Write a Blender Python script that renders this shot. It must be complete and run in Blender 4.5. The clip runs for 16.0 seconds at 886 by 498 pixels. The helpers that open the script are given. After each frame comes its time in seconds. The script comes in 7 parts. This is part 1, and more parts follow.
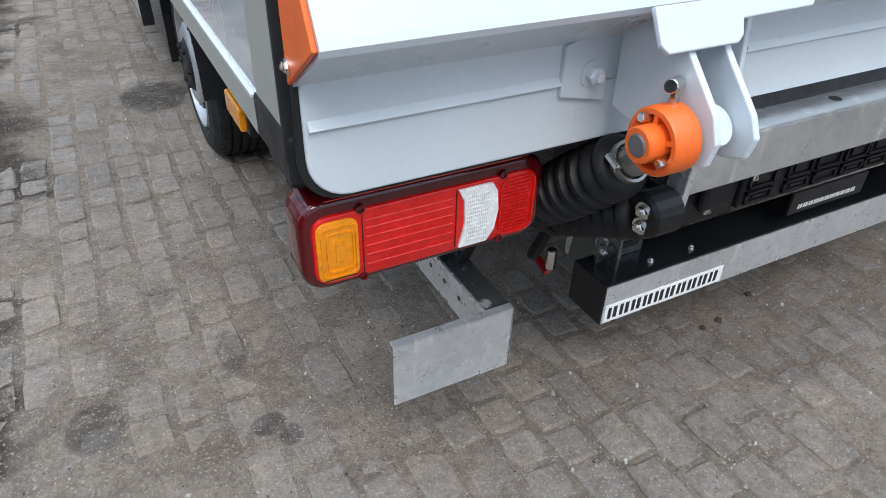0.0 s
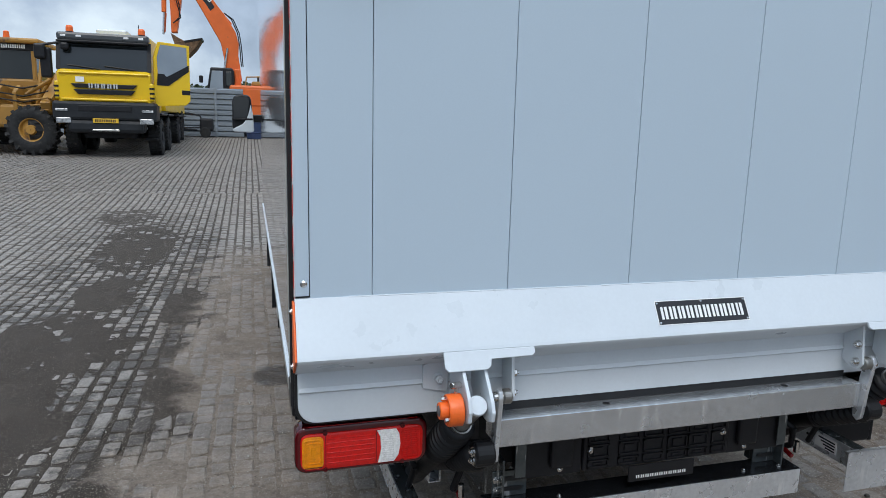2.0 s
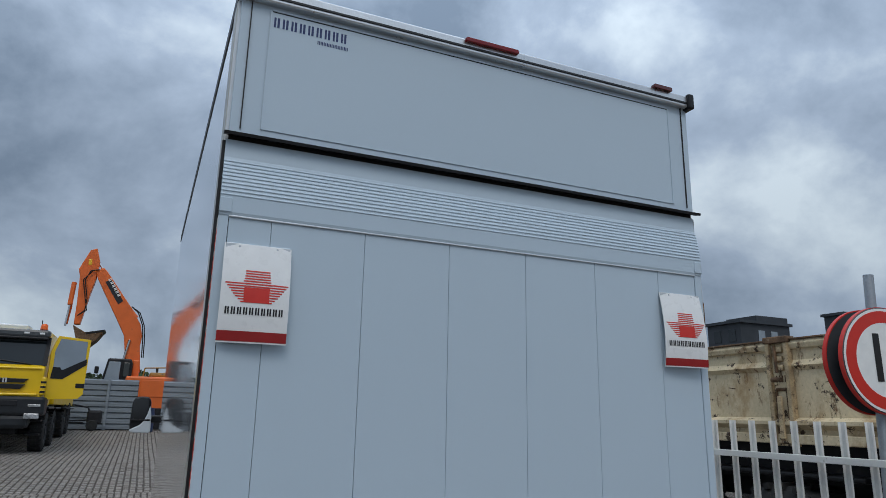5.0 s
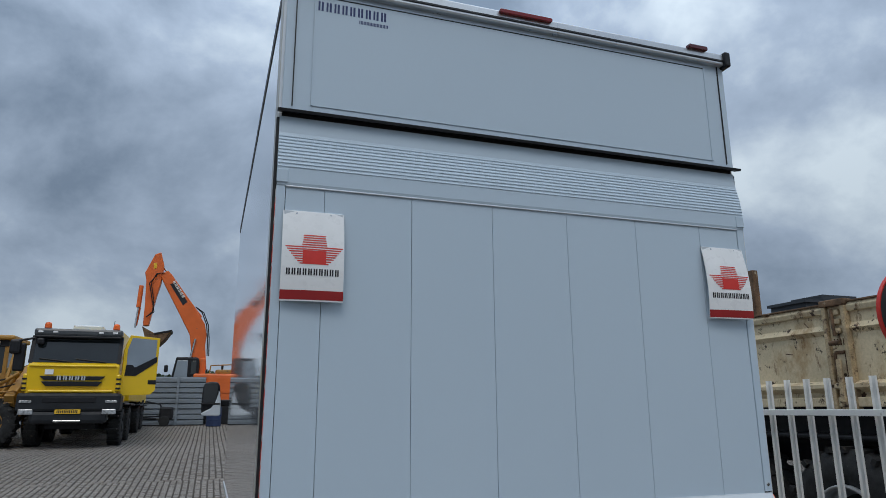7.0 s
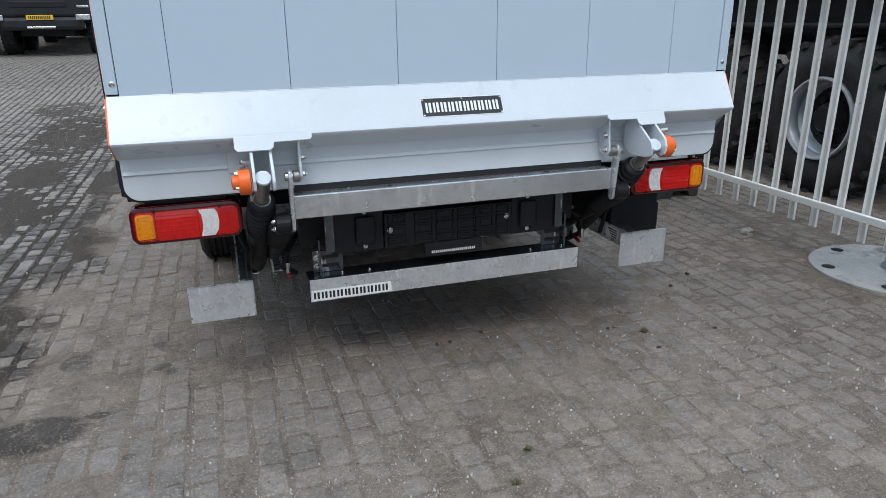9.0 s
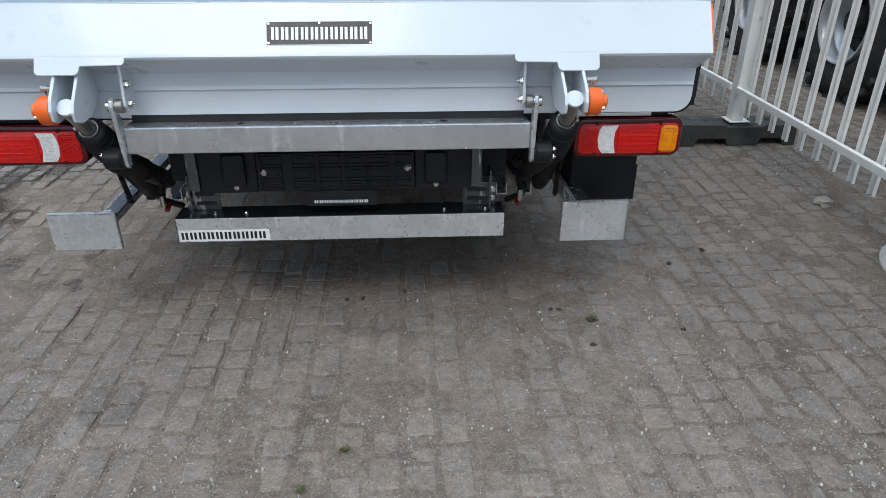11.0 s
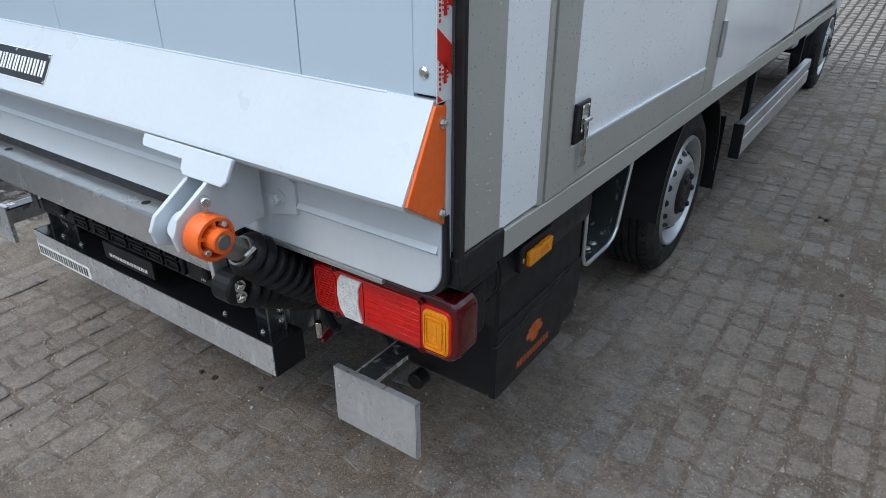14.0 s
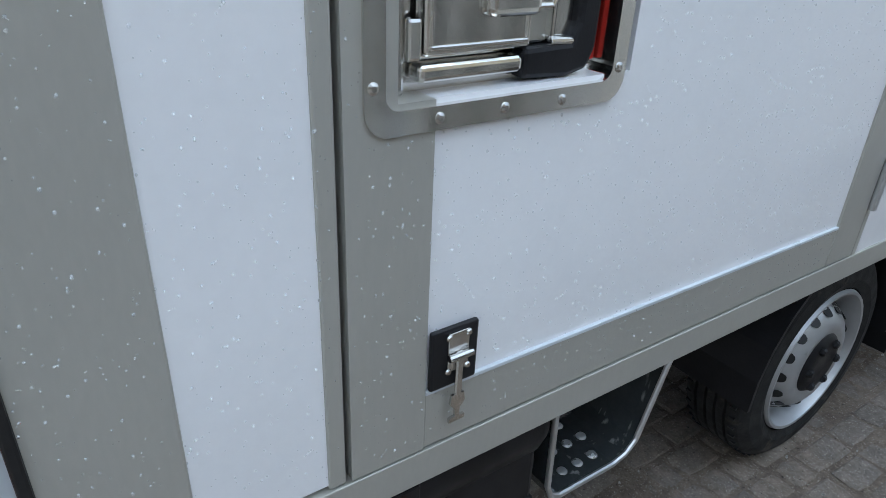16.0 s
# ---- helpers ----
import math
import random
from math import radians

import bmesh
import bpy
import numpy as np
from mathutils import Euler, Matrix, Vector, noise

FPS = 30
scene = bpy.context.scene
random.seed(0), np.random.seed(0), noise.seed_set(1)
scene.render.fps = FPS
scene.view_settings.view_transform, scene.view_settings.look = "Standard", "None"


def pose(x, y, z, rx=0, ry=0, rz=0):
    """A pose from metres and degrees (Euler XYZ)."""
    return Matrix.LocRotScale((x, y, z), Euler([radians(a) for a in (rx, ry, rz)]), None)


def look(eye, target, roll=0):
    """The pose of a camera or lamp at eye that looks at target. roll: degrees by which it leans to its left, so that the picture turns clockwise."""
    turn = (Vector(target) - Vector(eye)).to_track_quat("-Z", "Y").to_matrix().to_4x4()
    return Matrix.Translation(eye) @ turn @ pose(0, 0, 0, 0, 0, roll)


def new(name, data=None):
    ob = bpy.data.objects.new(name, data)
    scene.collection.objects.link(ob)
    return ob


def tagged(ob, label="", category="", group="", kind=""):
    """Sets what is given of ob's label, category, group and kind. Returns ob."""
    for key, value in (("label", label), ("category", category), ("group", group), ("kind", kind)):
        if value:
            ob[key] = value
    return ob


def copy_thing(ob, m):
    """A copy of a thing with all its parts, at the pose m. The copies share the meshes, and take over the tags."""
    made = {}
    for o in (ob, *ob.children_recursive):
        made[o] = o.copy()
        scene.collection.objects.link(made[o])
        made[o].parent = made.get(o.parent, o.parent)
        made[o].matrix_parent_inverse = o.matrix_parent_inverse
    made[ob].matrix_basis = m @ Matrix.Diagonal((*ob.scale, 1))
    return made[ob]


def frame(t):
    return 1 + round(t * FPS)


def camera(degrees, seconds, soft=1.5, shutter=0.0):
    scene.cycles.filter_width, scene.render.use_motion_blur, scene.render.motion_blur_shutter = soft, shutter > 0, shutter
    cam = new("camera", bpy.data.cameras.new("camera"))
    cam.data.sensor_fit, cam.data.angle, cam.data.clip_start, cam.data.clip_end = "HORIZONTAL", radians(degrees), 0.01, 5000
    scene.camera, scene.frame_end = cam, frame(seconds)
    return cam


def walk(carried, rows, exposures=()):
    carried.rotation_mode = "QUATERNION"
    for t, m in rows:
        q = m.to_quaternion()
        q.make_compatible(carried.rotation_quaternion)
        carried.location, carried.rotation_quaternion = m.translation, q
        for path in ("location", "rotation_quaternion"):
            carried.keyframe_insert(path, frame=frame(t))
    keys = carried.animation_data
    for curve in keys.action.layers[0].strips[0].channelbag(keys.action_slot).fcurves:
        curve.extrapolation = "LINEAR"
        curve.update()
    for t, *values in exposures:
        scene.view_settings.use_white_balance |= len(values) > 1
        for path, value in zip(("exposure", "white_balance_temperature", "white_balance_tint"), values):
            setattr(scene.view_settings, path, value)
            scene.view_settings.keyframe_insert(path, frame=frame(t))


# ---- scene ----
cam = camera(67.0, 16.0, 0.4)
PATH = [
    (0, (-1.368, -0.64, 1.248), (-0.59, 0.801, 0.1), 1.7),
    (0.5, (-1.352, -0.92, 1.38), (-0.837, 0.621, 0.217), 1.6),
    (1, (-1.328, -1.172, 1.505), (-0.825, 0.448, 0.446), 1.6),
    (1.5, (-1.295, -1.44, 1.571), (-0.758, 0.366, 0.9), 1.4),
    (2, (-1.29, -1.669, 1.625), (-0.746, 0.222, 1.265), 1.4),
    (2.2, (-1.298, -1.748, 1.644), (-0.751, 0.156, 1.367), 1.3),
    (2.5, (-1.336, -1.871, 1.659), (-0.764, 0.03, 1.414), 1.1),
    (2.8, (-1.409, -2.014, 1.642), (-0.768, -0.134, 1.413), 1.3),
    (3, (-1.443, -2.091, 1.662), (-0.737, -0.233, 1.439), 1.3),
    (3.5, (-1.45, -2.244, 1.718), (-0.66, -0.407, 1.734), 1.2),
    (4, (-1.391, -2.395, 1.731), (-0.586, -0.587, 2.022), 1.1),
    (4.1, (-1.388, -2.418, 1.73), (-0.58, -0.616, 2.043), 1.0),
    (4.5, (-1.377, -2.491, 1.748), (-0.573, -0.706, 2.154), 0.9),
    (4.7, (-1.377, -2.509, 1.754), (-0.586, -0.736, 2.232), 0.8),
    (7, (-1.393, -2.654, 1.58), (-0.762, -0.814, 2.045), -0.3),
    (7.5, (-1.333, -2.609, 1.512), (-0.688, -0.72, 1.631), -0.5),
    (8, (-1.229, -2.542, 1.473), (-0.589, -0.669, 1.184), -0.9),
    (8.5, (-1.06, -2.421, 1.445), (-0.43, -0.601, 0.905), -1.0),
    (9, (-0.86, -2.36, 1.409), (-0.274, -0.562, 0.759), -0.7),
    (11.3, (0.391, -2.053, 1.465), (0.341, -0.284, 0.534), 0.0),
    (11.5, (0.496, -2.02, 1.47), (0.342, -0.256, 0.54), -0.1),
    (12, (0.765, -1.801, 1.448), (0.458, -0.057, 0.517), -0.1),
    (12.5, (1.091, -1.551, 1.457), (0.674, 0.171, 0.53), 0.0),
    (13, (1.378, -1.318, 1.464), (0.767, 0.347, 0.539), 0.2),
    (13.5, (1.557, -1.004, 1.454), (0.729, 0.566, 0.53), 0.2),
    (14, (1.702, -0.777, 1.446), (0.687, 0.678, 0.522), 0.1),
    (14.5, (1.847, -0.582, 1.445), (0.564, 0.648, 0.528), 0.6),
    (14.7, (1.87, -0.492, 1.466), (0.523, 0.654, 0.531), 0.7),
    (15, (1.844, -0.336, 1.464), (0.446, 0.755, 0.538), 0.7),
    (15.2, (1.788, -0.228, 1.49), (0.393, 0.849, 0.551), 0.9),
    (15.5, (1.725, -0.101, 1.502), (0.318, 0.973, 0.571), 1.0),
    (16, (1.683, 0.084, 1.524), (0.251, 1.131, 0.601), 2.7),
]
walk(cam, [(t, look(eye, target, roll)) for t, eye, target, roll in PATH],
     [(0.0, 0.57), (0.5, 0.5), (1.0, 0.48), (1.5, 0.2), (2.0, 0.0), (2.5, -0.17), (3.5, -0.2), (4.0, -0.48), (4.5, -0.6), (7.0, -0.64), (7.5, -0.6), (8.0, -0.42), (8.5, -0.1), (9.0, 0.1), (11.5, 0.17), (12.5, 0.15), (14.0, 0.22), (14.8, 0.42), (15.0, 0.48), (15.5, 0.52), (16.0, 0.46)])

# ---- world, sun, exposure ----
SUN_EL, SUN_ROT = radians(52), radians(200)
world = bpy.data.worlds.new("overcast")
scene.world = world
world.use_nodes = True
wt = world.node_tree
wt.nodes.clear()


def wnode(kind, **values):
    n = wt.nodes.new(kind)
    for k, v in values.items():
        n.inputs[k].default_value = v
    return n


w_out = wt.nodes.new("ShaderNodeOutputWorld")
w_bg = wt.nodes.new("ShaderNodeBackground")
w_sky = wt.nodes.new("ShaderNodeTexSky")
w_sky.sky_type, w_sky.sun_disc, w_sky.sun_elevation, w_sky.sun_rotation = "NISHITA", False, SUN_EL, SUN_ROT
w_co = wt.nodes.new("ShaderNodeTexCoord")
w_sep = wt.nodes.new("ShaderNodeSeparateXYZ")
wt.links.new(w_co.outputs["Generated"], w_sep.inputs[0])
w_map = wt.nodes.new("ShaderNodeMapping")
w_map.inputs["Location"].default_value = (5.3, 2.2, 1.9)
w_map.inputs["Scale"].default_value = (1.0, 1.0, 1.25)
wt.links.new(w_co.outputs["Generated"], w_map.inputs[0])
w_n1 = wnode("ShaderNodeTexNoise", Scale=3.3, Detail=9.0, Roughness=0.55, Distortion=0.15)
w_n2 = wnode("ShaderNodeTexNoise", Scale=1.5, Detail=3.0, Roughness=0.5)
wt.links.new(w_map.outputs[0], w_n1.inputs["Vector"])
wt.links.new(w_map.outputs[0], w_n2.inputs["Vector"])
w_mix = wt.nodes.new("ShaderNodeMath")
w_mix.operation, w_mix.inputs[1].default_value = "MULTIPLY_ADD", 0.6
wt.links.new(w_n1.outputs[0], w_mix.inputs[0])
w_h = wt.nodes.new("ShaderNodeMath")
w_h.operation, w_h.inputs[1].default_value = "MULTIPLY", 0.4
wt.links.new(w_n2.outputs[0], w_h.inputs[0])
wt.links.new(w_h.outputs[0], w_mix.inputs[2])
w_ramp = wt.nodes.new("ShaderNodeValToRGB")
cr = w_ramp.color_ramp
cr.elements[0].position, cr.elements[0].color = 0.40, (0.235, 0.315, 0.43, 1)
cr.elements[1].position, cr.elements[1].color = 0.59, (0.86, 1.0, 1.12, 1)
e = cr.elements.new(0.50)
e.color = (0.47, 0.585, 0.75, 1)
wt.links.new(w_mix.outputs[0], w_ramp.inputs[0])
w_sc = wt.nodes.new("ShaderNodeVectorMath")
w_sc.operation, w_sc.inputs[3].default_value = "SCALE", 0.10
wt.links.new(w_sky.outputs[0], w_sc.inputs[0])
w_fin = wt.nodes.new("ShaderNodeMix")
w_fin.data_type, w_fin.inputs[0].default_value = "RGBA", 0.92
wt.links.new(w_sc.outputs[0], w_fin.inputs[6])
wt.links.new(w_ramp.outputs[0], w_fin.inputs[7])
wt.links.new(w_fin.outputs[2], w_bg.inputs[0])
w_el = wt.nodes.new("ShaderNodeMath")
w_el.operation, w_el.inputs[1].default_value, w_el.inputs[2].default_value = "MULTIPLY_ADD", 2.3, 0.92
w_pos = wt.nodes.new("ShaderNodeMath")
w_pos.operation, w_pos.inputs[1].default_value = "MAXIMUM", 0.0
wt.links.new(w_sep.outputs[2], w_pos.inputs[0])
w_sq = wt.nodes.new("ShaderNodeMath")
w_sq.operation, w_sq.inputs[1].default_value = "POWER", 2.0
wt.links.new(w_pos.outputs[0], w_sq.inputs[0])
wt.links.new(w_sq.outputs[0], w_el.inputs[0])
wt.links.new(w_el.outputs[0], w_bg.inputs[1])
wt.links.new(w_bg.outputs[0], w_out.inputs[0])

sun = new("sun", bpy.data.lights.new("sun", "SUN"))
sun.data.energy, sun.data.angle, sun.data.color = 1.15, radians(25), (1.0, 0.94, 0.86)
sun.matrix_basis = look((0, 0, 0), (-math.sin(SUN_ROT) * math.cos(SUN_EL), -math.cos(SUN_ROT) * math.cos(SUN_EL), -math.sin(SUN_EL)))


# ---- materials ----
def mat(name, col, rough=0.5, metal=0.0, var=0.12, scale=6.0, fine=0.0, fscale=120.0, bump=0.0, bscale=150.0, coat=0.0, trans=0.0,
        ior=1.45, dirt=None, dirt_amount=0.0, dscale=9.0, stretch=None, rand=0.0, spec=0.5):
    """Principled material: base colour varied at two scales, roughness varied, fine bump, blotches of dirt."""
    m = bpy.data.materials.new(name)
    m.use_nodes = True
    t = m.node_tree
    p = t.nodes["Principled BSDF"]
    geo = t.nodes.new("ShaderNodeNewGeometry")
    vec = geo.outputs["Position"]
    if stretch:
        mp = t.nodes.new("ShaderNodeMapping")
        mp.inputs["Scale"].default_value = stretch
        t.links.new(vec, mp.inputs[0])
        vec = mp.outputs[0]

    def tex(s, d=4.0, r=0.55):
        n = t.nodes.new("ShaderNodeTexNoise")
        n.inputs["Scale"].default_value, n.inputs["Detail"].default_value, n.inputs["Roughness"].default_value = s, d, r
        t.links.new(vec, n.inputs["Vector"])
        return n.outputs[0]

    def mixc(kind, fac, a, b):
        n = t.nodes.new("ShaderNodeMix")
        n.data_type, n.blend_type = "RGBA", kind
        for sock, v in ((n.inputs[0], fac), (n.inputs[6], a), (n.inputs[7], b)):
            if isinstance(v, (float, int)):
                sock.default_value = v
            elif isinstance(v, tuple):
                sock.default_value = (*v[:3], 1)
            else:
                t.links.new(v, sock)
        return n.outputs[2]

    def span(src, a, b, lo, hi):
        n = t.nodes.new("ShaderNodeMapRange")
        n.inputs[1].default_value, n.inputs[2].default_value, n.inputs[3].default_value, n.inputs[4].default_value = a, b, lo, hi
        t.links.new(src, n.inputs[0])
        return n.outputs[0]

    big = tex(scale)
    lo, hi = tuple(c * (1 - var) for c in col), tuple(min(1, c * (1 + var)) for c in col)
    c = mixc("MIX", span(big, 0.3, 0.7, 0, 1), lo, hi)
    if fine:
        f = tex(fscale, 2.0)
        c = mixc("MULTIPLY", 1.0, c, mixc("MIX", span(f, 0.3, 0.7, 0, 1), (1 - fine,) * 3, (1 + fine,) * 3))
    if rand:
        oi = t.nodes.new("ShaderNodeObjectInfo")
        c = mixc("MULTIPLY", 1.0, c, mixc("MIX", oi.outputs["Random"], (1 - rand,) * 3, (1 + rand,) * 3))
    if dirt:
        c = mixc("MIX", span(tex(dscale, 7.0, 0.65), 0.72 - 0.3 * dirt_amount, 0.8 - 0.25 * dirt_amount, 0, 1), c, dirt)
    t.links.new(c, p.inputs["Base Color"])
    t.links.new(span(tex(scale * 2.3), 0.3, 0.7, max(0.02, rough * 0.82), min(1, rough * 1.18)), p.inputs["Roughness"])
    p.inputs["Metallic"].default_value = metal
    p.inputs["IOR"].default_value = ior
    p.inputs["Coat Weight"].default_value = coat
    p.inputs["Specular IOR Level"].default_value = spec
    p.inputs["Coat Roughness"].default_value = 0.05
    p.inputs["Transmission Weight"].default_value = trans
    if bump:
        b = t.nodes.new("ShaderNodeBump")
        b.inputs["Strength"].default_value, b.inputs["Distance"].default_value = bump, 0.004
        t.links.new(tex(bscale, 3.0), b.inputs["Height"])
        t.links.new(b.outputs[0], p.inputs["Normal"])
    return m


def galvanised(name, col=(0.66, 0.68, 0.70), rough=0.29):
    """Zinc with spangles and pale scratches."""
    m = mat(name, col, rough, 0.68, 0.10, 7, 0.08, 60, 0.06, 90)
    t = m.node_tree
    p = t.nodes["Principled BSDF"]
    src = p.inputs["Base Color"].links[0].from_socket
    geo = t.nodes.new("ShaderNodeNewGeometry")
    v = t.nodes.new("ShaderNodeTexVoronoi")
    v.inputs["Scale"].default_value = 75
    t.links.new(geo.outputs["Position"], v.inputs["Vector"])
    mx = t.nodes.new("ShaderNodeMix")
    mx.data_type, mx.blend_type, mx.inputs[0].default_value = "RGBA", "OVERLAY", 0.09
    t.links.new(src, mx.inputs[6])
    bw = t.nodes.new("ShaderNodeRGBToBW")
    t.links.new(v.outputs["Color"], bw.inputs[0])
    t.links.new(bw.outputs[0], mx.inputs[7])
    mp = t.nodes.new("ShaderNodeMapping")
    mp.inputs["Scale"].default_value, mp.inputs["Rotation"].default_value = (18, 18, 3), (0.4, 0.7, 0.2)
    t.links.new(geo.outputs["Position"], mp.inputs[0])
    n = t.nodes.new("ShaderNodeTexNoise")
    n.inputs["Scale"].default_value, n.inputs["Detail"].default_value = 2.0, 8.0
    t.links.new(mp.outputs[0], n.inputs["Vector"])
    r = t.nodes.new("ShaderNodeMapRange")
    r.inputs[1].default_value, r.inputs[2].default_value, r.inputs[4].default_value = 0.60, 0.68, 0.8
    t.links.new(n.outputs[0], r.inputs[0])
    m2 = t.nodes.new("ShaderNodeMix")
    m2.data_type = "RGBA"
    m2.inputs[7].default_value = (0.86, 0.87, 0.88, 1)
    t.links.new(r.outputs[0], m2.inputs[0])
    t.links.new(mx.outputs[2], m2.inputs[6])
    t.links.new(m2.outputs[2], p.inputs["Base Color"])
    return m


WHITE = mat("white_paint", (0.59, 0.632, 0.665), 0.32, 0, 0.03, 5, 0.015, 90, 0.02, 200, coat=0.2, dirt=(0.45, 0.44, 0.42), dirt_amount=0.0, dscale=30)
WHITE_PANEL = mat("white_side_panel", (0.84, 0.845, 0.86), 0.2, 0, 0.02, 2, 0.01, 60, coat=0.4)
SIDE_GLOSS = mat("glossy_white_side", (0.66, 0.69, 0.72), 0.035, 0, 0.03, 2, ior=1.6, coat=1.0)
PLATE_GREY = mat("grey_platform_paint", (0.485, 0.578, 0.655), 0.36, 0.0, 0.015, 0.7, 0.01, 200)
ALU = mat("brushed_aluminium", (0.60, 0.61, 0.62), 0.32, 0.8, 0.05, 6, 0.04, 300, stretch=(1, 1, 0.2))
ALU_GREY = mat("anodised_grey_profile", (0.43, 0.42, 0.38), 0.33, 0.25, 0.03, 1.5, 0.02, 140, stretch=(1, 1, 0.3))
BLACK = mat("black_plastic", (0.014, 0.014, 0.016), 0.42, 0, 0.25, 10, 0.1, 200, 0.06, 400, spec=0.3)
WET_BLACK = mat("wet_black_paint", (0.010, 0.011, 0.013), 0.14, 0, 0.2, 10, 0.05, 120, 0.05, 90, spec=0.6)
RUBBER = mat("black_rubber", (0.011, 0.011, 0.012), 0.45, 0, 0.3, 14, 0.1, 120, 0.10, 220, dirt=(0.04, 0.037, 0.034), dirt_amount=0.15, spec=0.3)
TYRE = mat("tyre_rubber", (0.024, 0.024, 0.024), 0.68, 0, 0.3, 10, 0.15, 90, 0.2, 160, dirt=(0.075, 0.066, 0.056), dirt_amount=0.4, spec=0.25)
CHASSIS = mat("dark_chassis_paint", (0.018, 0.018, 0.02), 0.55, 0, 0.3, 8, dirt=(0.05, 0.043, 0.036), dirt_amount=0.3, spec=0.25)
ZINC = galvanised("galvanised_steel")
BEAM_ZINC = galvanised("glossy_galvanised_steel", (0.62, 0.64, 0.66), 0.24)
BEAM_ZINC.node_tree.nodes["Principled BSDF"].inputs["Metallic"].default_value = 0.84
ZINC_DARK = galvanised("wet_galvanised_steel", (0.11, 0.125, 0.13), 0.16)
ORANGE = mat("orange_plastic", (0.85, 0.14, 0.02), 0.38, 0, 0.08, 8, 0.05, 120, 0.03, 200, dirt=(0.35, 0.08, 0.03), dirt_amount=0.15)
STEEL = mat("bright_steel", (0.62, 0.61, 0.59), 0.22, 1.0, 0.1, 20, 0.1, 200)
STEEL_ROD = mat("grey_rod_steel", (0.30, 0.29, 0.27), 0.35, 0.8, 0.15, 30)
CHROME = mat("polished_stainless", (0.78, 0.77, 0.74), 0.14, 1.0, 0.05, 12, 0.03, 60)
DISH = mat("satin_stainless", (0.66, 0.65, 0.63), 0.16, 1.0, 0.08, 14, 0.05, 90)
RED_TAPE = mat("red_reflective_tape", (0.62, 0.025, 0.015), 0.35, 0, 0.06, 20, 0.04, 300)
WHITE_TAPE = mat("white_reflective_tape", (0.72, 0.72, 0.70), 0.35, 0, 0.05, 20, 0.05, 300)
BLACK_INK = mat("black_ink", (0.015, 0.015, 0.018), 0.4, 0, 0.1, 20)
WHITE_INK = mat("white_ink", (0.82, 0.82, 0.80), 0.4, 0, 0.04, 20)
BLUE_INK = mat("dark_blue_ink", (0.02, 0.035, 0.13), 0.4, 0, 0.05, 20)
RED_INK = mat("red_ink", (0.60, 0.03, 0.02), 0.45, 0, 0.05, 20)
BAND_RED = mat("dark_red_band", (0.32, 0.015, 0.015), 0.4, 0, 0.06, 20)
FLAG = mat("white_flag_vinyl", (0.80, 0.80, 0.79), 0.3, 0, 0.03, 12, 0.01, 90)
GASKET = mat("door_gasket", (0.012, 0.012, 0.013), 0.5, 0, 0.1, 20)
LENS_RED = mat("red_lamp_lens", (0.60, 0.008, 0.006), 0.12, 0, 0.12, 60, 0.1, 220, coat=0.3)
LENS_RIM = mat("deep_red_lamp_rim", (0.085, 0.003, 0.005), 0.07, 0, 0.05, 30, coat=0.4)
LENS_DARK = mat("dark_red_lens", (0.20, 0.006, 0.008), 0.15, 0, 0.05, 30, coat=0.2)
LENS_AMBER = mat("amber_lamp_lens", (0.78, 0.26, 0.004), 0.12, 0, 0.12, 60, 0.1, 200, coat=0.3)
LENS_CLEAR = mat("clear_lamp_lens", (0.78, 0.78, 0.77), 0.12, 0.0, 0.12, 90, 0.12, 260, coat=0.4)
HEADLAMP = mat("smoky_headlamp_glass", (0.34, 0.35, 0.36), 0.12, 0.3, 0.6, 14, 0.1, 60, coat=0.4)
WATER = mat("water_drop", (0.95, 0.97, 0.98), 0.03, 0, 0.0, 5, trans=0.76, ior=1.36)
GLASS = mat("dark_window_glass", (0.016, 0.020, 0.022), 0.05, 0, 0.1, 1.5, coat=0.2)
YELLOW = mat("yellow_lorry_paint", (0.80, 0.51, 0.008), 0.35, 0, 0.05, 1.5, coat=0.3, dirt=(0.30, 0.22, 0.08), dirt_amount=0.1)
DARK_GREY = mat("dark_grey_plastic", (0.018, 0.020, 0.023), 0.5, 0, 0.2, 4, 0.08, 60, spec=0.3)
PLATE_YELLOW = mat("yellow_number_plate", (0.78, 0.46, 0.03), 0.4, 0, 0.05, 5)
BLUE = mat("dark_blue_barrel", (0.02, 0.035, 0.09), 0.45, 0, 0.15, 3)
DIGGER = mat("orange_digger_paint", (0.72, 0.14, 0.025), 0.4, 0, 0.1, 1.5, dirt=(0.22, 0.09, 0.05), dirt_amount=0.3, dscale=3)
OCHRE = mat("ochre_machine_paint", (0.36, 0.185, 0.035), 0.5, 0, 0.15, 2, dirt=(0.12, 0.07, 0.04), dirt_amount=0.55, dscale=4)
FENCE_WHITE = mat("white_fence_paint", (0.74, 0.74, 0.71), 0.4, 0, 0.05, 3, 0.03, 60, dirt=(0.42, 0.39, 0.33), dirt_amount=0.25, dscale=14)
FOOT = mat("dark_recycled_plastic", (0.04, 0.041, 0.038), 0.7, 0, 0.25, 6, 0.15, 90, 0.15, 120, dirt=(0.16, 0.14, 0.11), dirt_amount=0.35)
BOARD = mat("weathered_grey_boards", (0.20, 0.225, 0.25), 0.7, 0, 0.2, 2, 0.1, 30, stretch=(0.3, 1, 3))
CONCRETE = mat("grey_concrete_plate", (0.30, 0.30, 0.285), 0.75, 0, 0.12, 5, 0.1, 60, 0.1, 90, dirt=(0.10, 0.095, 0.09), dirt_amount=0.55, dscale=3)
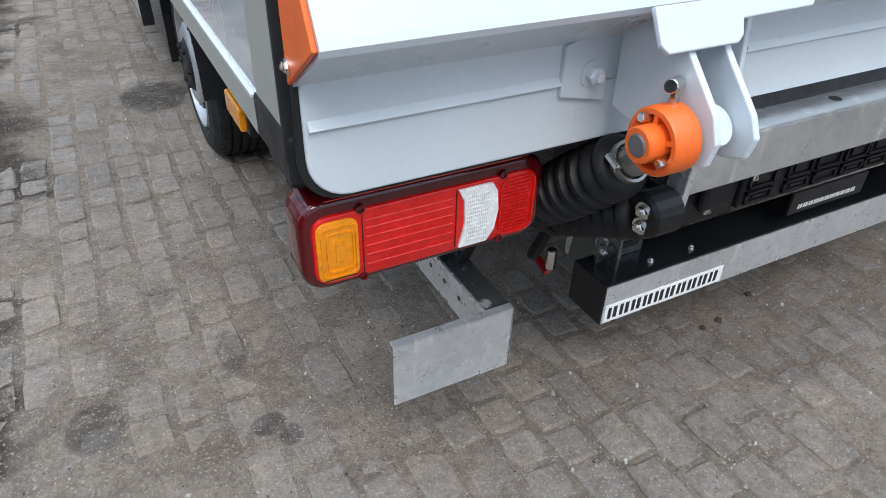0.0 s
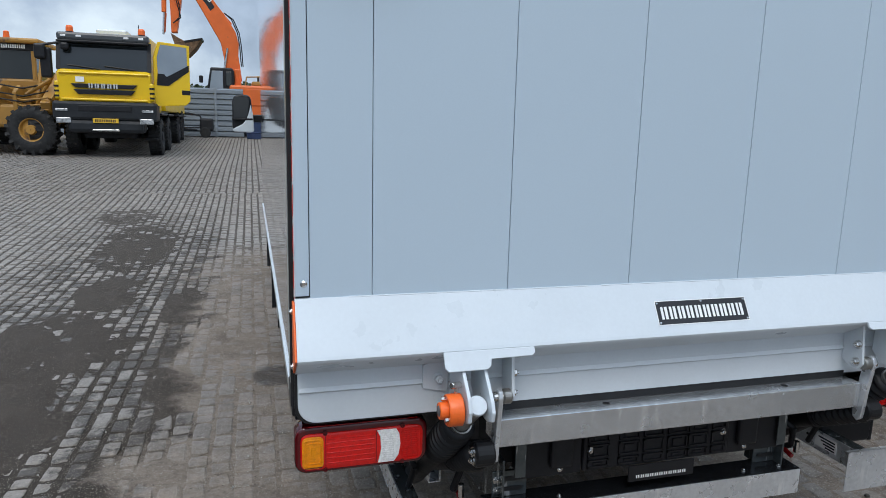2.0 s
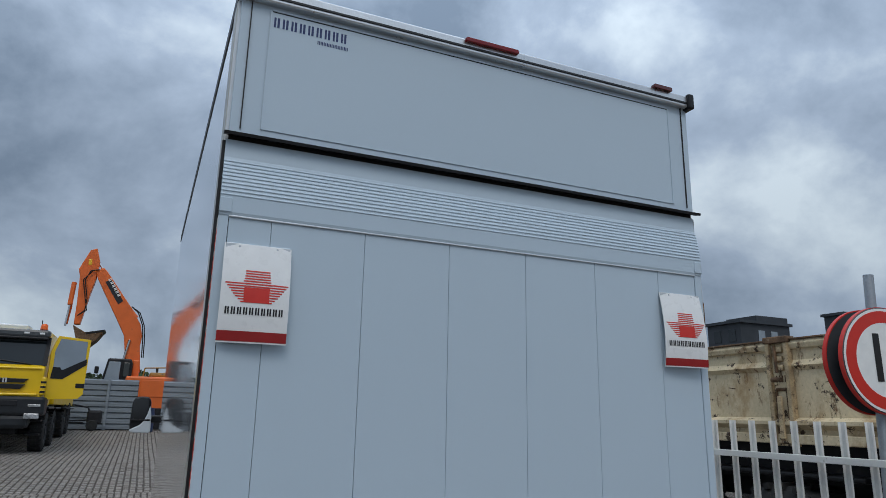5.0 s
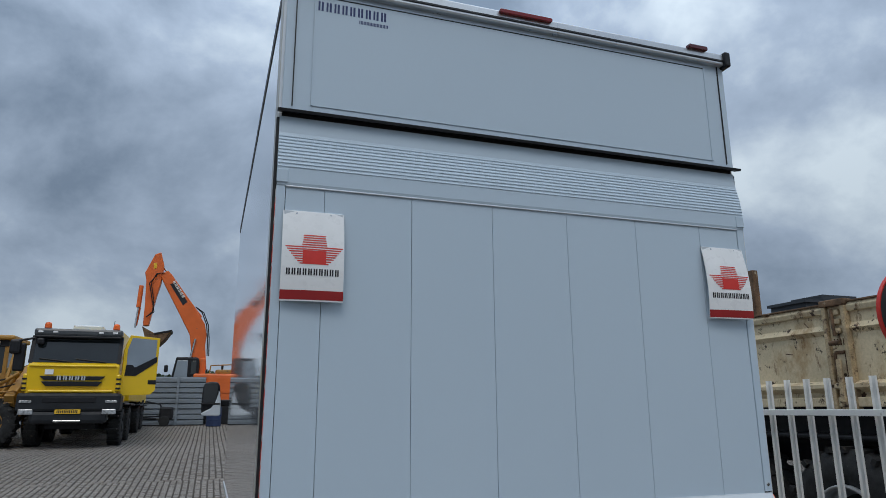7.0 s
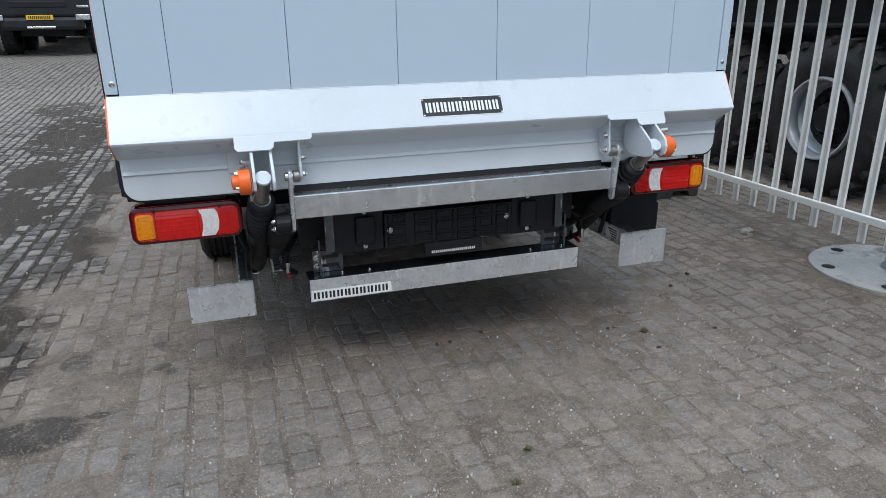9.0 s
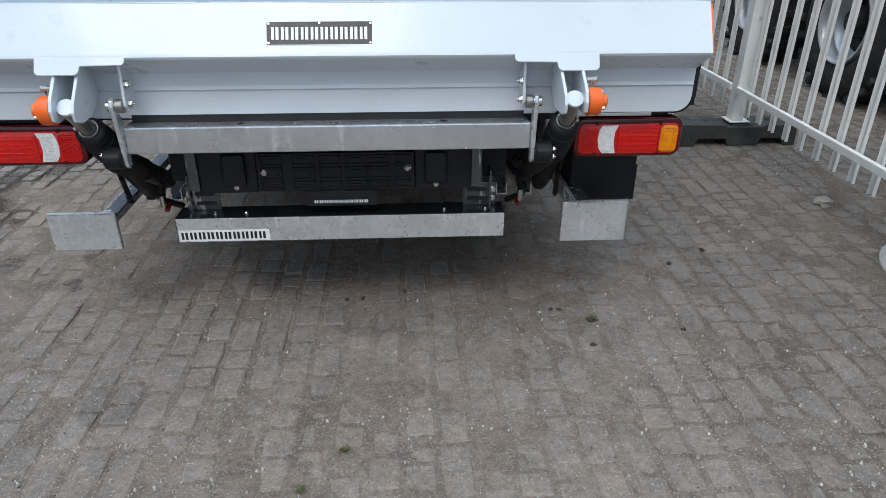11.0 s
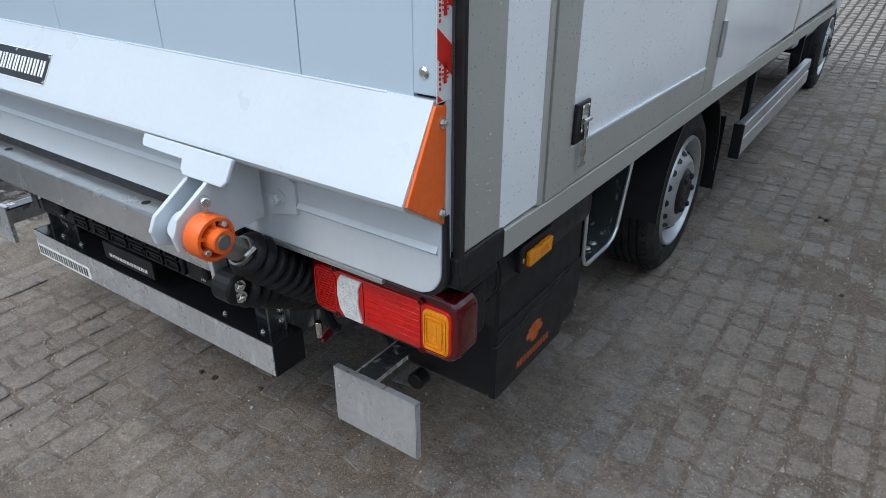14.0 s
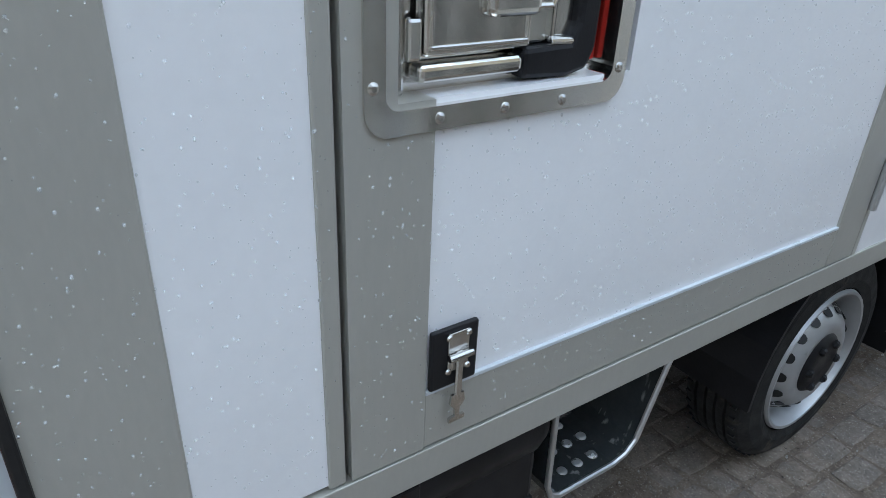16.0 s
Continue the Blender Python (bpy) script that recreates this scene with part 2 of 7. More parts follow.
BRICK_DARK = mat("dark_facade", (0.035, 0.04, 0.047), 0.6, 0, 0.15, 0.4)
LEAF = mat("tree_foliage", (0.035, 0.055, 0.022), 0.8, 0, 0.4, 0.7, rand=0.3)
BARK = mat("tree_bark", (0.06, 0.05, 0.04), 0.9, 0, 0.3, 3)
GRASS = mat("far_grass", (0.10, 0.13, 0.04), 0.9, 0, 0.3, 0.3)
SIGN_GREY = mat("sign_back_grey", (0.06, 0.065, 0.07), 0.5, 0.2, 0.1, 5)
POLE = mat("grey_steel_pole", (0.36, 0.39, 0.42), 0.45, 0.6, 0.08, 8, 0.06, 90)


def rusty():
    """Cream paint with brown rust runs and scratches."""
    m = mat("rusty_cream_paint", (0.62, 0.51, 0.33), 0.6, 0, 0.14, 2.2, 0.08, 40, 0.12, 60)
    t = m.node_tree
    p = t.nodes["Principled BSDF"]
    src = p.inputs["Base Color"].links[0].from_socket
    geo = t.nodes.new("ShaderNodeNewGeometry")
    for sc, stretch, a, b, col in ((2.2, (1, 1.0, 0.6), 0.48, 0.64, (0.34, 0.20, 0.08)), (5.0, (1, 1.6, 0.5), 0.56, 0.64, (0.16, 0.075, 0.03)), (13, (1, 0.6, 0.6), 0.585, 0.63, (0.055, 0.032, 0.02)),
                                   (45, (1, 1, 1), 0.64, 0.69, (0.05, 0.035, 0.025))):
        mp = t.nodes.new("ShaderNodeMapping")
        mp.inputs["Scale"].default_value = stretch
        t.links.new(geo.outputs["Position"], mp.inputs[0])
        n = t.nodes.new("ShaderNodeTexNoise")
        n.inputs["Scale"].default_value, n.inputs["Detail"].default_value, n.inputs["Roughness"].default_value = sc, 9.0, 0.7
        t.links.new(mp.outputs[0], n.inputs["Vector"])
        r = t.nodes.new("ShaderNodeMapRange")
        r.inputs[1].default_value, r.inputs[2].default_value = a, b
        t.links.new(n.outputs[0], r.inputs[0])
        mx = t.nodes.new("ShaderNodeMix")
        mx.data_type = "RGBA"
        mx.inputs[7].default_value = (*col, 1)
        t.links.new(r.outputs[0], mx.inputs[0])
        t.links.new(src, mx.inputs[6])
        src = mx.outputs[2]
    t.links.new(src, p.inputs["Base Color"])
    return m


RUSTY = rusty()
RUST_CREAM = mat("rust_edged_cream", (0.42, 0.32, 0.19), 0.75, 0, 0.35, 7, 0.2, 60, 0.2, 60, dirt=(0.075, 0.042, 0.024), dirt_amount=0.62, dscale=13)
RUST = mat("brown_rust", (0.13, 0.075, 0.04), 0.8, 0, 0.5, 9, 0.2, 60, 0.2, 60, dirt=(0.36, 0.30, 0.21), dirt_amount=0.42, dscale=11)


def droplets(m, scale=55.0, strength=0.5):
    """Adds the relief of many small rain drops to a glossy panel."""
    t = m.node_tree
    p = t.nodes["Principled BSDF"]
    geo = t.nodes.new("ShaderNodeNewGeometry")
    v = t.nodes.new("ShaderNodeTexVoronoi")
    v.inputs["Scale"].default_value, v.inputs["Randomness"].default_value = scale, 1.0
    t.links.new(geo.outputs["Position"], v.inputs["Vector"])
    r = t.nodes.new("ShaderNodeMapRange")
    r.inputs[1].default_value, r.inputs[2].default_value, r.inputs[3].default_value, r.inputs[4].default_value = 0.0, 0.2, 1.0, 0.0
    t.links.new(v.outputs["Distance"], r.inputs[0])
    b = t.nodes.new("ShaderNodeBump")
    b.inputs["Strength"].default_value, b.inputs["Distance"].default_value = strength, 0.002
    t.links.new(r.outputs[0], b.inputs["Height"])
    t.links.new(b.outputs[0], p.inputs["Normal"])


droplets(SIDE_GLOSS, 45.0, 0.14)


def streaks(m, strength=0.35):
    """Adds the upright ripples of running rain to a glossy wall."""
    t = m.node_tree
    p = t.nodes["Principled BSDF"]
    src = p.inputs["Normal"].links[0].from_socket
    geo = t.nodes.new("ShaderNodeNewGeometry")
    mp = t.nodes.new("ShaderNodeMapping")
    mp.inputs["Scale"].default_value = (1, 9, 0.7)
    t.links.new(geo.outputs["Position"], mp.inputs[0])
    n = t.nodes.new("ShaderNodeTexNoise")
    n.inputs["Scale"].default_value, n.inputs["Detail"].default_value = 1.4, 5.0
    t.links.new(mp.outputs[0], n.inputs["Vector"])
    b = t.nodes.new("ShaderNodeBump")
    b.inputs["Strength"].default_value, b.inputs["Distance"].default_value = strength, 0.004
    t.links.new(n.outputs[0], b.inputs["Height"])
    t.links.new(src, b.inputs["Normal"])
    t.links.new(b.outputs[0], p.inputs["Normal"])


streaks(SIDE_GLOSS)


def ground_material(name, stone):
    """Grey setts or the mud between them: dust, wet dark tyre tracks and fine grit, all by place in the yard."""
    m = bpy.data.materials.new(name)
    m.use_nodes = True
    t = m.node_tree
    p = t.nodes["Principled BSDF"]
    geo = t.nodes.new("ShaderNodeNewGeometry")
    pos = geo.outputs["Position"]

    def tex(s, d=5.0, r=0.6, sx=None):
        v = pos
        if sx:
            mp = t.nodes.new("ShaderNodeMapping")
            mp.inputs["Scale"].default_value = sx
            t.links.new(pos, mp.inputs[0])
            v = mp.outputs[0]
        n = t.nodes.new("ShaderNodeTexNoise")
        n.inputs["Scale"].default_value, n.inputs["Detail"].default_value, n.inputs["Roughness"].default_value = s, d, r
        t.links.new(v, n.inputs["Vector"])
        return n.outputs[0]

    def span(src, a, b, lo=0.0, hi=1.0):
        n = t.nodes.new("ShaderNodeMapRange")
        n.interpolation_type = "SMOOTHSTEP"
        n.inputs[1].default_value, n.inputs[2].default_value, n.inputs[3].default_value, n.inputs[4].default_value = a, b, lo, hi
        t.links.new(src, n.inputs[0])
        return n.outputs[0]

    def math2(op, a, b):
        n = t.nodes.new("ShaderNodeMath")
        n.operation = op
        for i, v in enumerate((a, b)):
            if isinstance(v, (int, float)):
                n.inputs[i].default_value = v
            else:
                t.links.new(v, n.inputs[i])
        return n.outputs[0]

    def mix(fac, a, b, kind="MIX"):
        n = t.nodes.new("ShaderNodeMix")
        n.data_type, n.blend_type = "RGBA", kind
        for sock, v in ((n.inputs[0], fac), (n.inputs[6], a), (n.inputs[7], b)):
            if isinstance(v, (int, float)):
                sock.default_value = v
            elif isinstance(v, tuple):
                sock.default_value = (*v, 1)
            else:
                t.links.new(v, sock)
        return n.outputs[2]

    xyz = t.nodes.new("ShaderNodeSeparateXYZ")
    t.links.new(pos, xyz.inputs[0])
    x, y = xyz.outputs[0], xyz.outputs[1]
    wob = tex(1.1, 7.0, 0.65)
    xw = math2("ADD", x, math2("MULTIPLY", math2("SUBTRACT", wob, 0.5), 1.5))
    # wet tyre tracks beside the lorry; open dark joints out in the yard
    band = math2("MULTIPLY", span(xw, -3.9, -3.1), span(xw, -1.70, -1.86))
    band = math2("MULTIPLY", band, math2("MULTIPLY", span(y, 10.5, 7.5), span(y, -6.0, -3.0)))
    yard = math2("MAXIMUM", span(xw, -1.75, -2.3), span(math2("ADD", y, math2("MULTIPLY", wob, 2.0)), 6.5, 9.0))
    wet = math2("MULTIPLY", band, span(tex(0.8, 5.0), 0.21, 0.39))
    # spilt oil and damp marks
    stain = None
    for sx, sy, rx, ry, k in ((-1.17, 2.62, 0.16, 0.20, 1.0), (-1.22, 0.466, 0.045, 0.035, 0.8), (-1.182, 0.414, 0.03, 0.035, 0.8), (-1.58, 0.63, 0.07, 0.085, 0.7), (-1.245, 0.755, 0.04, 0.09, 0.5),
                              (-1.377, 1.068, 0.05, 0.055, 0.5), (-0.756, -0.33, 0.11, 0.15, 0.4), (-1.29, -0.174, 0.025, 0.02, 0.7), (-1.64, 0.06, 0.20, 0.13, 1.0), (-1.43, 0.139, 0.05, 0.025, 0.8)):
        dx, dy = math2("DIVIDE", math2("SUBTRACT", x, sx), rx), math2("DIVIDE", math2("SUBTRACT", y, sy), ry)
        d = math2("SQRT", math2("ADD", math2("MULTIPLY", dx, dx), math2("MULTIPLY", dy, dy)), 0.0)
        e = math2("MULTIPLY", span(d, 1.05, 0.8), k)
        stain = e if stain is None else math2("MAXIMUM", stain, e)
    edge = tex(16.0, 6.0, 0.7)
    stain = math2("MULTIPLY", stain, span(edge, 0.34, 0.46))
    dust = span(tex(0.6, 8.0, 0.6), 0.35, 0.62)
    grit = tex(230.0, 2.0)
    grain = tex(34.0, 6.0, 0.72)
    if stone:
        oi = t.nodes.new("ShaderNodeObjectInfo")
        rnd = math2("FRACT", math2("ADD", geo.outputs["Random Per Island"], oi.outputs["Random"]), 0.0)
        base = mix(rnd, (0.162, 0.150, 0.135), (0.208, 0.193, 0.172))
        base = mix(math2("MULTIPLY", dust, span(tex(7.0, 7.0, 0.65), 0.33, 0.58, 0.20, 0.92)), base, (0.226, 0.190, 0.150))
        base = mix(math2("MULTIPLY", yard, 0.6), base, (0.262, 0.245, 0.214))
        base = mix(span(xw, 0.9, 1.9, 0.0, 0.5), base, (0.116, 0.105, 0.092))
        base = mix(math2("MULTIPLY", wet, span(math2("ADD", tex(4.5, 8.0, 0.72), math2("MULTIPLY", math2("SUBTRACT", rnd, 0.5), 0.2)), 0.45, 0.54, 0.0, 0.93)), base, (0.042, 0.034, 0.026))
    else:
        base = mix(span(tex(3.0, 6.0), 0.3, 0.7), (0.166, 0.140, 0.113), (0.212, 0.182, 0.149))
        # mud darkens with depth: the shade of the joints put into its colour
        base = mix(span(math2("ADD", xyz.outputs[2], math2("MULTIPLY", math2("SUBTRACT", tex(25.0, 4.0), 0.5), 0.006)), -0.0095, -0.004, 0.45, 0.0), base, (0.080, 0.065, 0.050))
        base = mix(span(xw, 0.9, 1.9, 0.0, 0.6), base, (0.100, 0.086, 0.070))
        base = mix(math2("MULTIPLY", yard, 0.85), base, (0.060, 0.054, 0.047))
        base = mix(math2("MULTIPLY", wet, 0.95), base, (0.045, 0.037, 0.029))
    base = mix(span(tex(2.2, 8.0, 0.72), 0.62, 0.70, 0.0, 0.6), base, (0.12, 0.10, 0.078))
    base = mix(math2("MULTIPLY", stain, 0.85), base, (0.048, 0.044, 0.040))
    base = mix(span(grain, 0.3, 0.7), mix(1.0, base, (0.80, 0.79, 0.78), "MULTIPLY"), mix(1.0, base, (1.17, 1.17, 1.17), "MULTIPLY"))
    base = mix(span(tex(5.0, 8.0, 0.75), 0.3, 0.7), mix(1.0, base, (0.80, 0.79, 0.78), "MULTIPLY"), mix(1.0, base, (1.2, 1.2, 1.2), "MULTIPLY"))
    base = mix(span(tex(105.0, 3.0), 0.3, 0.7), mix(1.0, base, (0.88, 0.88, 0.88), "MULTIPLY"), mix(1.0, base, (1.12, 1.12, 1.12), "MULTIPLY"))
    base = mix(1.0, base, (0.99, 0.95, 0.955), "MULTIPLY")
    base = mix(span(tex(150.0, 1.5), 0.635, 0.665), base, (0.34, 0.305, 0.255))
    base = mix(span(tex(62.0, 5.0, 0.7), 0.63, 0.67, 0.0, 0.6), base, (0.075, 0.058, 0.042))
    base = mix(span(grit, 0.685, 0.715), base, (0.48, 0.47, 0.45))
    base = mix(span(tex(85.0, 4.0), 0.655, 0.69), base, (0.045, 0.04, 0.034))
    t.links.new(base, p.inputs["Base Color"])
    t.links.new(math2("SUBTRACT", 0.86, math2("ADD", math2("MULTIPLY", math2("MAXIMUM", wet, stain), 0.14), math2("MULTIPLY", yard, 0.26 if stone else 0.0))), p.inputs["Roughness"])
    p.inputs["Specular IOR Level"].default_value = 0.4 if stone else 0.10
    b = t.nodes.new("ShaderNodeBump")
    b.inputs["Strength"].default_value, b.inputs["Distance"].default_value = 1.0, 0.005 if stone else 0.008
    t.links.new(math2("ADD", math2("ADD", grain, math2("MULTIPLY", tex(9.0, 6.0, 0.7), 1.2)), math2("MULTIPLY", grit, 0.4)), b.inputs["Height"])
    t.links.new(b.outputs[0], p.inputs["Normal"])
    return m


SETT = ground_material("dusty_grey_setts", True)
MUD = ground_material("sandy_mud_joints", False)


# ---- building helpers ----
BASE = {}


def thing(name, base, label, category, group="", kind=""):
    """A top-level thing: an Empty at its base. Its parts are given in world metres."""
    ob = new(name)
    ob.location = base
    BASE[ob.name] = Matrix.Translation(base).inverted()
    return tagged(ob, label, category, group, kind)


def part(name, bm, material, parent=None, label="", smooth=False):
    """Links a bmesh as one mesh object under a thing or a part."""
    me = bpy.data.meshes.new(name)
    bmesh.ops.recalc_face_normals(bm, faces=bm.faces)
    bm.to_mesh(me)
    bm.free()
    if smooth:
        for poly in me.polygons:
            poly.use_smooth = True
        me.set_sharp_from_angle(angle=radians(38))
    me.materials.append(material)
    ob = new(name, me)
    if parent:
        ob.parent = parent
        ob.matrix_parent_inverse = BASE.get(parent.name, Matrix())
    return tagged(ob, label)


def solid(name, bm, material, label, category, group="", kind="", smooth=False):
    """A thing that is one mesh."""
    return tagged(part(name, bm, material, None, "", smooth), label, category, group, kind)


def box(x0, x1, y0, y1, z0, z1, bevel=0.0, bm=None, m=None, seg=2):
    bm2 = bmesh.new()
    bmesh.ops.create_cube(bm2, size=1)
    for v in bm2.verts:
        v.co = Vector(((x0 + x1) / 2 + v.co.x * (x1 - x0), (y0 + y1) / 2 + v.co.y * (y1 - y0), (z0 + z1) / 2 + v.co.z * (z1 - z0)))
    if bevel:
        bmesh.ops.bevel(bm2, geom=list(bm2.edges), offset=bevel, segments=seg, profile=0.5, affect="EDGES")
    return join(bm, bm2, m)


def join(bm, bm2, m=None):
    if m is not None:
        bm2.transform(m)
    if bm is None:
        return bm2
    me = bpy.data.meshes.new("tmp")
    bm2.to_mesh(me)
    bm2.free()
    bm.from_mesh(me)
    bpy.data.meshes.remove(me)
    return bm


def prism(pts, axis, a0, a1, bevel=0.0, bm=None, m=None, seg=2):
    """Extrudes a closed outline along an axis. The outline lies in the two other axes, in their order."""
    bm2 = bmesh.new()

    def at(p, a):
        return {"x": (a, p[0], p[1]), "y": (p[0], a, p[1]), "z": (p[0], p[1], a)}[axis]
    lo = [bm2.verts.new(at(p, a0)) for p in pts]
    hi = [bm2.verts.new(at(p, a1)) for p in pts]
    n = len(pts)
    bm2.faces.new(lo[::-1])
    bm2.faces.new(hi)
    for i in range(n):
        bm2.faces.new((lo[i], lo[(i + 1) % n], hi[(i + 1) % n], hi[i]))
    bmesh.ops.recalc_face_normals(bm2, faces=bm2.faces)
    if bevel:
        bmesh.ops.bevel(bm2, geom=list(bm2.edges), offset=bevel, segments=seg, profile=0.5, affect="EDGES")
    return join(bm, bm2, m)


def lathe(p0, p1, profile, n=20, bm=None, caps=True):
    """Turns a profile of (metres along, radius) round the line from p0 towards p1."""
    p0, p1 = Vector(p0), Vector(p1)
    rot = (p1 - p0).to_track_quat("Z", "Y").to_matrix().to_4x4()
    m = Matrix.Translation(p0) @ rot
    bm2 = bmesh.new()
    rings = []
    for a, r in profile:
        rings.append([bm2.verts.new(m @ Vector((r * math.cos(2 * math.pi * i / n), r * math.sin(2 * math.pi * i / n), a))) for i in range(n)])
    for u, v in zip(rings, rings[1:]):
        for i in range(n):
            bm2.faces.new((u[i], u[(i + 1) % n], v[(i + 1) % n], v[i]))
    if caps:
        bm2.faces.new(rings[0][::-1])
        bm2.faces.new(rings[-1])
    return join(bm, bm2)


def rod(p0, p1, r, n=14, bm=None, ch=0.15):
    d = (Vector(p1) - Vector(p0)).length
    c = min(r * ch, d * 0.3)
    return lathe(p0, p1, [(0, r - c), (c, r), (d - c, r), (d, r - c)], n, bm)


def rounded(x0, x1, y0, y1, r, n=5):
    """Outline of a rectangle with round corners."""
    out = []
    for cx, cy, a in ((x1 - r, y1 - r, 0), (x0 + r, y1 - r, 90), (x0 + r, y0 + r, 180), (x1 - r, y0 + r, 270)):
        for i in range(n + 1):
            t = radians(a + 90 * i / n)
            out.append((cx + r * math.cos(t), cy + r * math.sin(t)))
    return out


def sweep(path, w, t, up, bm=None):
    """A flat bar of width w along up and thickness t that follows a path."""
    up = Vector(up).normalized()
    pts = [Vector(p) for p in path]
    bm2 = bmesh.new()
    rings = []
    for i, p in enumerate(pts):
        d = (pts[min(i + 1, len(pts) - 1)] - pts[max(i - 1, 0)]).normalized()
        s = d.cross(up).normalized()
        rings.append([bm2.verts.new(p + a * up * w / 2 + b * s * t / 2) for a, b in ((-1, -1), (1, -1), (1, 1), (-1, 1))])
    for u, v in zip(rings, rings[1:]):
        for i in range(4):
            bm2.faces.new((u[i], u[(i + 1) % 4], v[(i + 1) % 4], v[i]))
    bm2.faces.new(rings[0][::-1])
    bm2.faces.new(rings[-1])
    return join(bm, bm2)


def tube(path, r, n=8, bm=None):
    pts = [Vector(p) for p in path]
    for a, b in zip(pts, pts[1:]):
        bm = rod(a, b, r, n, bm, 0.05)
    return bm


def hexbolt(c, axis, r=0.011, h=0.009, bm=None):
    """A hexagon head on a washer, pointing along axis."""
    c, axis = Vector(c), Vector(axis).normalized()
    bm = lathe(c, c + axis, [(0, r * 1.5), (0.002, r * 1.5), (0.002, r * 1.3)], 14, bm)
    bm = lathe(c + axis * 0.002, c + axis, [(0, r), (h * 0.8, r), (h, r * 0.8)], 6, bm)
    return lathe(c + axis * (0.002 + h * 0.8), c + axis * 1.2, [(0, r * 0.5), (h * 0.7, r * 0.5)], 8, bm)


def bars(x0, x1, z0, z1, y, n, bm=None, depth=0.0015, m=None, gap=0.22):
    """A row of plain upright bars that stands for lettering, facing -y."""
    step = (x1 - x0) / n
    for i in range(n):
        w = step * (1 - gap)
        for a, b in ((0.0, 0.36), (0.60, 1.0)):
            bm = box(x0 + i * step + a * w, x0 + i * step + b * w, y - depth, y, z0, z1, 0, bm, m)
    return bm


# ---- the box lorry ----
L, R = -1.2, 1.165
CX = (L + R) / 2
BACK, FRONT, FLOOR, ROOF = 0.045, 4.5, 0.90, 3.45
truck = thing("box_truck", (CX, 2.6, 0), "white box lorry with closed grey tail lift, wet with rain", "truck")

# cargo body
part("left_side", box(L, L + 0.05, BACK, FRONT, FLOOR, ROOF - 0.03, 0.003), SIDE_GLOSS, truck, "glossy white side wall wet with rain")
part("front_wall", box(L + 0.05, R - 0.05, FRONT - 0.05, FRONT, FLOOR, ROOF - 0.03), WHITE, truck)
part("roof", box(L, R, BACK, FRONT, ROOF - 0.03, ROOF + 0.01, 0.01), WHITE, truck)
part("floor_frame", box(L + 0.02, R - 0.02, BACK + 0.02, FRONT, 0.84, 0.898), CHASSIS, truck)
for x0, x1 in ((L - 0.004, L + 0.012), (R - 0.012, R + 0.004)):
    part("roof_rail", box(x0, x1, BACK - 0.01, FRONT + 0.01, ROOF - 0.05, ROOF + 0.02, 0.004), GASKET, truck, "dark roof edge trim")
part("left_sill", box(L - 0.003, L + 0.04, 0.19, FRONT, 0.857, 0.908, 0.002), ALU_GREY, truck, "grey aluminium sill rail")
part("sill_bead", box(L - 0.006, L + 0.01, 0.19, FRONT, 0.908, 0.914, 0.001), WHITE, truck)
part("corner_profile", box(L - 0.003, L + 0.02, BACK + 0.004, 0.168, 0.922, 3.40, 0.002), ALU_GREY, truck, "grey aluminium corner profile")

# right side: profiles, fixed panels and a wet door
part("corner_profile", box(R - 0.05, R, BACK, 0.171, 0.922, 3.42, 0.003), ALU_GREY, truck, "grey aluminium corner profile")
part("side_panel", box(R - 0.05, R - 0.003, 0.171, 0.317, 0.918, 3.42), WHITE_PANEL, truck, "narrow white side panel")
part("side_trim", box(R - 0.05, R, 0.317, 0.339, 0.912, 3.42, 0.003), ALU_GREY, truck)
part("door_gap", box(R - 0.05, R - 0.02, 0.339, 0.346, 0.90, 3.42), GASKET, truck)
part("right_sill", box(R - 0.05, R + 0.002, 0.188, FRONT, 0.857, 0.9115, 0.0015), ALU_GREY, truck, "grey aluminium sill rail")
bm = box(R - 0.05, R + 0.001, 0.346, 0.446, 0.913, 1.356)
box(R - 0.05, R + 0.001, 0.346, 0.403, 1.356, 1.594, 0, bm)
box(R - 0.05, R + 0.001, 0.346, 0.446, 1.594, 3.3, 0, bm)
door = part("side_door", bm, ALU_GREY, truck, "grey framed white side door")
part("door_stile", box(R - 0.05, R + 0.001, 1.428, 1.535, 0.913, 3.3, 0.003), ALU_GREY, door)
part("door_rail", box(R - 0.05, R, 0.446, 1.428, 0.913, 1.001, 0.002), ALU_GREY, door)
part("door_rail", box(R - 0.05, R, 0.446, 1.428, 3.2, 3.3, 0.002), ALU_GREY, door)
bm = box(R - 0.05, R - 0.004, 0.446, 0.725, 1.001, 1.356)
box(R - 0.05, R - 0.004, 0.725, 1.428, 1.001, 3.2, 0, bm)
box(R - 0.05, R - 0.004, 0.446, 0.725, 1.594, 3.2, 0, bm)
part("door_panel", bm, WHITE_PANEL, door, "white door panel beaded with rain")
part("panel_bead", box(R - 0.004, R + 0.002, 0.446, 1.428, 0.997, 1.003, 0.001), WHITE, door)
for y0, y1 in ((1.556, 2.98), (3.03, 4.42)):
    part("side_panel", box(R - 0.05, R - 0.003, y0, y1, 0.885, 3.42), WHITE_PANEL, truck, "white side panel")
for y0, y1 in ((1.538, 1.556), (2.98, 3.03), (4.42, FRONT)):
    part("side_trim", box(R - 0.05, R, y0, y1, 0.91, 3.42, 0.002), ALU_GREY, truck)
for z in (1.02, 2.0, 2.95):
    part("hinge", rod((R + 0.008, 1.537, z), (R + 0.008, 1.537, z + 0.11), 0.008, 10), ALU, truck, "aluminium door hinge")


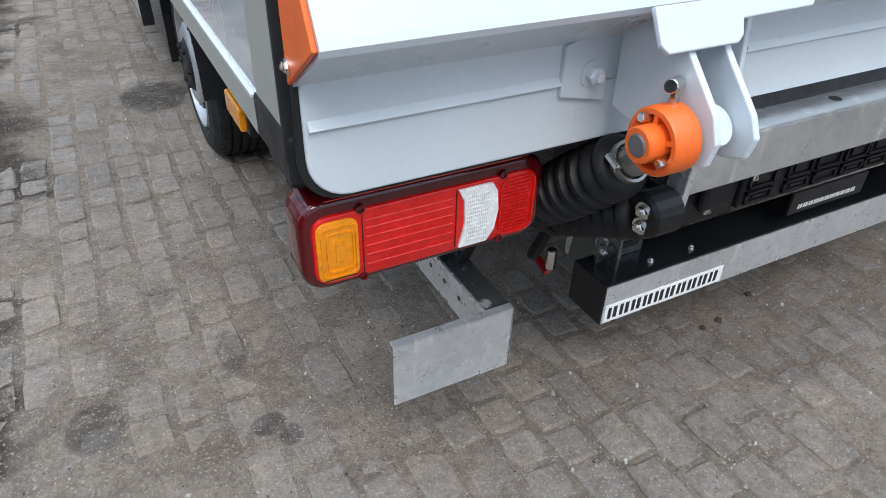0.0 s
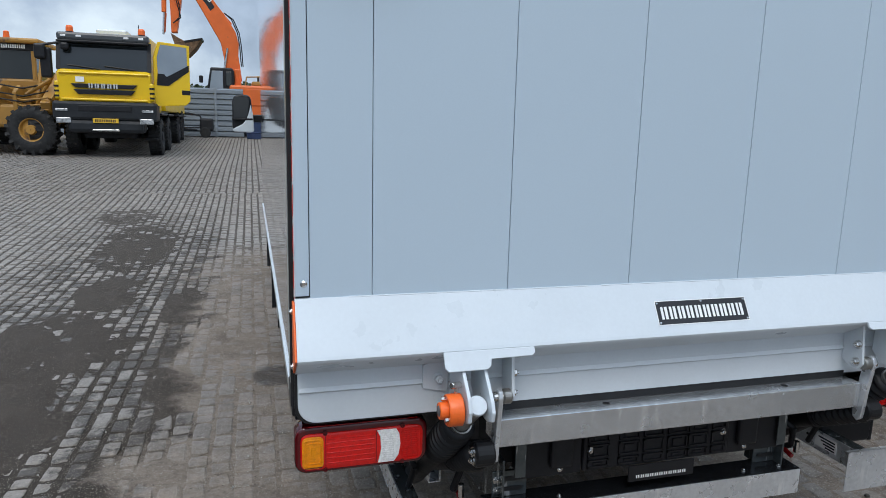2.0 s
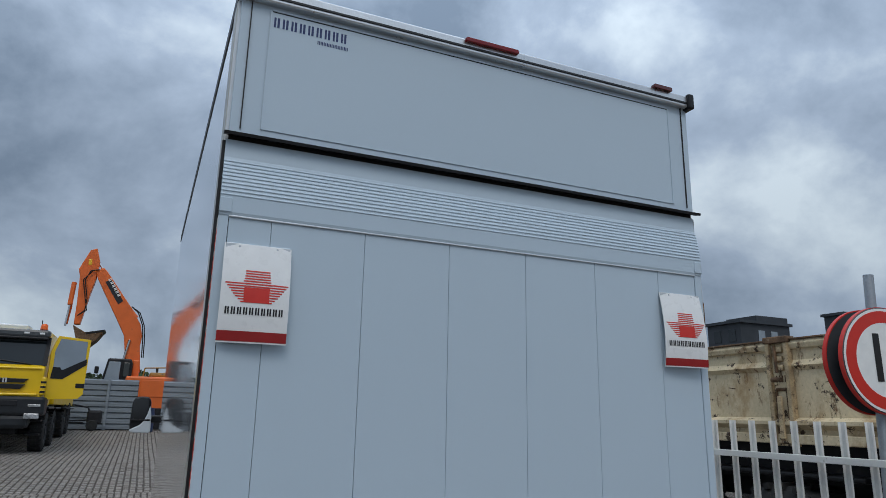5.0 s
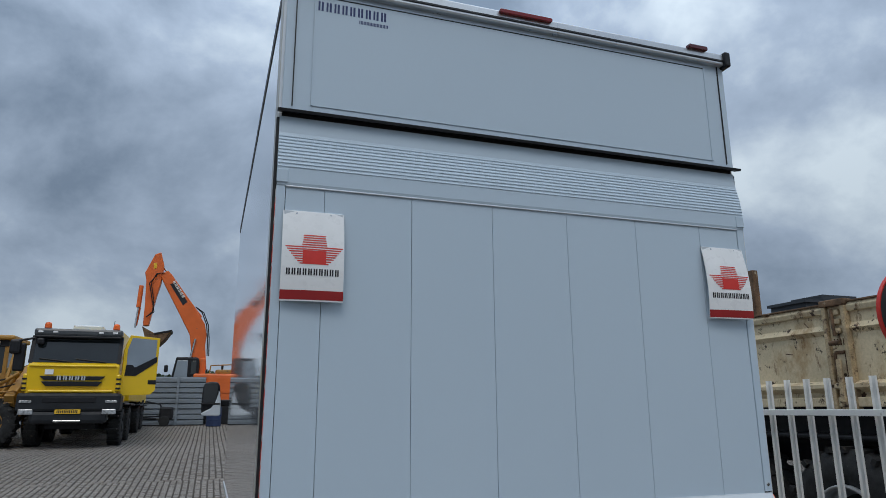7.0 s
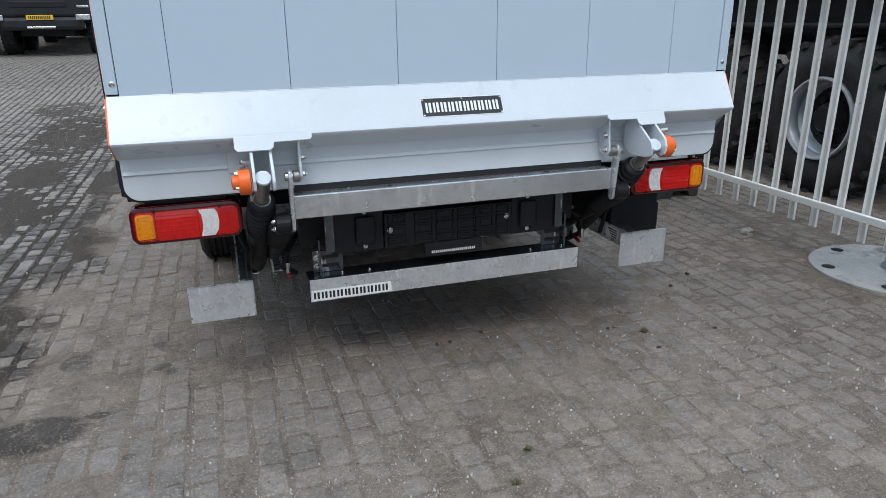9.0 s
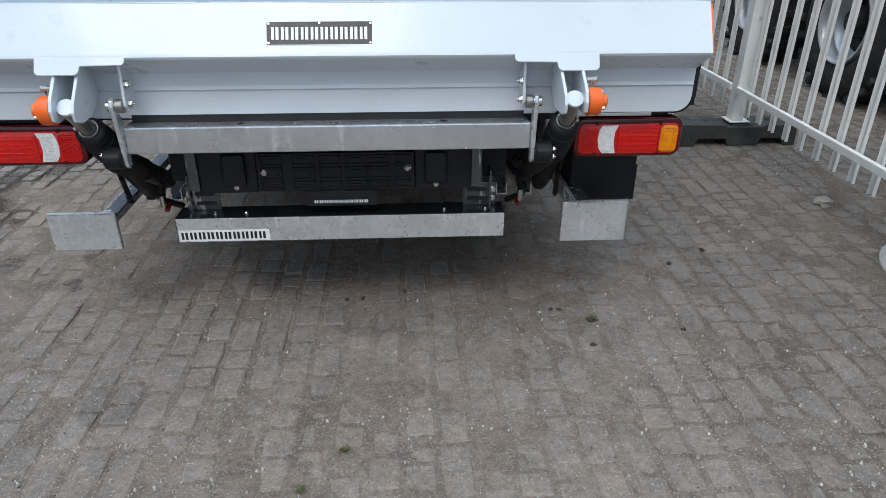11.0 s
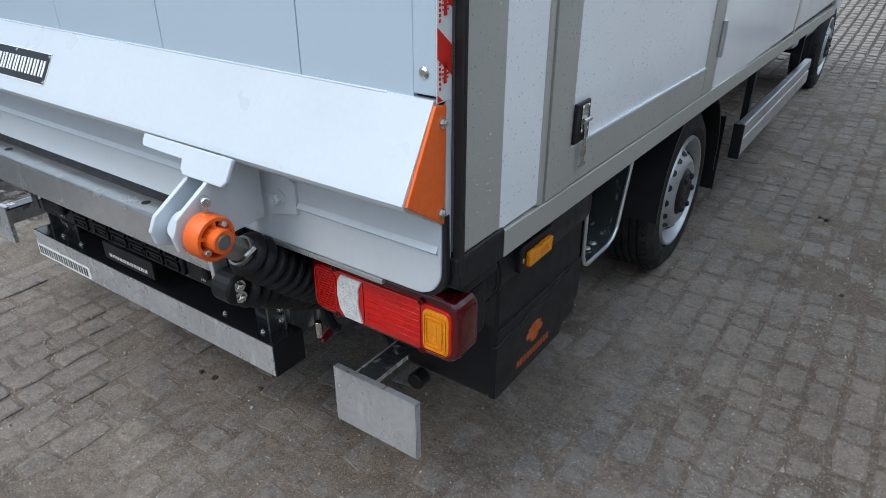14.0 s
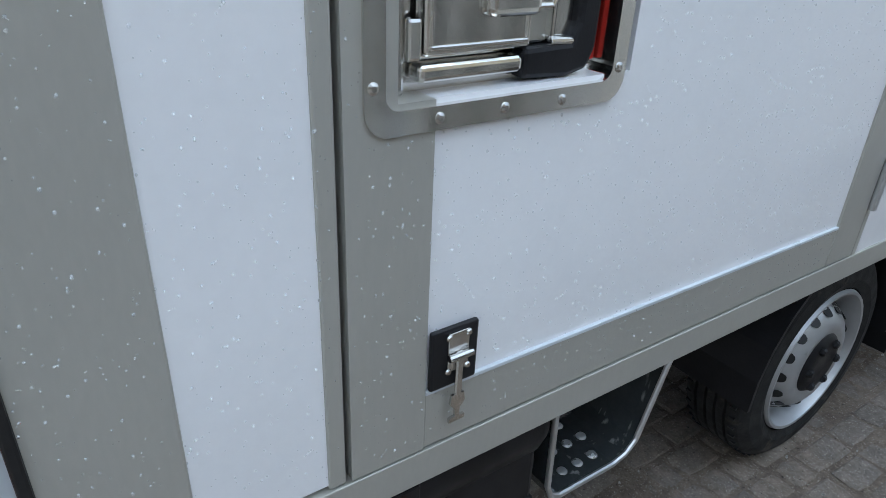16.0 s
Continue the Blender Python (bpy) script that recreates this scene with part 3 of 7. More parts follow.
LOCK_Y0, LOCK_W = 0.366, 0.341
LOCK_PARTS = ("door_handle", "dish", "hinge_plate", "hinge_tab", "paddle", "paddle_edge", "grip_block", "paddle_loop", "inner_plate", "inner_edge", "rib", "shaft", "lever", "reflector", "rivet")


def lock():
    """Recessed stainless door handle with a black rubbered lever."""
    bm = bmesh.new()
    outer, inner = rounded(0.379, 0.745, 1.332, 1.618, 0.028), rounded(0.403, 0.722, 1.356, 1.594, 0.016)
    rings = [[bm.verts.new((x, *p)) for p in pts] for x, pts in ((R + 0.0005, outer), (R + 0.004, outer), (R + 0.004, inner), (R + 0.001, inner), (R - 0.036, inner))]
    n = len(outer)
    for a, b in zip(rings, rings[1:]):
        for i in range(n):
            bm.faces.new((a[i], a[(i + 1) % n], b[(i + 1) % n], b[i]))
    bm.faces.new(rings[-1])
    bmesh.ops.recalc_face_normals(bm, faces=bm.faces)
    fl = part("door_handle", bm, CHROME, door, "recessed polished steel door handle")
    part("dish", box(R - 0.0358, R - 0.0345, 0.404, 0.721, 1.357, 1.593), DISH, fl, "satin steel dish")
    hp = part("hinge_plate", box(R - 0.034, R - 0.020, 0.406, 0.440, 1.362, 1.588, 0.004), DISH, fl)
    for z in (1.415, 1.475, 1.535):
        part("hinge_tab", box(R - 0.022, R - 0.012, 0.438, 0.456, z - 0.020, z + 0.020, 0.004), CHROME, hp)
    pad = part("paddle", box(R - 0.032, R - 0.012, 0.458, 0.600, 1.398, 1.560, 0.005, seg=3), CHROME, fl, "polished steel paddle")
    for y0, y1, z0, z1 in ((0.464, 0.594, 1.549, 1.554), (0.464, 0.594, 1.404, 1.409), (0.464, 0.468, 1.409, 1.549), (0.590, 0.594, 1.409, 1.549)):
        part("paddle_edge", box(R - 0.0135, R - 0.0095, y0, y1, z0, z1, 0.0015), CHROME, pad)
    part("grip_block", box(R - 0.013, R + 0.001, 0.530, 0.602, 1.432, 1.490, 0.008, seg=3), CHROME, pad)
    part("paddle_loop", tube([(R - 0.010, 0.600, 1.440), (R - 0.008, 0.622, 1.440), (R - 0.008, 0.627, 1.446), (R - 0.008, 0.627, 1.474), (R - 0.008, 0.622, 1.480), (R - 0.010, 0.600, 1.480)], 0.003, 8), CHROME, pad)
    part("inner_plate", box(R - 0.033, R - 0.022, 0.602, 0.672, 1.400, 1.588, 0.003), CHROME, fl)
    part("inner_edge", box(R - 0.024, R - 0.016, 0.634, 0.640, 1.405, 1.588, 0.002), CHROME, fl)
    part("rib", box(R - 0.034, R - 0.010, 0.452, 0.590, 1.374, 1.392, 0.006, seg=3), CHROME, fl, "rolled lower ledge")
    part("shaft", rod((R - 0.016, 0.632, 1.402), (R - 0.016, 0.672, 1.400), 0.005, 12), STEEL, fl)
    bm = prism([(0.590, 1.366), (0.660, 1.362), (0.692, 1.368), (0.704, 1.390), (0.708, 1.588), (0.676, 1.588), (0.672, 1.42), (0.662, 1.400), (0.590, 1.398)], "x", R - 0.034, R - 0.010, 0.006)
    part("lever", bm, BLACK, fl, "black rubbered lever")
    # red-coloured strip added in place of a reflection in the steel
    part("reflector", box(R - 0.035, R - 0.024, 0.7095, 0.719, 1.375, 1.588, 0.002), RED_INK, fl, "red strip drawn as a reflection in the recess")
    for y, z in ((0.389, 1.38), (0.389, 1.475), (0.389, 1.57), (0.468, 1.344), (0.555, 1.344), (0.642, 1.343), (0.733, 1.370), (0.732, 1.475), (0.732, 1.58)):
        part("rivet", lathe((R + 0.003, y, z), (R + 1, y, z), [(0, 0.0065), (0.002, 0.006), (0.0035, 0.003)], 12), STEEL, fl)
    for z in (1.375, 1.430, 1.490, 1.550):
        part("rivet", lathe((R - 0.020, 0.424, z), (R, 0.424, z), [(0, 0.006), (0.002, 0.005), (0.003, 0.002)], 12), STEEL, fl)


lock()
for ob in door.children_recursive:
    if ob.name.split(".")[0] in LOCK_PARTS:
        for v in ob.data.vertices:
            v.co = Vector((v.co.x, LOCK_Y0 + (v.co.y - 0.379) * LOCK_W / 0.366, v.co.z - 0.006))


def latch():
    pl = part("latch", box(R, R + 0.008, 0.448, 0.516, 1.003, 1.087, 0.003), BLACK, door, "black plate with a hanging steel catch")
    part("catch_base", box(R + 0.008, R + 0.011, 0.470, 0.500, 1.027, 1.081, 0.001), STEEL, pl)
    bm = box(R + 0.011, R + 0.016, 0.480, 0.490, 0.990, 1.055, 0.002)
    prism([(0.476, 0.992), (0.494, 0.992), (0.496, 0.978), (0.489, 0.970), (0.488, 0.958), (0.497, 0.956), (0.497, 0.950), (0.473, 0.950), (0.473, 0.956),
           (0.482, 0.958), (0.481, 0.970), (0.474, 0.978)], "x", R + 0.011, R + 0.015, 0, bm)
    part("catch", bm, STEEL, pl, "bright steel catch key")
    part("catch_pin", rod((R + 0.016, 0.468, 1.050), (R + 0.016, 0.502, 1.050), 0.005, 10), STEEL, pl)
    for y in (0.471, 0.499):
        for z in (1.028, 1.076):
            part("rivet", lathe((R + 0.011, y, z), (R + 1, y, z), [(0, 0.0045), (0.002, 0.003)], 10), STEEL, pl)


latch()

# black corner skirts under the body
for s, x0, x1 in ((-1, L - 0.004, L + 0.3), (1, R - 0.3, R + 0.004)):
    xa, xb = (x0, x0 + 0.07) if s < 0 else (x1 - 0.07, x1)
    part("corner_skirt", box(xa, xb, 0.034, 0.187, 0.858, 0.920, 0.006), BLACK, truck, "black corner skirt")
    part("rear_skirt", box(x0 + 0.01, x1 - 0.01, 0.075, 0.18, 0.83, 0.905, 0.004), BLACK, truck)
    xe = L if s < 0 else R
    part("rubber_seal", box(xe - 0.012 if s > 0 else xe - 0.006, xe + 0.006 if s > 0 else xe + 0.012, 0.037, BACK + 0.004, 0.885, 2.78, 0.003), GASKET, truck, "black rubber seal")
part("door_frame", box(-1.186, 1.142, 0.03, 0.044, 0.86, 2.80), GASKET, truck)

# upper rear wall
rear = part("rear_header", box(L + 0.012, R - 0.012, 0.020, 0.044, 2.81, 3.40, 0.002), PLATE_GREY, truck, "grey upper rear wall")
part("header_panel", box(-1.065, 1.02, 0.016, 0.0205, 2.84, 3.372, 0.001), PLATE_GREY, rear, "grey inset panel")
bm = box(-1.068, 1.023, 0.012, 0.0185, 3.371, 3.377)
box(-1.071, -1.064, 0.012, 0.0185, 2.84, 3.377, 0, bm)
box(1.017, 1.024, 0.012, 0.0185, 2.84, 3.377, 0, bm)
part("panel_trim", bm, PLATE_GREY, rear)
part("panel_groove", box(-1.066, 1.021, 0.0148, 0.0162, 3.3672, 3.3706), GASKET, rear)
for x in (L + 0.05, R - 0.055):
    part("seam_seal", box(x, x + 0.0045, 0.014, 0.022, 2.83, 3.40), GASKET, rear)
part("roof_profile", box(L - 0.002, R + 0.002, -0.012, 0.05, 3.395, 3.462, 0.008), ALU, truck, "silver roof edge profile")
part("roof_gutter", box(L, R, -0.016, 0.0, 3.412, 3.424, 0.002), GASKET, truck)
part("corner_cap", box(R - 0.03, R + 0.008, -0.03, 0.06, 3.385, 3.47, 0.008), BLACK, truck)
part("brake_light", prism(rounded(-0.195, 0.088, 3.440, 3.462, 0.010), "y", -0.03, -0.011, 0.003), LENS_DARK, truck, "long red brake light")
part("marker_light", prism(rounded(0.905, 1.025, 3.454, 3.478, 0.008), "y", -0.030, 0.0, 0.003), LENS_RIM, truck, "dark red marker light")
bm = bars(-1.055, -0.735, 3.300, 3.345, 0.0158, 9, None, 0.001, None, 0.34)
part("lettering", bm, BLUE_INK, rear, "dark blue lettering bars")
part("lettering", bars(-0.87, -0.735, 3.268, 3.284, 0.0158, 10, None, 0.001), BLUE_INK, rear, "small dark blue lettering bars")
part("ledge", prism([(-0.016, 2.800), (0.03, 2.814), (0.03, 2.800), (-0.013, 2.788)], "x", L - 0.006, R + 0.006), BLACK, truck, "black rain ledge")

# tail lift
PX0, PX1 = -1.194, 1.150
SEAMS = [-0.998 + 0.3745 * k for k in range(6)]
lift = part("tail_lift", box(PX0 + 0.004, PX1 - 0.004, 0.008, 0.027, 1.10, 2.464), GASKET, truck, "folded-up grey tail lift platform")
edges = [-1.157, *SEAMS, 1.108]
for a, b in zip(edges, edges[1:]):
    part("platform_plank", box(a + 0.0009, b - 0.0009, 0.0, 0.02, 1.184, 2.466, 0.0008, seg=1), PLATE_GREY, lift)
for a, b, bx in ((PX0, -1.1585, -1.172), (1.1095, PX1, 1.129)):
    st = part("edge_strip", box(a, b, -0.0035, 0.027, 1.196, 2.50, 0.002), PLATE_GREY, lift, "grey edge strip")
    for z in (1.228, 2.502 if bx < 0 else 2.500):
        part("screw", lathe((bx, -0.0034, z), (bx, -1, z), [(0, 0.009), (0.0015, 0.009), (0.004, 0.005)], 12), STEEL, st)
prof = [(0.027, 2.468), (-0.006, 2.468), (-0.009, 2.480), (-0.009, 2.540)]
for i in range(10):
    z = 2.545 + 0.0155 * i
    y = -0.009 + 0.022 * (i / 9) ** 1.6
    prof += [(y, z), (y - 0.0025, z + 0.0008), (y - 0.0025, z + 0.0040), (y, z + 0.0085)]
prof += [(0.017, 2.705), (0.024, 2.78), (0.030, 2.78)]
part("ribbed_lip", prism(prof, "x", PX0, PX1), PLATE_GREY, lift, "grey ribbed aluminium lip")
for x0, x1 in ((PX0 - 0.001, -1.150), (1.104, PX1 + 0.001)):
    part("lip_tab", box(x0, x1, -0.013, -0.004, 2.478, 2.535, 0.003), PLATE_GREY, lift)
for x0, x1 in ((-1.158, 1.108),):
    part("lip_bead", box(x0, x1, -0.007, 0.0, 2.462, 2.469, 0.002), ALU, lift)

# white lower wedge and shell
wedge = part("wedge", prism([(0.027, 1.19), (-0.004, 1.19), (-0.080, 1.060), (-0.084, 1.052), (-0.080, 1.044), (0.016, 0.984), (0.027, 0.984)], "x", PX0 - 0.001, PX1 - 0.004),
             WHITE, lift, "white folded lower edge")
for x in (-0.72, 0.0, 0.72):
    part("weld_bead", rod((x - 0.34, -0.003, 1.190), (x + 0.34, -0.003, 1.190), 0.0022, 6), WHITE, wedge)
SX0, SX1 = PX0 + 0.004, PX1 - 0.004
arc = [(SX1 - 0.05 + 0.05 * math.sin(radians(a)), 0.895 - 0.05 * math.cos(radians(a))) for a in (90, 75, 60, 45, 30, 15, 0)]
arc += [(SX0 + 0.05 - 0.05 * math.sin(radians(a)), 0.895 - 0.05 * math.cos(radians(a))) for a in (0, 15, 30, 45, 60, 75, 90)]
shell = part("lower_shell", prism([(SX0, 0.99), (SX1, 0.99)] + arc, "y", 0.012, 0.029, 0.003), WHITE, lift, "white lower shell")
part("fold", prism([(0.0125, 0.946), (0.004, 0.936), (0.0125, 0.929)], "x", SX0 + 0.004, SX1 - 0.004), WHITE, shell)
part("shell_seal", prism([(x + (0.008 if x > 0 else -0.008), z - 0.006) for x, z in arc] + [(SX0 - 0.006, 1.0), (SX1 + 0.006, 1.0)], "y", 0.018, 0.031, 0.002), GASKET, lift, "black rubber edge seal")
for xs, sgn in ((PX0 - 0.001, -1), (PX1 - 0.004, 1)):
    tri = [(-0.080, 1.050), (-0.006, 1.184), (0.021, 1.180), (0.016, 0.987)]
    a, b = sorted((xs, xs + sgn * 0.006))
    tr = part("end_plate", prism(tri, "x", a, b, 0.0015), ORANGE, lift, "orange triangular end plate")
    for y, z in ((0.010, 1.155), (0.007, 1.010)):
        part("bolt", hexbolt((xs + sgn * 0.006, y, z), (sgn, 0, 0), 0.006, 0.004), STEEL, tr)
for x0, x1 in ((PX0 - 0.0005, PX0 + 0.004), (PX1 - 0.004, PX1 + 0.0005)):
    part("end_flange", box(x0, x1, 0.022, 0.0362, 0.90, 2.46, 0.001), WHITE, lift, "white end flange")
# red and white edge tape on both sides of the platform
for xs, sgn in ((PX0, -1), (PX1, 1)):
    a, b = sorted((xs, xs + sgn * 0.0012))
    tape = part("edge_tape", box(a, b, -0.003, 0.0335, 1.186, 2.458), WHITE_TAPE, lift, "red and white reflective edge tape")
    a, b = sorted((xs + sgn * 0.0012, xs + sgn * 0.002))
    for k in range(14):
        z = 1.198 + 0.0935 * k
        pts = [(-0.002, z), (0.033, z - 0.027), (0.033, z - 0.0695), (-0.002, z - 0.0425)] if k else [(-0.002, z), (0.011, 1.188), (-0.002, 1.188)]
        part("tape_block", prism(pts, "x", a, b), RED_TAPE, tape)
        if z > 2.36:
            continue
        bm = box(a, b, 0.014, 0.020, z + 0.014, z + 0.044)
        for q in range(5):
            w = (0.004, 0.007, 0.009, 0.007, 0.005)[q]
            box(min(a, a + sgn * 0.0004), max(b, b + sgn * 0.0004), 0.017 - w, 0.017 + w, z + 0.015 + q * 0.006, z + 0.0175 + q * 0.006, 0, bm)
        for q in range(6):
            box(a, b, 0.002, 0.006, z + 0.006 + q * 0.007, z + 0.0105 + q * 0.007, 0, bm)
        part("tape_mark", bm, RED_TAPE, tape)

# name plate
npl = part("name_plate", box(-0.155, 0.155, -0.003, 0.0, -0.036, 0.036, 0.001), BLACK_INK, lift, "black plate with white lettering bars")
slant = Matrix.Translation((-0.026, -0.0478, 1.1095)) @ Matrix.Rotation(-math.atan2(0.076, 0.13), 4, "X")
npl.data.transform(slant)
bm = bars(-0.140, 0.146, -0.019, 0.018, -0.003, 10, None, 0.0012, slant, 0.26)
part("lettering", bm, WHITE_INK, npl, "white lettering bars")
bm = box(-0.155, 0.155, -0.0042, -0.003, 0.0342, 0.036, 0, None, slant)
for x0, x1, z0, z1 in ((-0.155, 0.155, -0.036, -0.0342), (-0.155, -0.1532, -0.036, 0.036), (0.1532, 0.155, -0.036, 0.036)):
    box(x0, x1, -0.0042, -0.003, z0, z1, 0, bm, slant)
part("plate_border", bm, WHITE_INK, npl)
for x, z in ((-0.148, 0.029), (0.148, 0.029), (-0.148, -0.029), (0.148, -0.029), (0, 0.030)):
    part("rivet", lathe(slant @ Vector((x, -0.003, z)), slant @ Vector((x, -1, z)), [(0, 0.004), (0.002, 0.003)], 8), STEEL, npl)


def flag(x0, x1, z0, z1, lean):
    """A printed vinyl warning flag that hangs from a riveted strip and bellies out."""
    def y_at(u, v):
        return -0.010 - 0.030 * math.sin(math.pi * min(1, v * 0.9)) * 0.7 - lean * v * (0.4 + 0.6 * u) - 0.006 * math.sin(u * 3.0)

    def grid(u0, u1, v0, v1, off, nu, nv):
        bm = bmesh.new()
        vs = [[bm.verts.new((x0 + (x1 - x0) * (u0 + (u1 - u0) * i / nu), y_at(u0 + (u1 - u0) * i / nu, v0 + (v1 - v0) * j / nv) - off,
                             z1 - (z1 - z0) * (v0 + (v1 - v0) * j / nv))) for i in range(nu + 1)] for j in range(nv + 1)]
        for j in range(nv):
            for i in range(nu):
                bm.faces.new((vs[j][i], vs[j][i + 1], vs[j + 1][i + 1], vs[j + 1][i]))
        return bm

    def pile(rects, off):
        bm = None
        for r in rects:
            g = grid(*r, off, 3, 2)
            bm = g if bm is None else join(bm, g)
        return bm
    sheet = grid(0, 1, 0, 1, 0, 10, 14)
    ret = bmesh.ops.extrude_face_region(sheet, geom=list(sheet.faces))
    for v in ret["geom"]:
        if isinstance(v, bmesh.types.BMVert):
            v.co.y += 0.003
    f = part("warning_flag", sheet, FLAG, truck, "white vinyl warning flag with a red emblem and a red band", True)
    part("flag_band", pile([(0, 1, 0.885, 0.985)], 0.0012), BAND_RED, f, "dark red band")
    half = (0.18, 0.18, 0.185, 0.19, 0.20, 0.46, 0.43, 0.40, 0.37, 0.34, 0.31, 0.27, 0.23)
    tagged(part("emblem", pile([(0.33, 0.70, 0.45, 0.60)] + [(0.515 - h, 0.515 + h, 0.275 + 0.0262 * k, 0.288 + 0.0262 * k) for k, h in enumerate(half)], 0.0014), RED_INK, f, "red emblem of stacked bars"), kind="stuff")
    part("lettering", pile([(0.080 + 0.086 * k + a, 0.080 + 0.086 * k + a + 0.024, 0.652, 0.724) for k in range(10) for a in (0.0, 0.036)], 0.0014),
         BLACK_INK, f, "black lettering bars")
    part("flag_strip", box(x0 + 0.004, x1 - 0.004, -0.0135, -0.001, z1 - 0.022, z1 + 0.002, 0.002), ALU, f)
    for u in (0.22, 0.78):
        part("rivet", lathe((x0 + (x1 - x0) * u, -0.0135, z1 - 0.01), (x0 + (x1 - x0) * u, -1, z1 - 0.01), [(0, 0.006), (0.003, 0.004)], 10), STEEL, f)


flag(-1.163, -0.917, 1.992, 2.360, 0.018)
flag(0.868, 1.117, 2.000, 2.358, 0.025)


def hinge(s):
    """Hinge bracket with orange cap, lift arm and the two lift rams; s: -1 or 1, the side."""
    def X(a, b):
        return tuple(sorted((CX + s * a, CX + s * b)))

    def P(x, y, z):
        return (CX + s * x, y, z)
    HY, HZ = (-0.134, 0.914) if s < 0 else (-0.156, 0.928)
    dy, dz = HY + 0.150, HZ - 0.925

    def tip(pts):
        return [(y + dy, z + dz) if y < -0.11 else (y, z) for y, z in pts]
    br = part("hinge_bracket", prism(tip([(-0.010, 1.035), (-0.082, 1.048), (-0.098, 1.03), (-0.190, 0.965), (-0.203, 0.935), (-0.196, 0.905), (-0.172, 0.894), (-0.145, 0.896),
                                      (-0.012, 0.905)]), "x", *X(0.758, 0.768), 0.002), WHITE, truck, "white painted hinge bracket")
    part("bracket_plate", prism(tip([(-0.012, 1.03), (-0.09, 1.035), (-0.10, 1.02), (-0.192, 0.955), (-0.205, 0.93), (-0.198, 0.903), (-0.17, 0.892), (-0.145, 0.890), (-0.075, 0.888), (-0.040, 0.900), (-0.012, 0.93)]),
                                "x", *X(0.697, 0.707), 0.002), WHITE, br)
    tilt = Matrix.Translation((0, -0.0725, 1.078)) @ Matrix.Rotation(-math.atan2(0.076, 0.13), 4, "X")
    bm = prism([(CX + s * a, b) for a, b in ((0.813, -0.032), (0.813, -0.074), (0.804, -0.084), (0.70, -0.084), (0.690, -0.076), (0.686, -0.058), (0.570, -0.056), (0.562, -0.048), (0.562, -0.032))], "y", -0.014, -0.006, 0.002, None, tilt)
    part("bracket_flange", bm, WHITE, br, "white bent flange")
    part("gusset", prism([(CX + s * 0.768, 1.02), (CX + s * 0.84, 0.985), (CX + s * 0.84, 0.92), (CX + s * 0.768, 0.905)], "y", 0.004, 0.016, 0.002), WHITE, br)
    part("bolt", hexbolt(P(0.795, 0.004, 0.946), (0, -1, 0), 0.012, 0.012), WHITE, br)
    # orange end cap
    cap = part("end_cap", lathe(P(0.772, HY, HZ), P(2, HY, HZ), [(0, 0.036), (0.003, 0.0415), (0.036, 0.0415), (0.040, 0.039), (0.040, 0.033), (0.026, 0.031), (0.026, 0.023), (0.058, 0.022), (0.060, 0.020),
                                                                               (0.060, 0.014)], 28), ORANGE, br, "orange plastic end cap", True)
    for k in range(5):
        a = 2 * math.pi * k / 5 + 0.3
        bm = box(0.024, 0.039, 0.021, 0.033, -0.003, 0.003)
        bm.transform(Matrix.Translation(P(0.772, HY, HZ)) @ Matrix.Diagonal((s, 1, 1, 1)) @ Matrix.Rotation(a, 4, "X"))
        part("cap_rib", bm, ORANGE, cap)
    part("pin_end", rod(P(0.80, HY, HZ), P(0.834, HY, HZ), 0.0145, 18), mat_dark_pin, cap, "grey pin end")
    for ay, az in ((-0.026, -0.012), (0.012, 0.026)):
        part("bolt", rod(P(0.80, HY + ay, HZ + az), P(0.823, HY + ay * 1.05, HZ + az * 1.05), 0.006, 6), STEEL, cap)
    part("grease_nipple", rod(P(0.772, HY + 0.015, HZ + 0.060), P(0.80, HY, HZ + 0.065), 0.0085, 10), STEEL, br)
    part("grease_stem", rod(P(0.785, HY + 0.005, HZ + 0.040), P(0.785, HY + 0.005, HZ + 0.063), 0.006, 8), STEEL, br)
    # upper ram
    a, b = Vector(P(0.734, HY - 0.018, HZ + 0.014)), Vector(P(0.765, 0.430, 0.420))
    d = (b - a).normalized()
    ram = part("lift_ram", lathe(a + d * 0.41, b, [(0, 0.040), (0.02, 0.043), (0.05, 0.038), (0.30, 0.036), (0.34, 0.030)], 18), RUBBER, truck, "black hydraulic lift ram with a rubber bellows", True)
    part("ram_rod", rod(a, a + d * 0.18, 0.0235, 18), STEEL_ROD, ram, "grey ram rod")
    part("rod_end", lathe(a - d * 0.003, a + d, [(0, 0.016), (0.001, 0.025), (0.004, 0.0265), (0.012, 0.0265)], 20), WHITE, ram, "white painted rod end")
    pr = []
    for k in range(9):
        q = 0.028 * k
        w = 0.047 + 0.005 * math.sin(k / 8 * math.pi)
        pr += [(q, 0.034), (q + 0.008, w - 0.002), (q + 0.013, w), (q + 0.018, w - 0.002), (q + 0.026, 0.034)]
    part("bellows", lathe(a + d * 0.16, b, pr + [(0.26, 0.036)], 22), RUBBER, ram, "ribbed black rubber bellows", True)
    part("clamp", lathe(a + d * 0.148, b, [(0, 0.026), (0.0, 0.0305), (0.010, 0.0305), (0.010, 0.026)], 20, None, False), STEEL_ROD, ram)
    part("clamp_screw", rod(a + d * 0.147 + Vector((s * 0.034, -0.012, 0)), a + d * 0.147 + Vector((s * 0.034, 0.012, 0.01)), 0.006, 8), STEEL, ram)
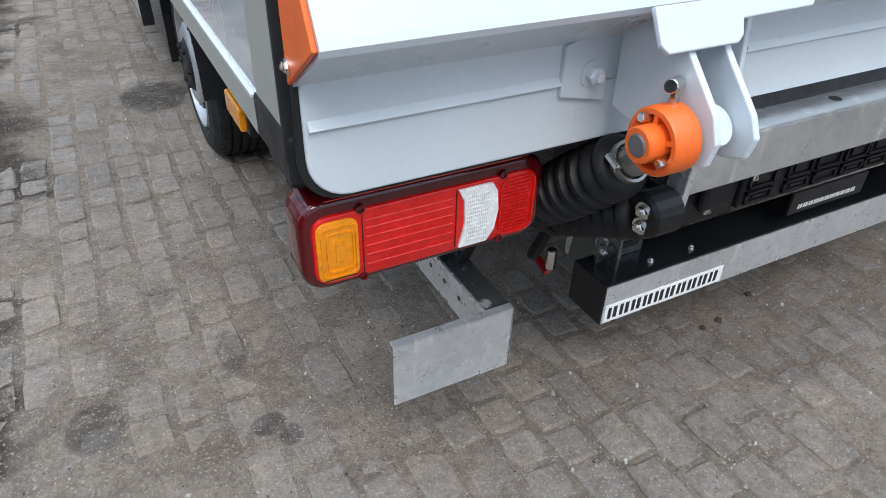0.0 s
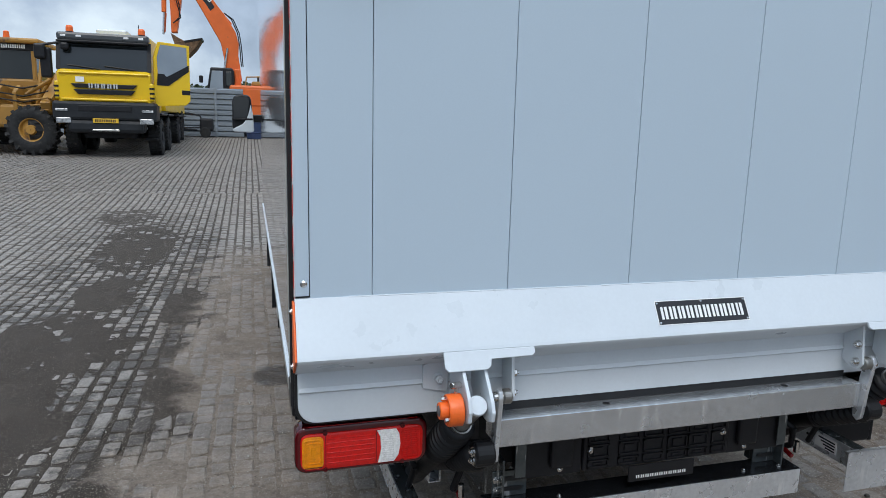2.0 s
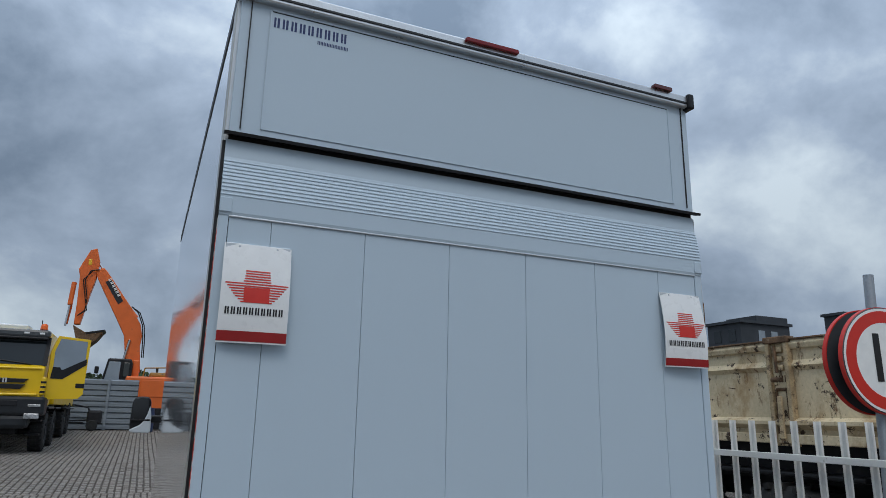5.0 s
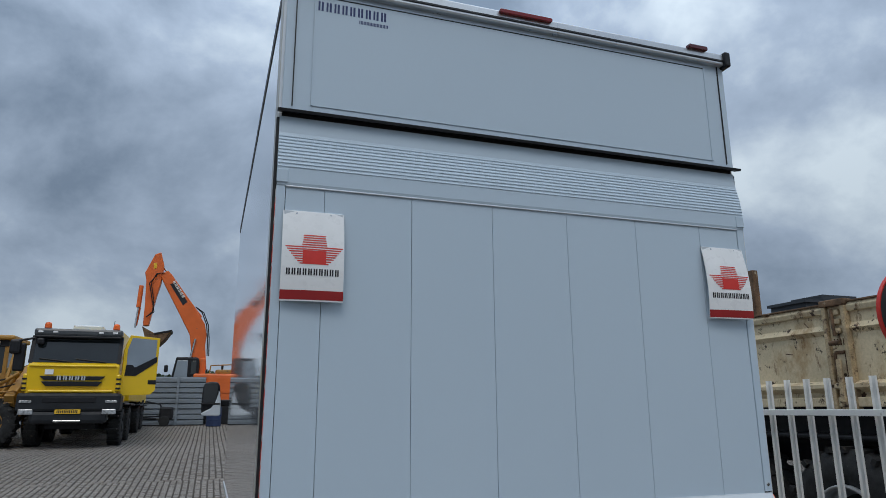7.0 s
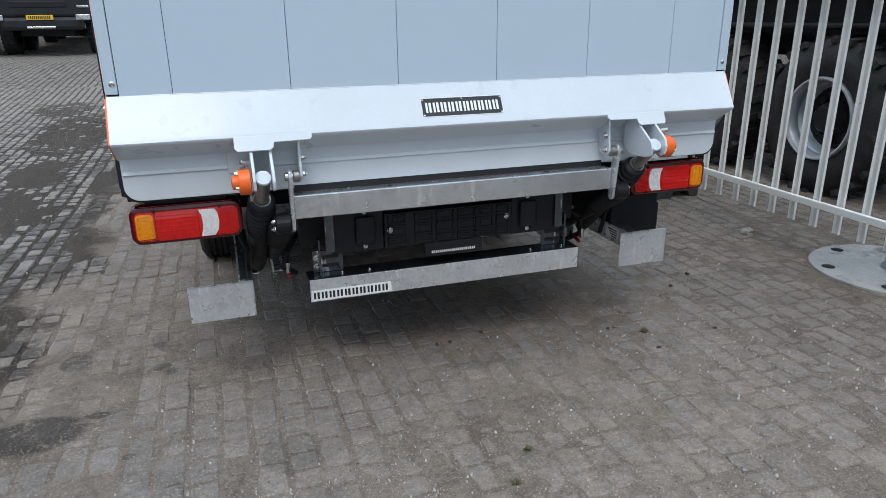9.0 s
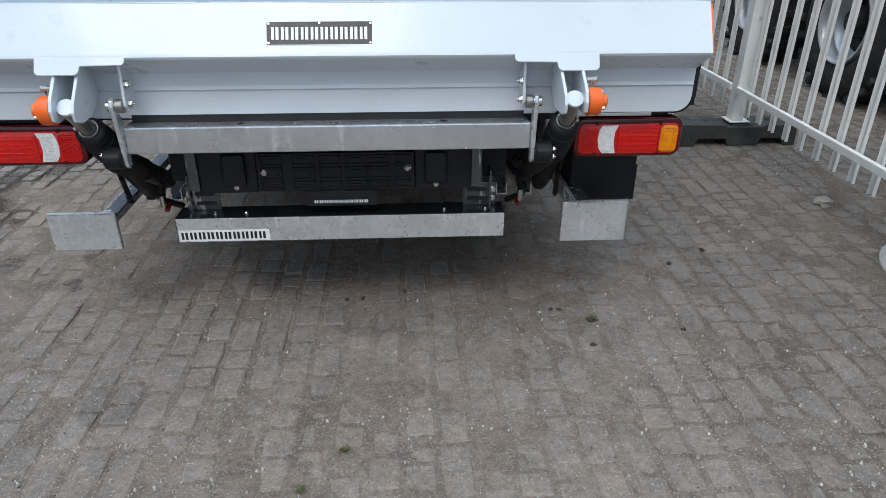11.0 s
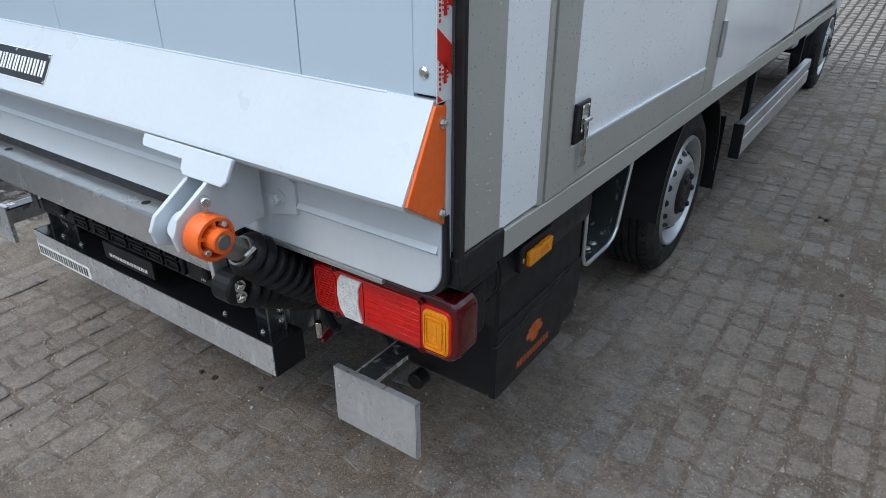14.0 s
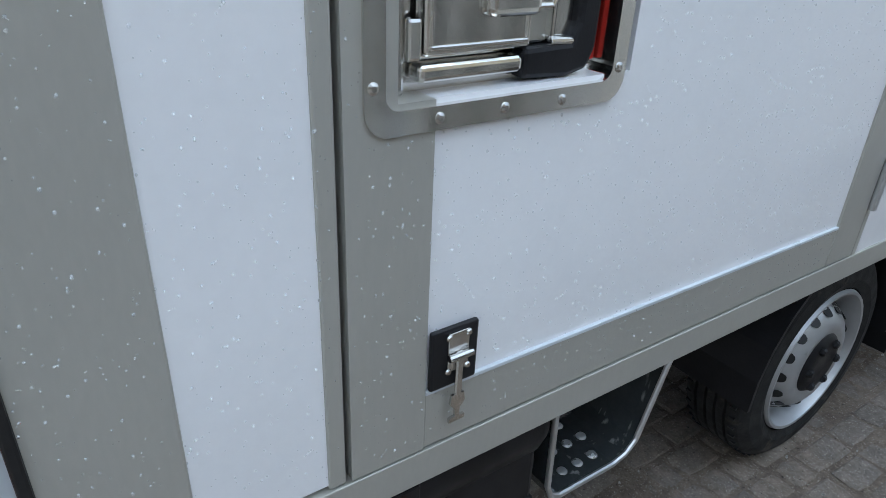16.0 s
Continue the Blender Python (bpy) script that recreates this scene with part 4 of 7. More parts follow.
    # lift arm and lower ram
    arm = part("lift_arm", prism([(-0.080, 0.905), (-0.074, 0.924), (-0.060, 0.930), (-0.046, 0.916), (-0.034, 0.85), (-0.024, 0.73), (-0.028, 0.708), (-0.044, 0.700), (-0.058, 0.712), (-0.062, 0.74), (-0.066, 0.80)],
                                 "x", *X(0.634, 0.648), 0.003), ZINC, truck, "galvanised lift arm")
    part("arm_pin", rod(P(0.612, -0.06, 0.905), P(0.66, -0.06, 0.905), 0.015, 16), STEEL, arm)
    part("pivot", rod(P(0.648, -0.045, 0.735), P(0.705, -0.045, 0.735), 0.036, 18), RUBBER, arm, "black rubber pivot")
    for az in (-0.014, 0.012):
        part("bolt", hexbolt(P(0.705, -0.05, 0.735 + az), (s, -0.2, 0), 0.009, 0.008), STEEL, arm)
    a, b = Vector(P(0.682, -0.045, 0.735)), Vector(P(0.70, 0.47, 0.450))
    d = (b - a).normalized()
    ram = part("lift_ram", lathe(a + d * 0.22, b, [(0, 0.040), (0.02, 0.042), (0.05, 0.036), (0.29, 0.034)], 16), RUBBER, truck, "black lower lift ram", True)
    pr = []
    for k in range(8):
        pr += [(0.028 * k, 0.029), (0.028 * k + 0.008, 0.041), (0.028 * k + 0.013, 0.043), (0.028 * k + 0.018, 0.041), (0.028 * k + 0.026, 0.029)]
    part("bellows", lathe(a + d * 0.02, b, pr + [(0.23, 0.03)], 20), RUBBER, ram, "ribbed black rubber bellows", True)
    # inner bracket with two bolts
    ib = part("inner_bracket", prism([(0.014, 1.03), (-0.055, 1.03), (-0.064, 0.95), (-0.070, 0.905), (-0.056, 0.885), (-0.030, 0.885), (0.010, 0.90)], "x", *X(0.598, 0.607), 0.002), WHITE, truck, "white inner hinge plate")
    for z in (0.965, 0.908):
        part("bolt", hexbolt(P(0.598, -0.045, z), (-s, 0, 0), 0.010, 0.010), STEEL, ib)
    part("spacer", rod(P(0.607, -0.06, 0.905), P(0.632, -0.06, 0.905), 0.021, 20), STEEL_ROD, ib)


mat_dark_pin = mat("dark_pin_steel", (0.16, 0.165, 0.17), 0.5, 0.5, 0.15, 30)
hinge(-1)
hinge(1)

# beam, underrun bar and number plate carrier
beam = part("lift_beam", box(-0.652, 0.616, -0.047, 0.055, 0.747, 0.832, 0.004), BEAM_ZINC, truck, "galvanised lift beam with scuffs")
part("beam_gap", box(-0.64, 0.60, 0.0115, 0.05, 0.8325, 0.856), GASKET, truck)
for x in (-0.3, 0.34):
    part("beam_hole", lathe((x, -0.012, 0.8322), (x, -0.012, 1), [(0, 0.011), (0.0008, 0.010)], 14), GASKET, beam)
bar = part("underrun_bar", box(-0.604, 0.567, 0.102, 0.106, 0.362, 0.453, 0.001), ZINC, truck, "galvanised underrun bar with a black top")
part("bar_top", box(-0.604, 0.567, 0.106, 0.205, 0.447, 0.455, 0.002), WET_BLACK, bar, "wet black top face")
part("bar_back", box(-0.600, 0.563, 0.106, 0.203, 0.364, 0.447), CHASSIS, bar)
for x0, x1 in ((-0.607, -0.604), (0.567, 0.570)):
    part("end_cap", box(x0, x1, 0.104, 0.206, 0.360, 0.455, 0.001), BLACK, bar)
for x in (-0.47, -0.36, 0.35, 0.50):
    part("bolt", hexbolt((x, 0.135, 0.455), (0, 0, 1), 0.006, 0.006), STEEL, bar)
lab = part("name_label", box(-0.600, -0.280, 0.1008, 0.102, 0.366, 0.408), WHITE_INK, bar, "white label with black lettering bars")
bm = bars(-0.592, -0.287, 0.373, 0.401, 0.1008, 10, None, 0.0006, None, 0.26)
part("lettering", bm, BLACK_INK, lab, "black lettering bars")
car = part("plate_carrier", box(-0.298, 0.245, 0.104, 0.122, 0.552, 0.690, 0.004), BLACK, truck, "black ribbed number plate carrier")
strip = part("text_strip", box(-0.135, 0.110, 0.0935, 0.100, 0.498, 0.553, 0.001), BLACK, car, "black strip with white lettering bars")
part("lettering", bars(-0.108, 0.084, 0.509, 0.520, 0.0935, 11, None, 0.0006, None, 0.3), WHITE_INK, strip, "white lettering bars")
random.seed(4)
for x0 in (-0.285, -0.175, -0.085, 0.005, 0.085, 0.175):
    w = 0.055 if x0 > 0.15 else 0.075
    for z0, z1 in ((0.562, 0.588), (0.596, 0.640), (0.648, 0.682)):
        bm = box(x0, x0 + w, 0.098, 0.1045, z0, z0 + 0.005)
        box(x0, x0 + w, 0.098, 0.1045, z1 - 0.005, z1, 0, bm)
        box(x0, x0 + 0.005, 0.098, 0.1045, z0, z1, 0, bm)
        box(x0 + w - 0.005, x0 + w, 0.098, 0.1045, z0, z1, 0, bm)
        if random.random() < 0.6:
            box(x0 + 0.02, x0 + w - 0.02, 0.099, 0.1045, z0 + 0.01, z1 - 0.01, 0, bm)
        part("carrier_rib", bm, BLACK, car)
for x, z in ((-0.276, 0.622), (0.222, 0.632)):
    part("bolt", hexbolt((x, 0.104, z), (0, -1, 0), 0.008, 0.006), STEEL, car)
for x0, x1, xi in ((-0.505, -0.300, -0.375), (0.247, 0.465, 0.32)):
    hs = part("carrier_housing", box(x0, x1, 0.112, 0.20, 0.545, 0.742, 0.005), BLACK, truck, "black carrier housing")
    part("lamp_housing", box(xi - 0.04, xi + 0.04, 0.092, 0.113, 0.575, 0.69, 0.012), BLACK, hs)
    for z in (0.565, 0.705):
        part("bolt", hexbolt((xi, 0.112, z), (0, -1, 0), 0.006, 0.005), STEEL, hs)
part("cross_member", box(-0.62, 0.58, 0.20, 0.30, 0.56, 0.80), CHASSIS, truck)
for x0, x1 in ((-0.29, -0.20), (-0.19, 0.02), (0.04, 0.2)):
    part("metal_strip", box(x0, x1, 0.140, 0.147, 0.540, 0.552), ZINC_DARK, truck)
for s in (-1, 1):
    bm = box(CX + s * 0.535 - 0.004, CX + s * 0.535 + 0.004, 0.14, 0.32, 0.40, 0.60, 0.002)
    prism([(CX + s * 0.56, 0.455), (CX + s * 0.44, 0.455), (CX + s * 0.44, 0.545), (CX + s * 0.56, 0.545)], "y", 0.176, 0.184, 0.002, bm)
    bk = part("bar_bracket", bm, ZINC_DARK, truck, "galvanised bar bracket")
    for z in (0.475, 0.51):
        part("slot", prism(rounded(CX + s * 0.49 - 0.035, CX + s * 0.49 + 0.035, z, z + 0.014, 0.006), "y", 0.1735, 0.176), GASKET, bk)
        part("bolt", hexbolt((CX + s * 0.545, 0.176, z + 0.007), (0, -1, 0), 0.009, 0.008), STEEL, bk)
    part("red_coupling", rod((CX + s * 0.65, 0.21, 0.44), (CX + s * 0.65, 0.25, 0.45), 0.009, 10), LENS_DARK, truck, "red hydraulic coupling")
    part("hose", tube([(CX + s * 0.60, 0.28, 0.60), (CX + s * 0.65, 0.22, 0.55), (CX + s * 0.67, 0.24, 0.47), (CX + s * 0.62, 0.30, 0.42)], 0.012), RUBBER, truck)
    part("hose", tube([(CX + s * 0.84, 0.30, 0.66), (CX + s * 0.80, 0.24, 0.56), (CX + s * 0.81, 0.30, 0.44)], 0.010), RUBBER, truck)
    part("hydraulic_fitting", rod((CX + s * 0.655, 0.20, 0.46), (CX + s * 0.655, 0.20, 0.505), 0.010, 8), STEEL, truck)

for x in (-0.515, 0.462):
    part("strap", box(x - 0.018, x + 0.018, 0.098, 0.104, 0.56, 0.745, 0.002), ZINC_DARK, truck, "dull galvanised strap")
for x in (-0.80, -0.70, 0.70, 0.60):
    bm = box(x - 0.022, x + 0.022, 0.42, 0.62, 0.392, 0.396)
    box(x - 0.022, x - 0.018, 0.42, 0.62, 0.396, 0.44, 0, bm)
    box(x + 0.018, x + 0.022, 0.42, 0.62, 0.396, 0.44, 0, bm)
    part("cross_channel", bm, ZINC, truck, "open galvanised channel")
part("shell_edge_strip", box(0.70, 1.02, 0.010, 0.030, 0.834, 0.844, 0.001), ALU, truck)

# side protection plates
for x0, x1, z0, z1, y, xa in ((-1.050, -0.813, 0.335, 0.476, 0.112, -0.86), (0.779, 1.020, 0.334, 0.490, 0.102, 0.835)):
    pl = part("guard_plate", box(x0, x1, y, y + 0.004, z0, z1, 0.0015), ZINC, truck, "galvanised guard plate")
    part("plate_lip", box(x0, x1, y, y + 0.016, z1 - 0.004, z1, 0.001), ZINC, pl)
    part("plate_lip", box(x1 - 0.004, x1, y, y + 0.014, z0, z1, 0.001), ZINC, pl)
    arm = part("guard_arm", box(xa - 0.006, xa, y + 0.004, 0.85, z1 - 0.085, z1 - 0.006, 0.001), ZINC, truck, "galvanised guard arm")
    part("arm_flange", box(xa, xa + 0.05, y + 0.004, 0.85, z1 - 0.012, z1 - 0.006, 0.001), ZINC_DARK, arm)
    for k in range(5):
        part("arm_hole", lathe((xa - 0.006, 0.22 + 0.06 * k, z1 - 0.04), (xa - 1, 0.22 + 0.06 * k, z1 - 0.04), [(0, 0.006), (0.0006, 0.0055)], 10), GASKET, arm)
part("arm_label", box(0.8275, 0.829, 0.20, 0.30, 0.425, 0.475), WHITE_INK, truck, "small white label with dark bars")
bm = None
for k in range(4):
    bm = box(0.8268, 0.8275, 0.207, 0.285 - 0.012 * k, 0.462 - 0.011 * k, 0.468 - 0.011 * k, 0, bm)
part("label_bars", bm, BLACK_INK, truck)


def tail_lamp(s):
    """Tail lamp: a dark red moulded case, a ribbed red lens plate and amber and clear fields; s: the side."""
    x0, x1 = (-1.198, -0.826) if s < 0 else (0.784, 1.156)
    z0, z1, y = 0.676, 0.814, 0.056
    out = x0 if s < 0 else x1

    def X(u):
        return out - s * u * (x1 - x0)

    def slab(u0, u1, za, zb, ya, yb, r, m, parent, name, label="", bevel=0.002):
        a, b = sorted((X(u0), X(u1)))
        return part(name, prism(rounded(a, b, za, zb, r, 4), "y", y + ya, y + yb, bevel), m, parent, label, True)

    def ring(u0, u1, za, zb, r, w, ya, yb, m, parent, name):
        a, b = sorted((X(u0), X(u1)))
        bm = bmesh.new()
        outer, inner = rounded(a, b, za, zb, r, 4), rounded(a + w, b - w, za + w, zb - w, max(0.002, r - w), 4)
        rings = [[bm.verts.new((p[0], yy, p[1])) for p in pts] for yy, pts in ((y + yb, outer), (y + ya, outer), (y + ya, inner), (y + yb, inner))]
        n = len(outer)
        for p, q in zip(rings, rings[1:]):
            for i in range(n):
                bm.faces.new((p[i], p[(i + 1) % n], q[(i + 1) % n], q[i]))
        return part(name, bm, m, parent)
    body = part("tail_lamp", prism(rounded(x0, x1, z0, z1, 0.034), "y", y + 0.002, y + 0.070, 0.010, seg=3), LENS_RIM, truck, "red tail lamp with amber and clear fields", True)
    red = slab(0.040, 0.962, z0 + 0.012, z1 - 0.020, -0.003, 0.012, 0.022, LENS_RED, body, "red_lens", "ribbed red lens", 0.004)
    for k, (dz, h) in enumerate(((0.030, 0.0016), (0.044, 0.0030), (0.060, 0.0016), (0.073, 0.0030), (0.088, 0.0016), (0.100, 0.0016))):
        part("lens_rib", box(min(X(0.235), X(0.585)), max(X(0.235), X(0.585)), y - 0.0050, y - 0.0020, z0 + dz, z0 + dz + h, 0.0005, seg=1), LENS_RED, red)
    for u in (0.224, 0.600):
        part("lens_rib", box(X(u) - 0.0008, X(u) + 0.0008, y - 0.0042, y - 0.002, z0 + 0.018, z1 - 0.026), LENS_RIM, red)
    # amber field with stepped rings
    am = slab(0.052, 0.208, z0 + 0.018, z1 - 0.027, -0.006, 0.0, 0.014, LENS_AMBER, body, "amber_lens", "amber indicator lens")
    ring(0.066, 0.200, z0 + 0.025, z1 - 0.034, 0.010, 0.0025, -0.0085, -0.005, LENS_AMBER, am, "bulb_ring")
    ring(0.086, 0.188, z0 + 0.034, z1 - 0.043, 0.007, 0.0022, -0.0085, -0.005, LENS_AMBER, am, "bulb_ring")
    part("bulb_mark", box(min(X(0.118), X(0.152)), max(X(0.118), X(0.152)), y - 0.0075, y - 0.0055, z0 + 0.048, z1 - 0.056, 0.0006), LENS_AMBER, am)
    part("lens_groove", box(min(X(0.072), X(0.196)), max(X(0.072), X(0.196)), y - 0.0066, y - 0.0058, z0 + 0.0205, z0 + 0.0222), LENS_RIM, am)
    # clear field
    cl = [(X(0.612), z0 + 0.016), (X(0.735), z0 + 0.016), (X(0.770), z0 + 0.034), (X(0.785), z0 + 0.066), (X(0.775), z1 - 0.040), (X(0.752), z1 - 0.025), (X(0.604), z1 - 0.025),
          (X(0.630), z1 - 0.046), (X(0.636), z0 + 0.058), (X(0.630), z0 + 0.042)]
    clear = part("clear_lens", prism(cl if s > 0 else cl[::-1], "y", y - 0.007, y + 0.002, 0.0018), LENS_CLEAR, body, "clear reversing lens")
    bm = None
    for i in range(11):
        for k in range(12):
            u, z = 0.644 + 0.0086 * i, z0 + 0.024 + 0.0066 * k
            bm = box(min(X(u), X(u + 0.0056)), max(X(u), X(u + 0.0056)), y - 0.0084, y - 0.0068, z, z + 0.0042, 0, bm)
    part("prism_dots", bm, LENS_CLEAR, clear)
    # prism reflector
    bm = None
    for i in range(13):
        for k in range(14):
            u, z = 0.802 + 0.0098 * i, z0 + 0.024 + 0.0060 * k
            bm = box(min(X(u), X(u + 0.0062)), max(X(u), X(u + 0.0062)), y - 0.0048, y - 0.0028, z, z + 0.0038, 0, bm)
    part("prism_dots", bm, LENS_RED, red)
    ring(0.792, 0.948, z0 + 0.018, z1 - 0.026, 0.014, 0.0022, -0.0055, -0.002, LENS_RED, red, "reflector_edge")
    for u in (0.22, 0.80):
        for z in (z0 + 0.012, z1 - 0.019):
            part("screw", lathe((X(u), y + 0.004, z), (X(u), y - 1, z), [(0, 0.0075), (0.009, 0.0065), (0.009, 0.004), (0.006, 0.003)], 12), LENS_RIM, body)
    # lighter red rod added as the sheen of the sloping upper edge; black carrier behind
    part("case_ridge", rod((X(0.10), y + 0.008, z1 - 0.004), (X(0.92), y + 0.008, z1 - 0.004), 0.0028, 8), LENS_RED, body)
    part("lamp_back", box(x0 + 0.02, x1 - 0.02, y + 0.070, y + 0.13, z0 + 0.01, z1 - 0.012, 0.012), BLACK, body)
    xo = out - s * 0.035
    part("lamp_bracket", box(min(xo, xo - s * 0.05), max(xo, xo - s * 0.05), y + 0.085, y + 0.15, z0 + 0.02, z1 + 0.005, 0.018, seg=3), BLACK, body, "black lamp bracket")
    part("lamp_mount", box(x0 + 0.06, x1 - 0.05, y + 0.03, y + 0.10, z1 - 0.004, 0.86), BLACK, body)


tail_lamp(-1)
tail_lamp(1)

# hydraulic unit box and side marker on the right
hb = part("power_unit_box", prism([(0.845, 0.412), (1.085, 0.412), (1.097, 0.425), (1.100, 0.62), (1.098, 0.70), (1.085, 0.80), (1.060, 0.835), (0.845, 0.835)], "y", 0.29, 0.73, 0.012), BLACK, truck,
          "black plastic power unit box with an orange emblem")
part("box_skirt", prism([(0.31, 0.410), (0.63, 0.410), (0.655, 0.46), (0.68, 0.475), (0.73, 0.480), (0.73, 0.600), (0.66, 0.596), (0.56, 0.582), (0.45, 0.574), (0.40, 0.560), (0.36, 0.568), (0.29, 0.560), (0.29, 0.415)],
                        "x", 1.086, 1.103, 0.003), BLACK, hb, "black lower cover with a wavy edge")
part("box_housing", lathe((1.040, 0.195, 0.763), (1.040, 1, 0.763), [(0, 0.045), (0.003, 0.066), (0.012, 0.077), (0.030, 0.080), (0.52, 0.080), (0.54, 0.072)], 40), BLACK, hb, "black round upper housing", True)
part("housing_flank", prism([(0.215, 0.80), (0.205, 0.72), (0.225, 0.66), (0.29, 0.60), (0.73, 0.60), (0.73, 0.80)], "x", 0.93, 1.095, 0.02, seg=3), BLACK, hb)
part("housing_ring", lathe((1.040, 0.192, 0.763), (1.040, 1, 0.763), [(0.004, 0.030), (0, 0.030), (0, 0.022), (0.006, 0.018)], 28), GASKET, hb)
for y9 in (0.245, 0.262):
    part("housing_band", lathe((1.040, y9, 0.763), (1.040, 1, 0.763), [(0, 0.080), (0.001, 0.0825), (0.005, 0.0825), (0.006, 0.080)], 40, None, False), BLACK, hb)
part("box_seam", box(1.098, 1.1045, 0.30, 0.72, 0.6005, 0.604, 0.001), GASKET, hb)
part("box_vent", rod((1.04, 0.292, 0.76), (1.04, 0.275, 0.76), 0.022, 16), BLACK, hb)
part("box_knob", rod((0.90, 0.29, 0.40), (0.90, 0.25, 0.40), 0.022, 14), RUBBER, hb)
FADED = mat("faded_orange_print", (0.50, 0.105, 0.02), 0.6, 0, 0.25, 60, 0.2, 200)
bm = None
for k in range(9):
    w = (0.012, 0.022, 0.020, 0.040, 0.046, 0.040, 0.030, 0.034, 0.018)[k]
    bm = box(1.103, 1.1036, 0.478 - w, 0.478 + w * 0.9, 0.478 + 0.0062 * k, 0.4835 + 0.0062 * k, 0, bm)
tagged(part("emblem", bm, FADED, hb, "faded orange emblem of bars"), kind="stuff")
bm = None
for k in range(10):
    for a in (0.0, 0.0075):
        bm = box(1.103, 1.1036, 0.392 + 0.0172 * k + a, 0.396 + 0.0172 * k + a, 0.440, 0.460, 0, bm)
part("lettering", bm, FADED, hb, "faded orange lettering bars")
sm = part("side_marker", prism(rounded(0.322, 0.468, 0.746, 0.808, 0.008), "x", 1.112, 1.134, 0.004), BLACK, truck, "amber side marker lamp in a black holder")
part("marker_lens", box(1.134, 1.147, 0.340, 0.392, 0.758, 0.793, 0.004), LENS_AMBER, sm)
part("bulb_ring", rod((1.146, 0.366, 0.776), (1.1485, 0.366, 0.776), 0.011, 14), LENS_AMBER, sm)
part("marker_lens", box(1.134, 1.146, 0.396, 0.446, 0.758, 0.793, 0.003), LENS_AMBER, sm)
for k in range(6):
    part("lens_groove", box(1.1455, 1.1466, 0.401 + 0.0075 * k, 0.4035 + 0.0075 * k, 0.762, 0.789), LENS_AMBER, sm)
for y in (0.329, 0.459):
    part("screw", rod((1.133, y, 0.777), (1.138, y, 0.777), 0.006, 10), STEEL, sm)
sm = part("side_marker", prism(rounded(0.40, 0.53, 0.752, 0.808, 0.008), "x", L + 0.026, L + 0.046, 0.004), BLACK, truck, "amber side marker lamp in a black holder")
part("marker_lens", box(L + 0.014, L + 0.027, 0.412, 0.518, 0.760, 0.800, 0.004), LENS_AMBER, sm)
part("marker_bracket", box(L + 0.046, L + 0.056, 0.42, 0.50, 0.78, 0.845), BLACK, sm)

# folding step
path = [(1.0, 0.775, 0.84), (1.0, 0.785, 0.575), (1.0, 0.797, 0.545), (1.0, 0.82, 0.532), (1.0, 0.97, 0.530), (1.0, 1.005, 0.540), (1.0, 1.03, 0.565), (1.0, 1.115, 0.84)]
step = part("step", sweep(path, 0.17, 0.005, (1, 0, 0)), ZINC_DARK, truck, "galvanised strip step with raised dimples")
for x in (0.915, 1.085):
    part("step_rim", tube([(x, p[1], p[2]) for p in path], 0.006), ALU, step)
for i in range(3):
    for k in range(4):
        part("dimple", lathe((0.945 + 0.05 * i, 0.825 + 0.042 * k + 0.02 * (i % 2), 0.533), (0.945 + 0.05 * i, 0.825 + 0.042 * k + 0.02 * (i % 2), 1), [(0, 0.012), (0.004, 0.009), (0.005, 0.004)], 12), ZINC, step)


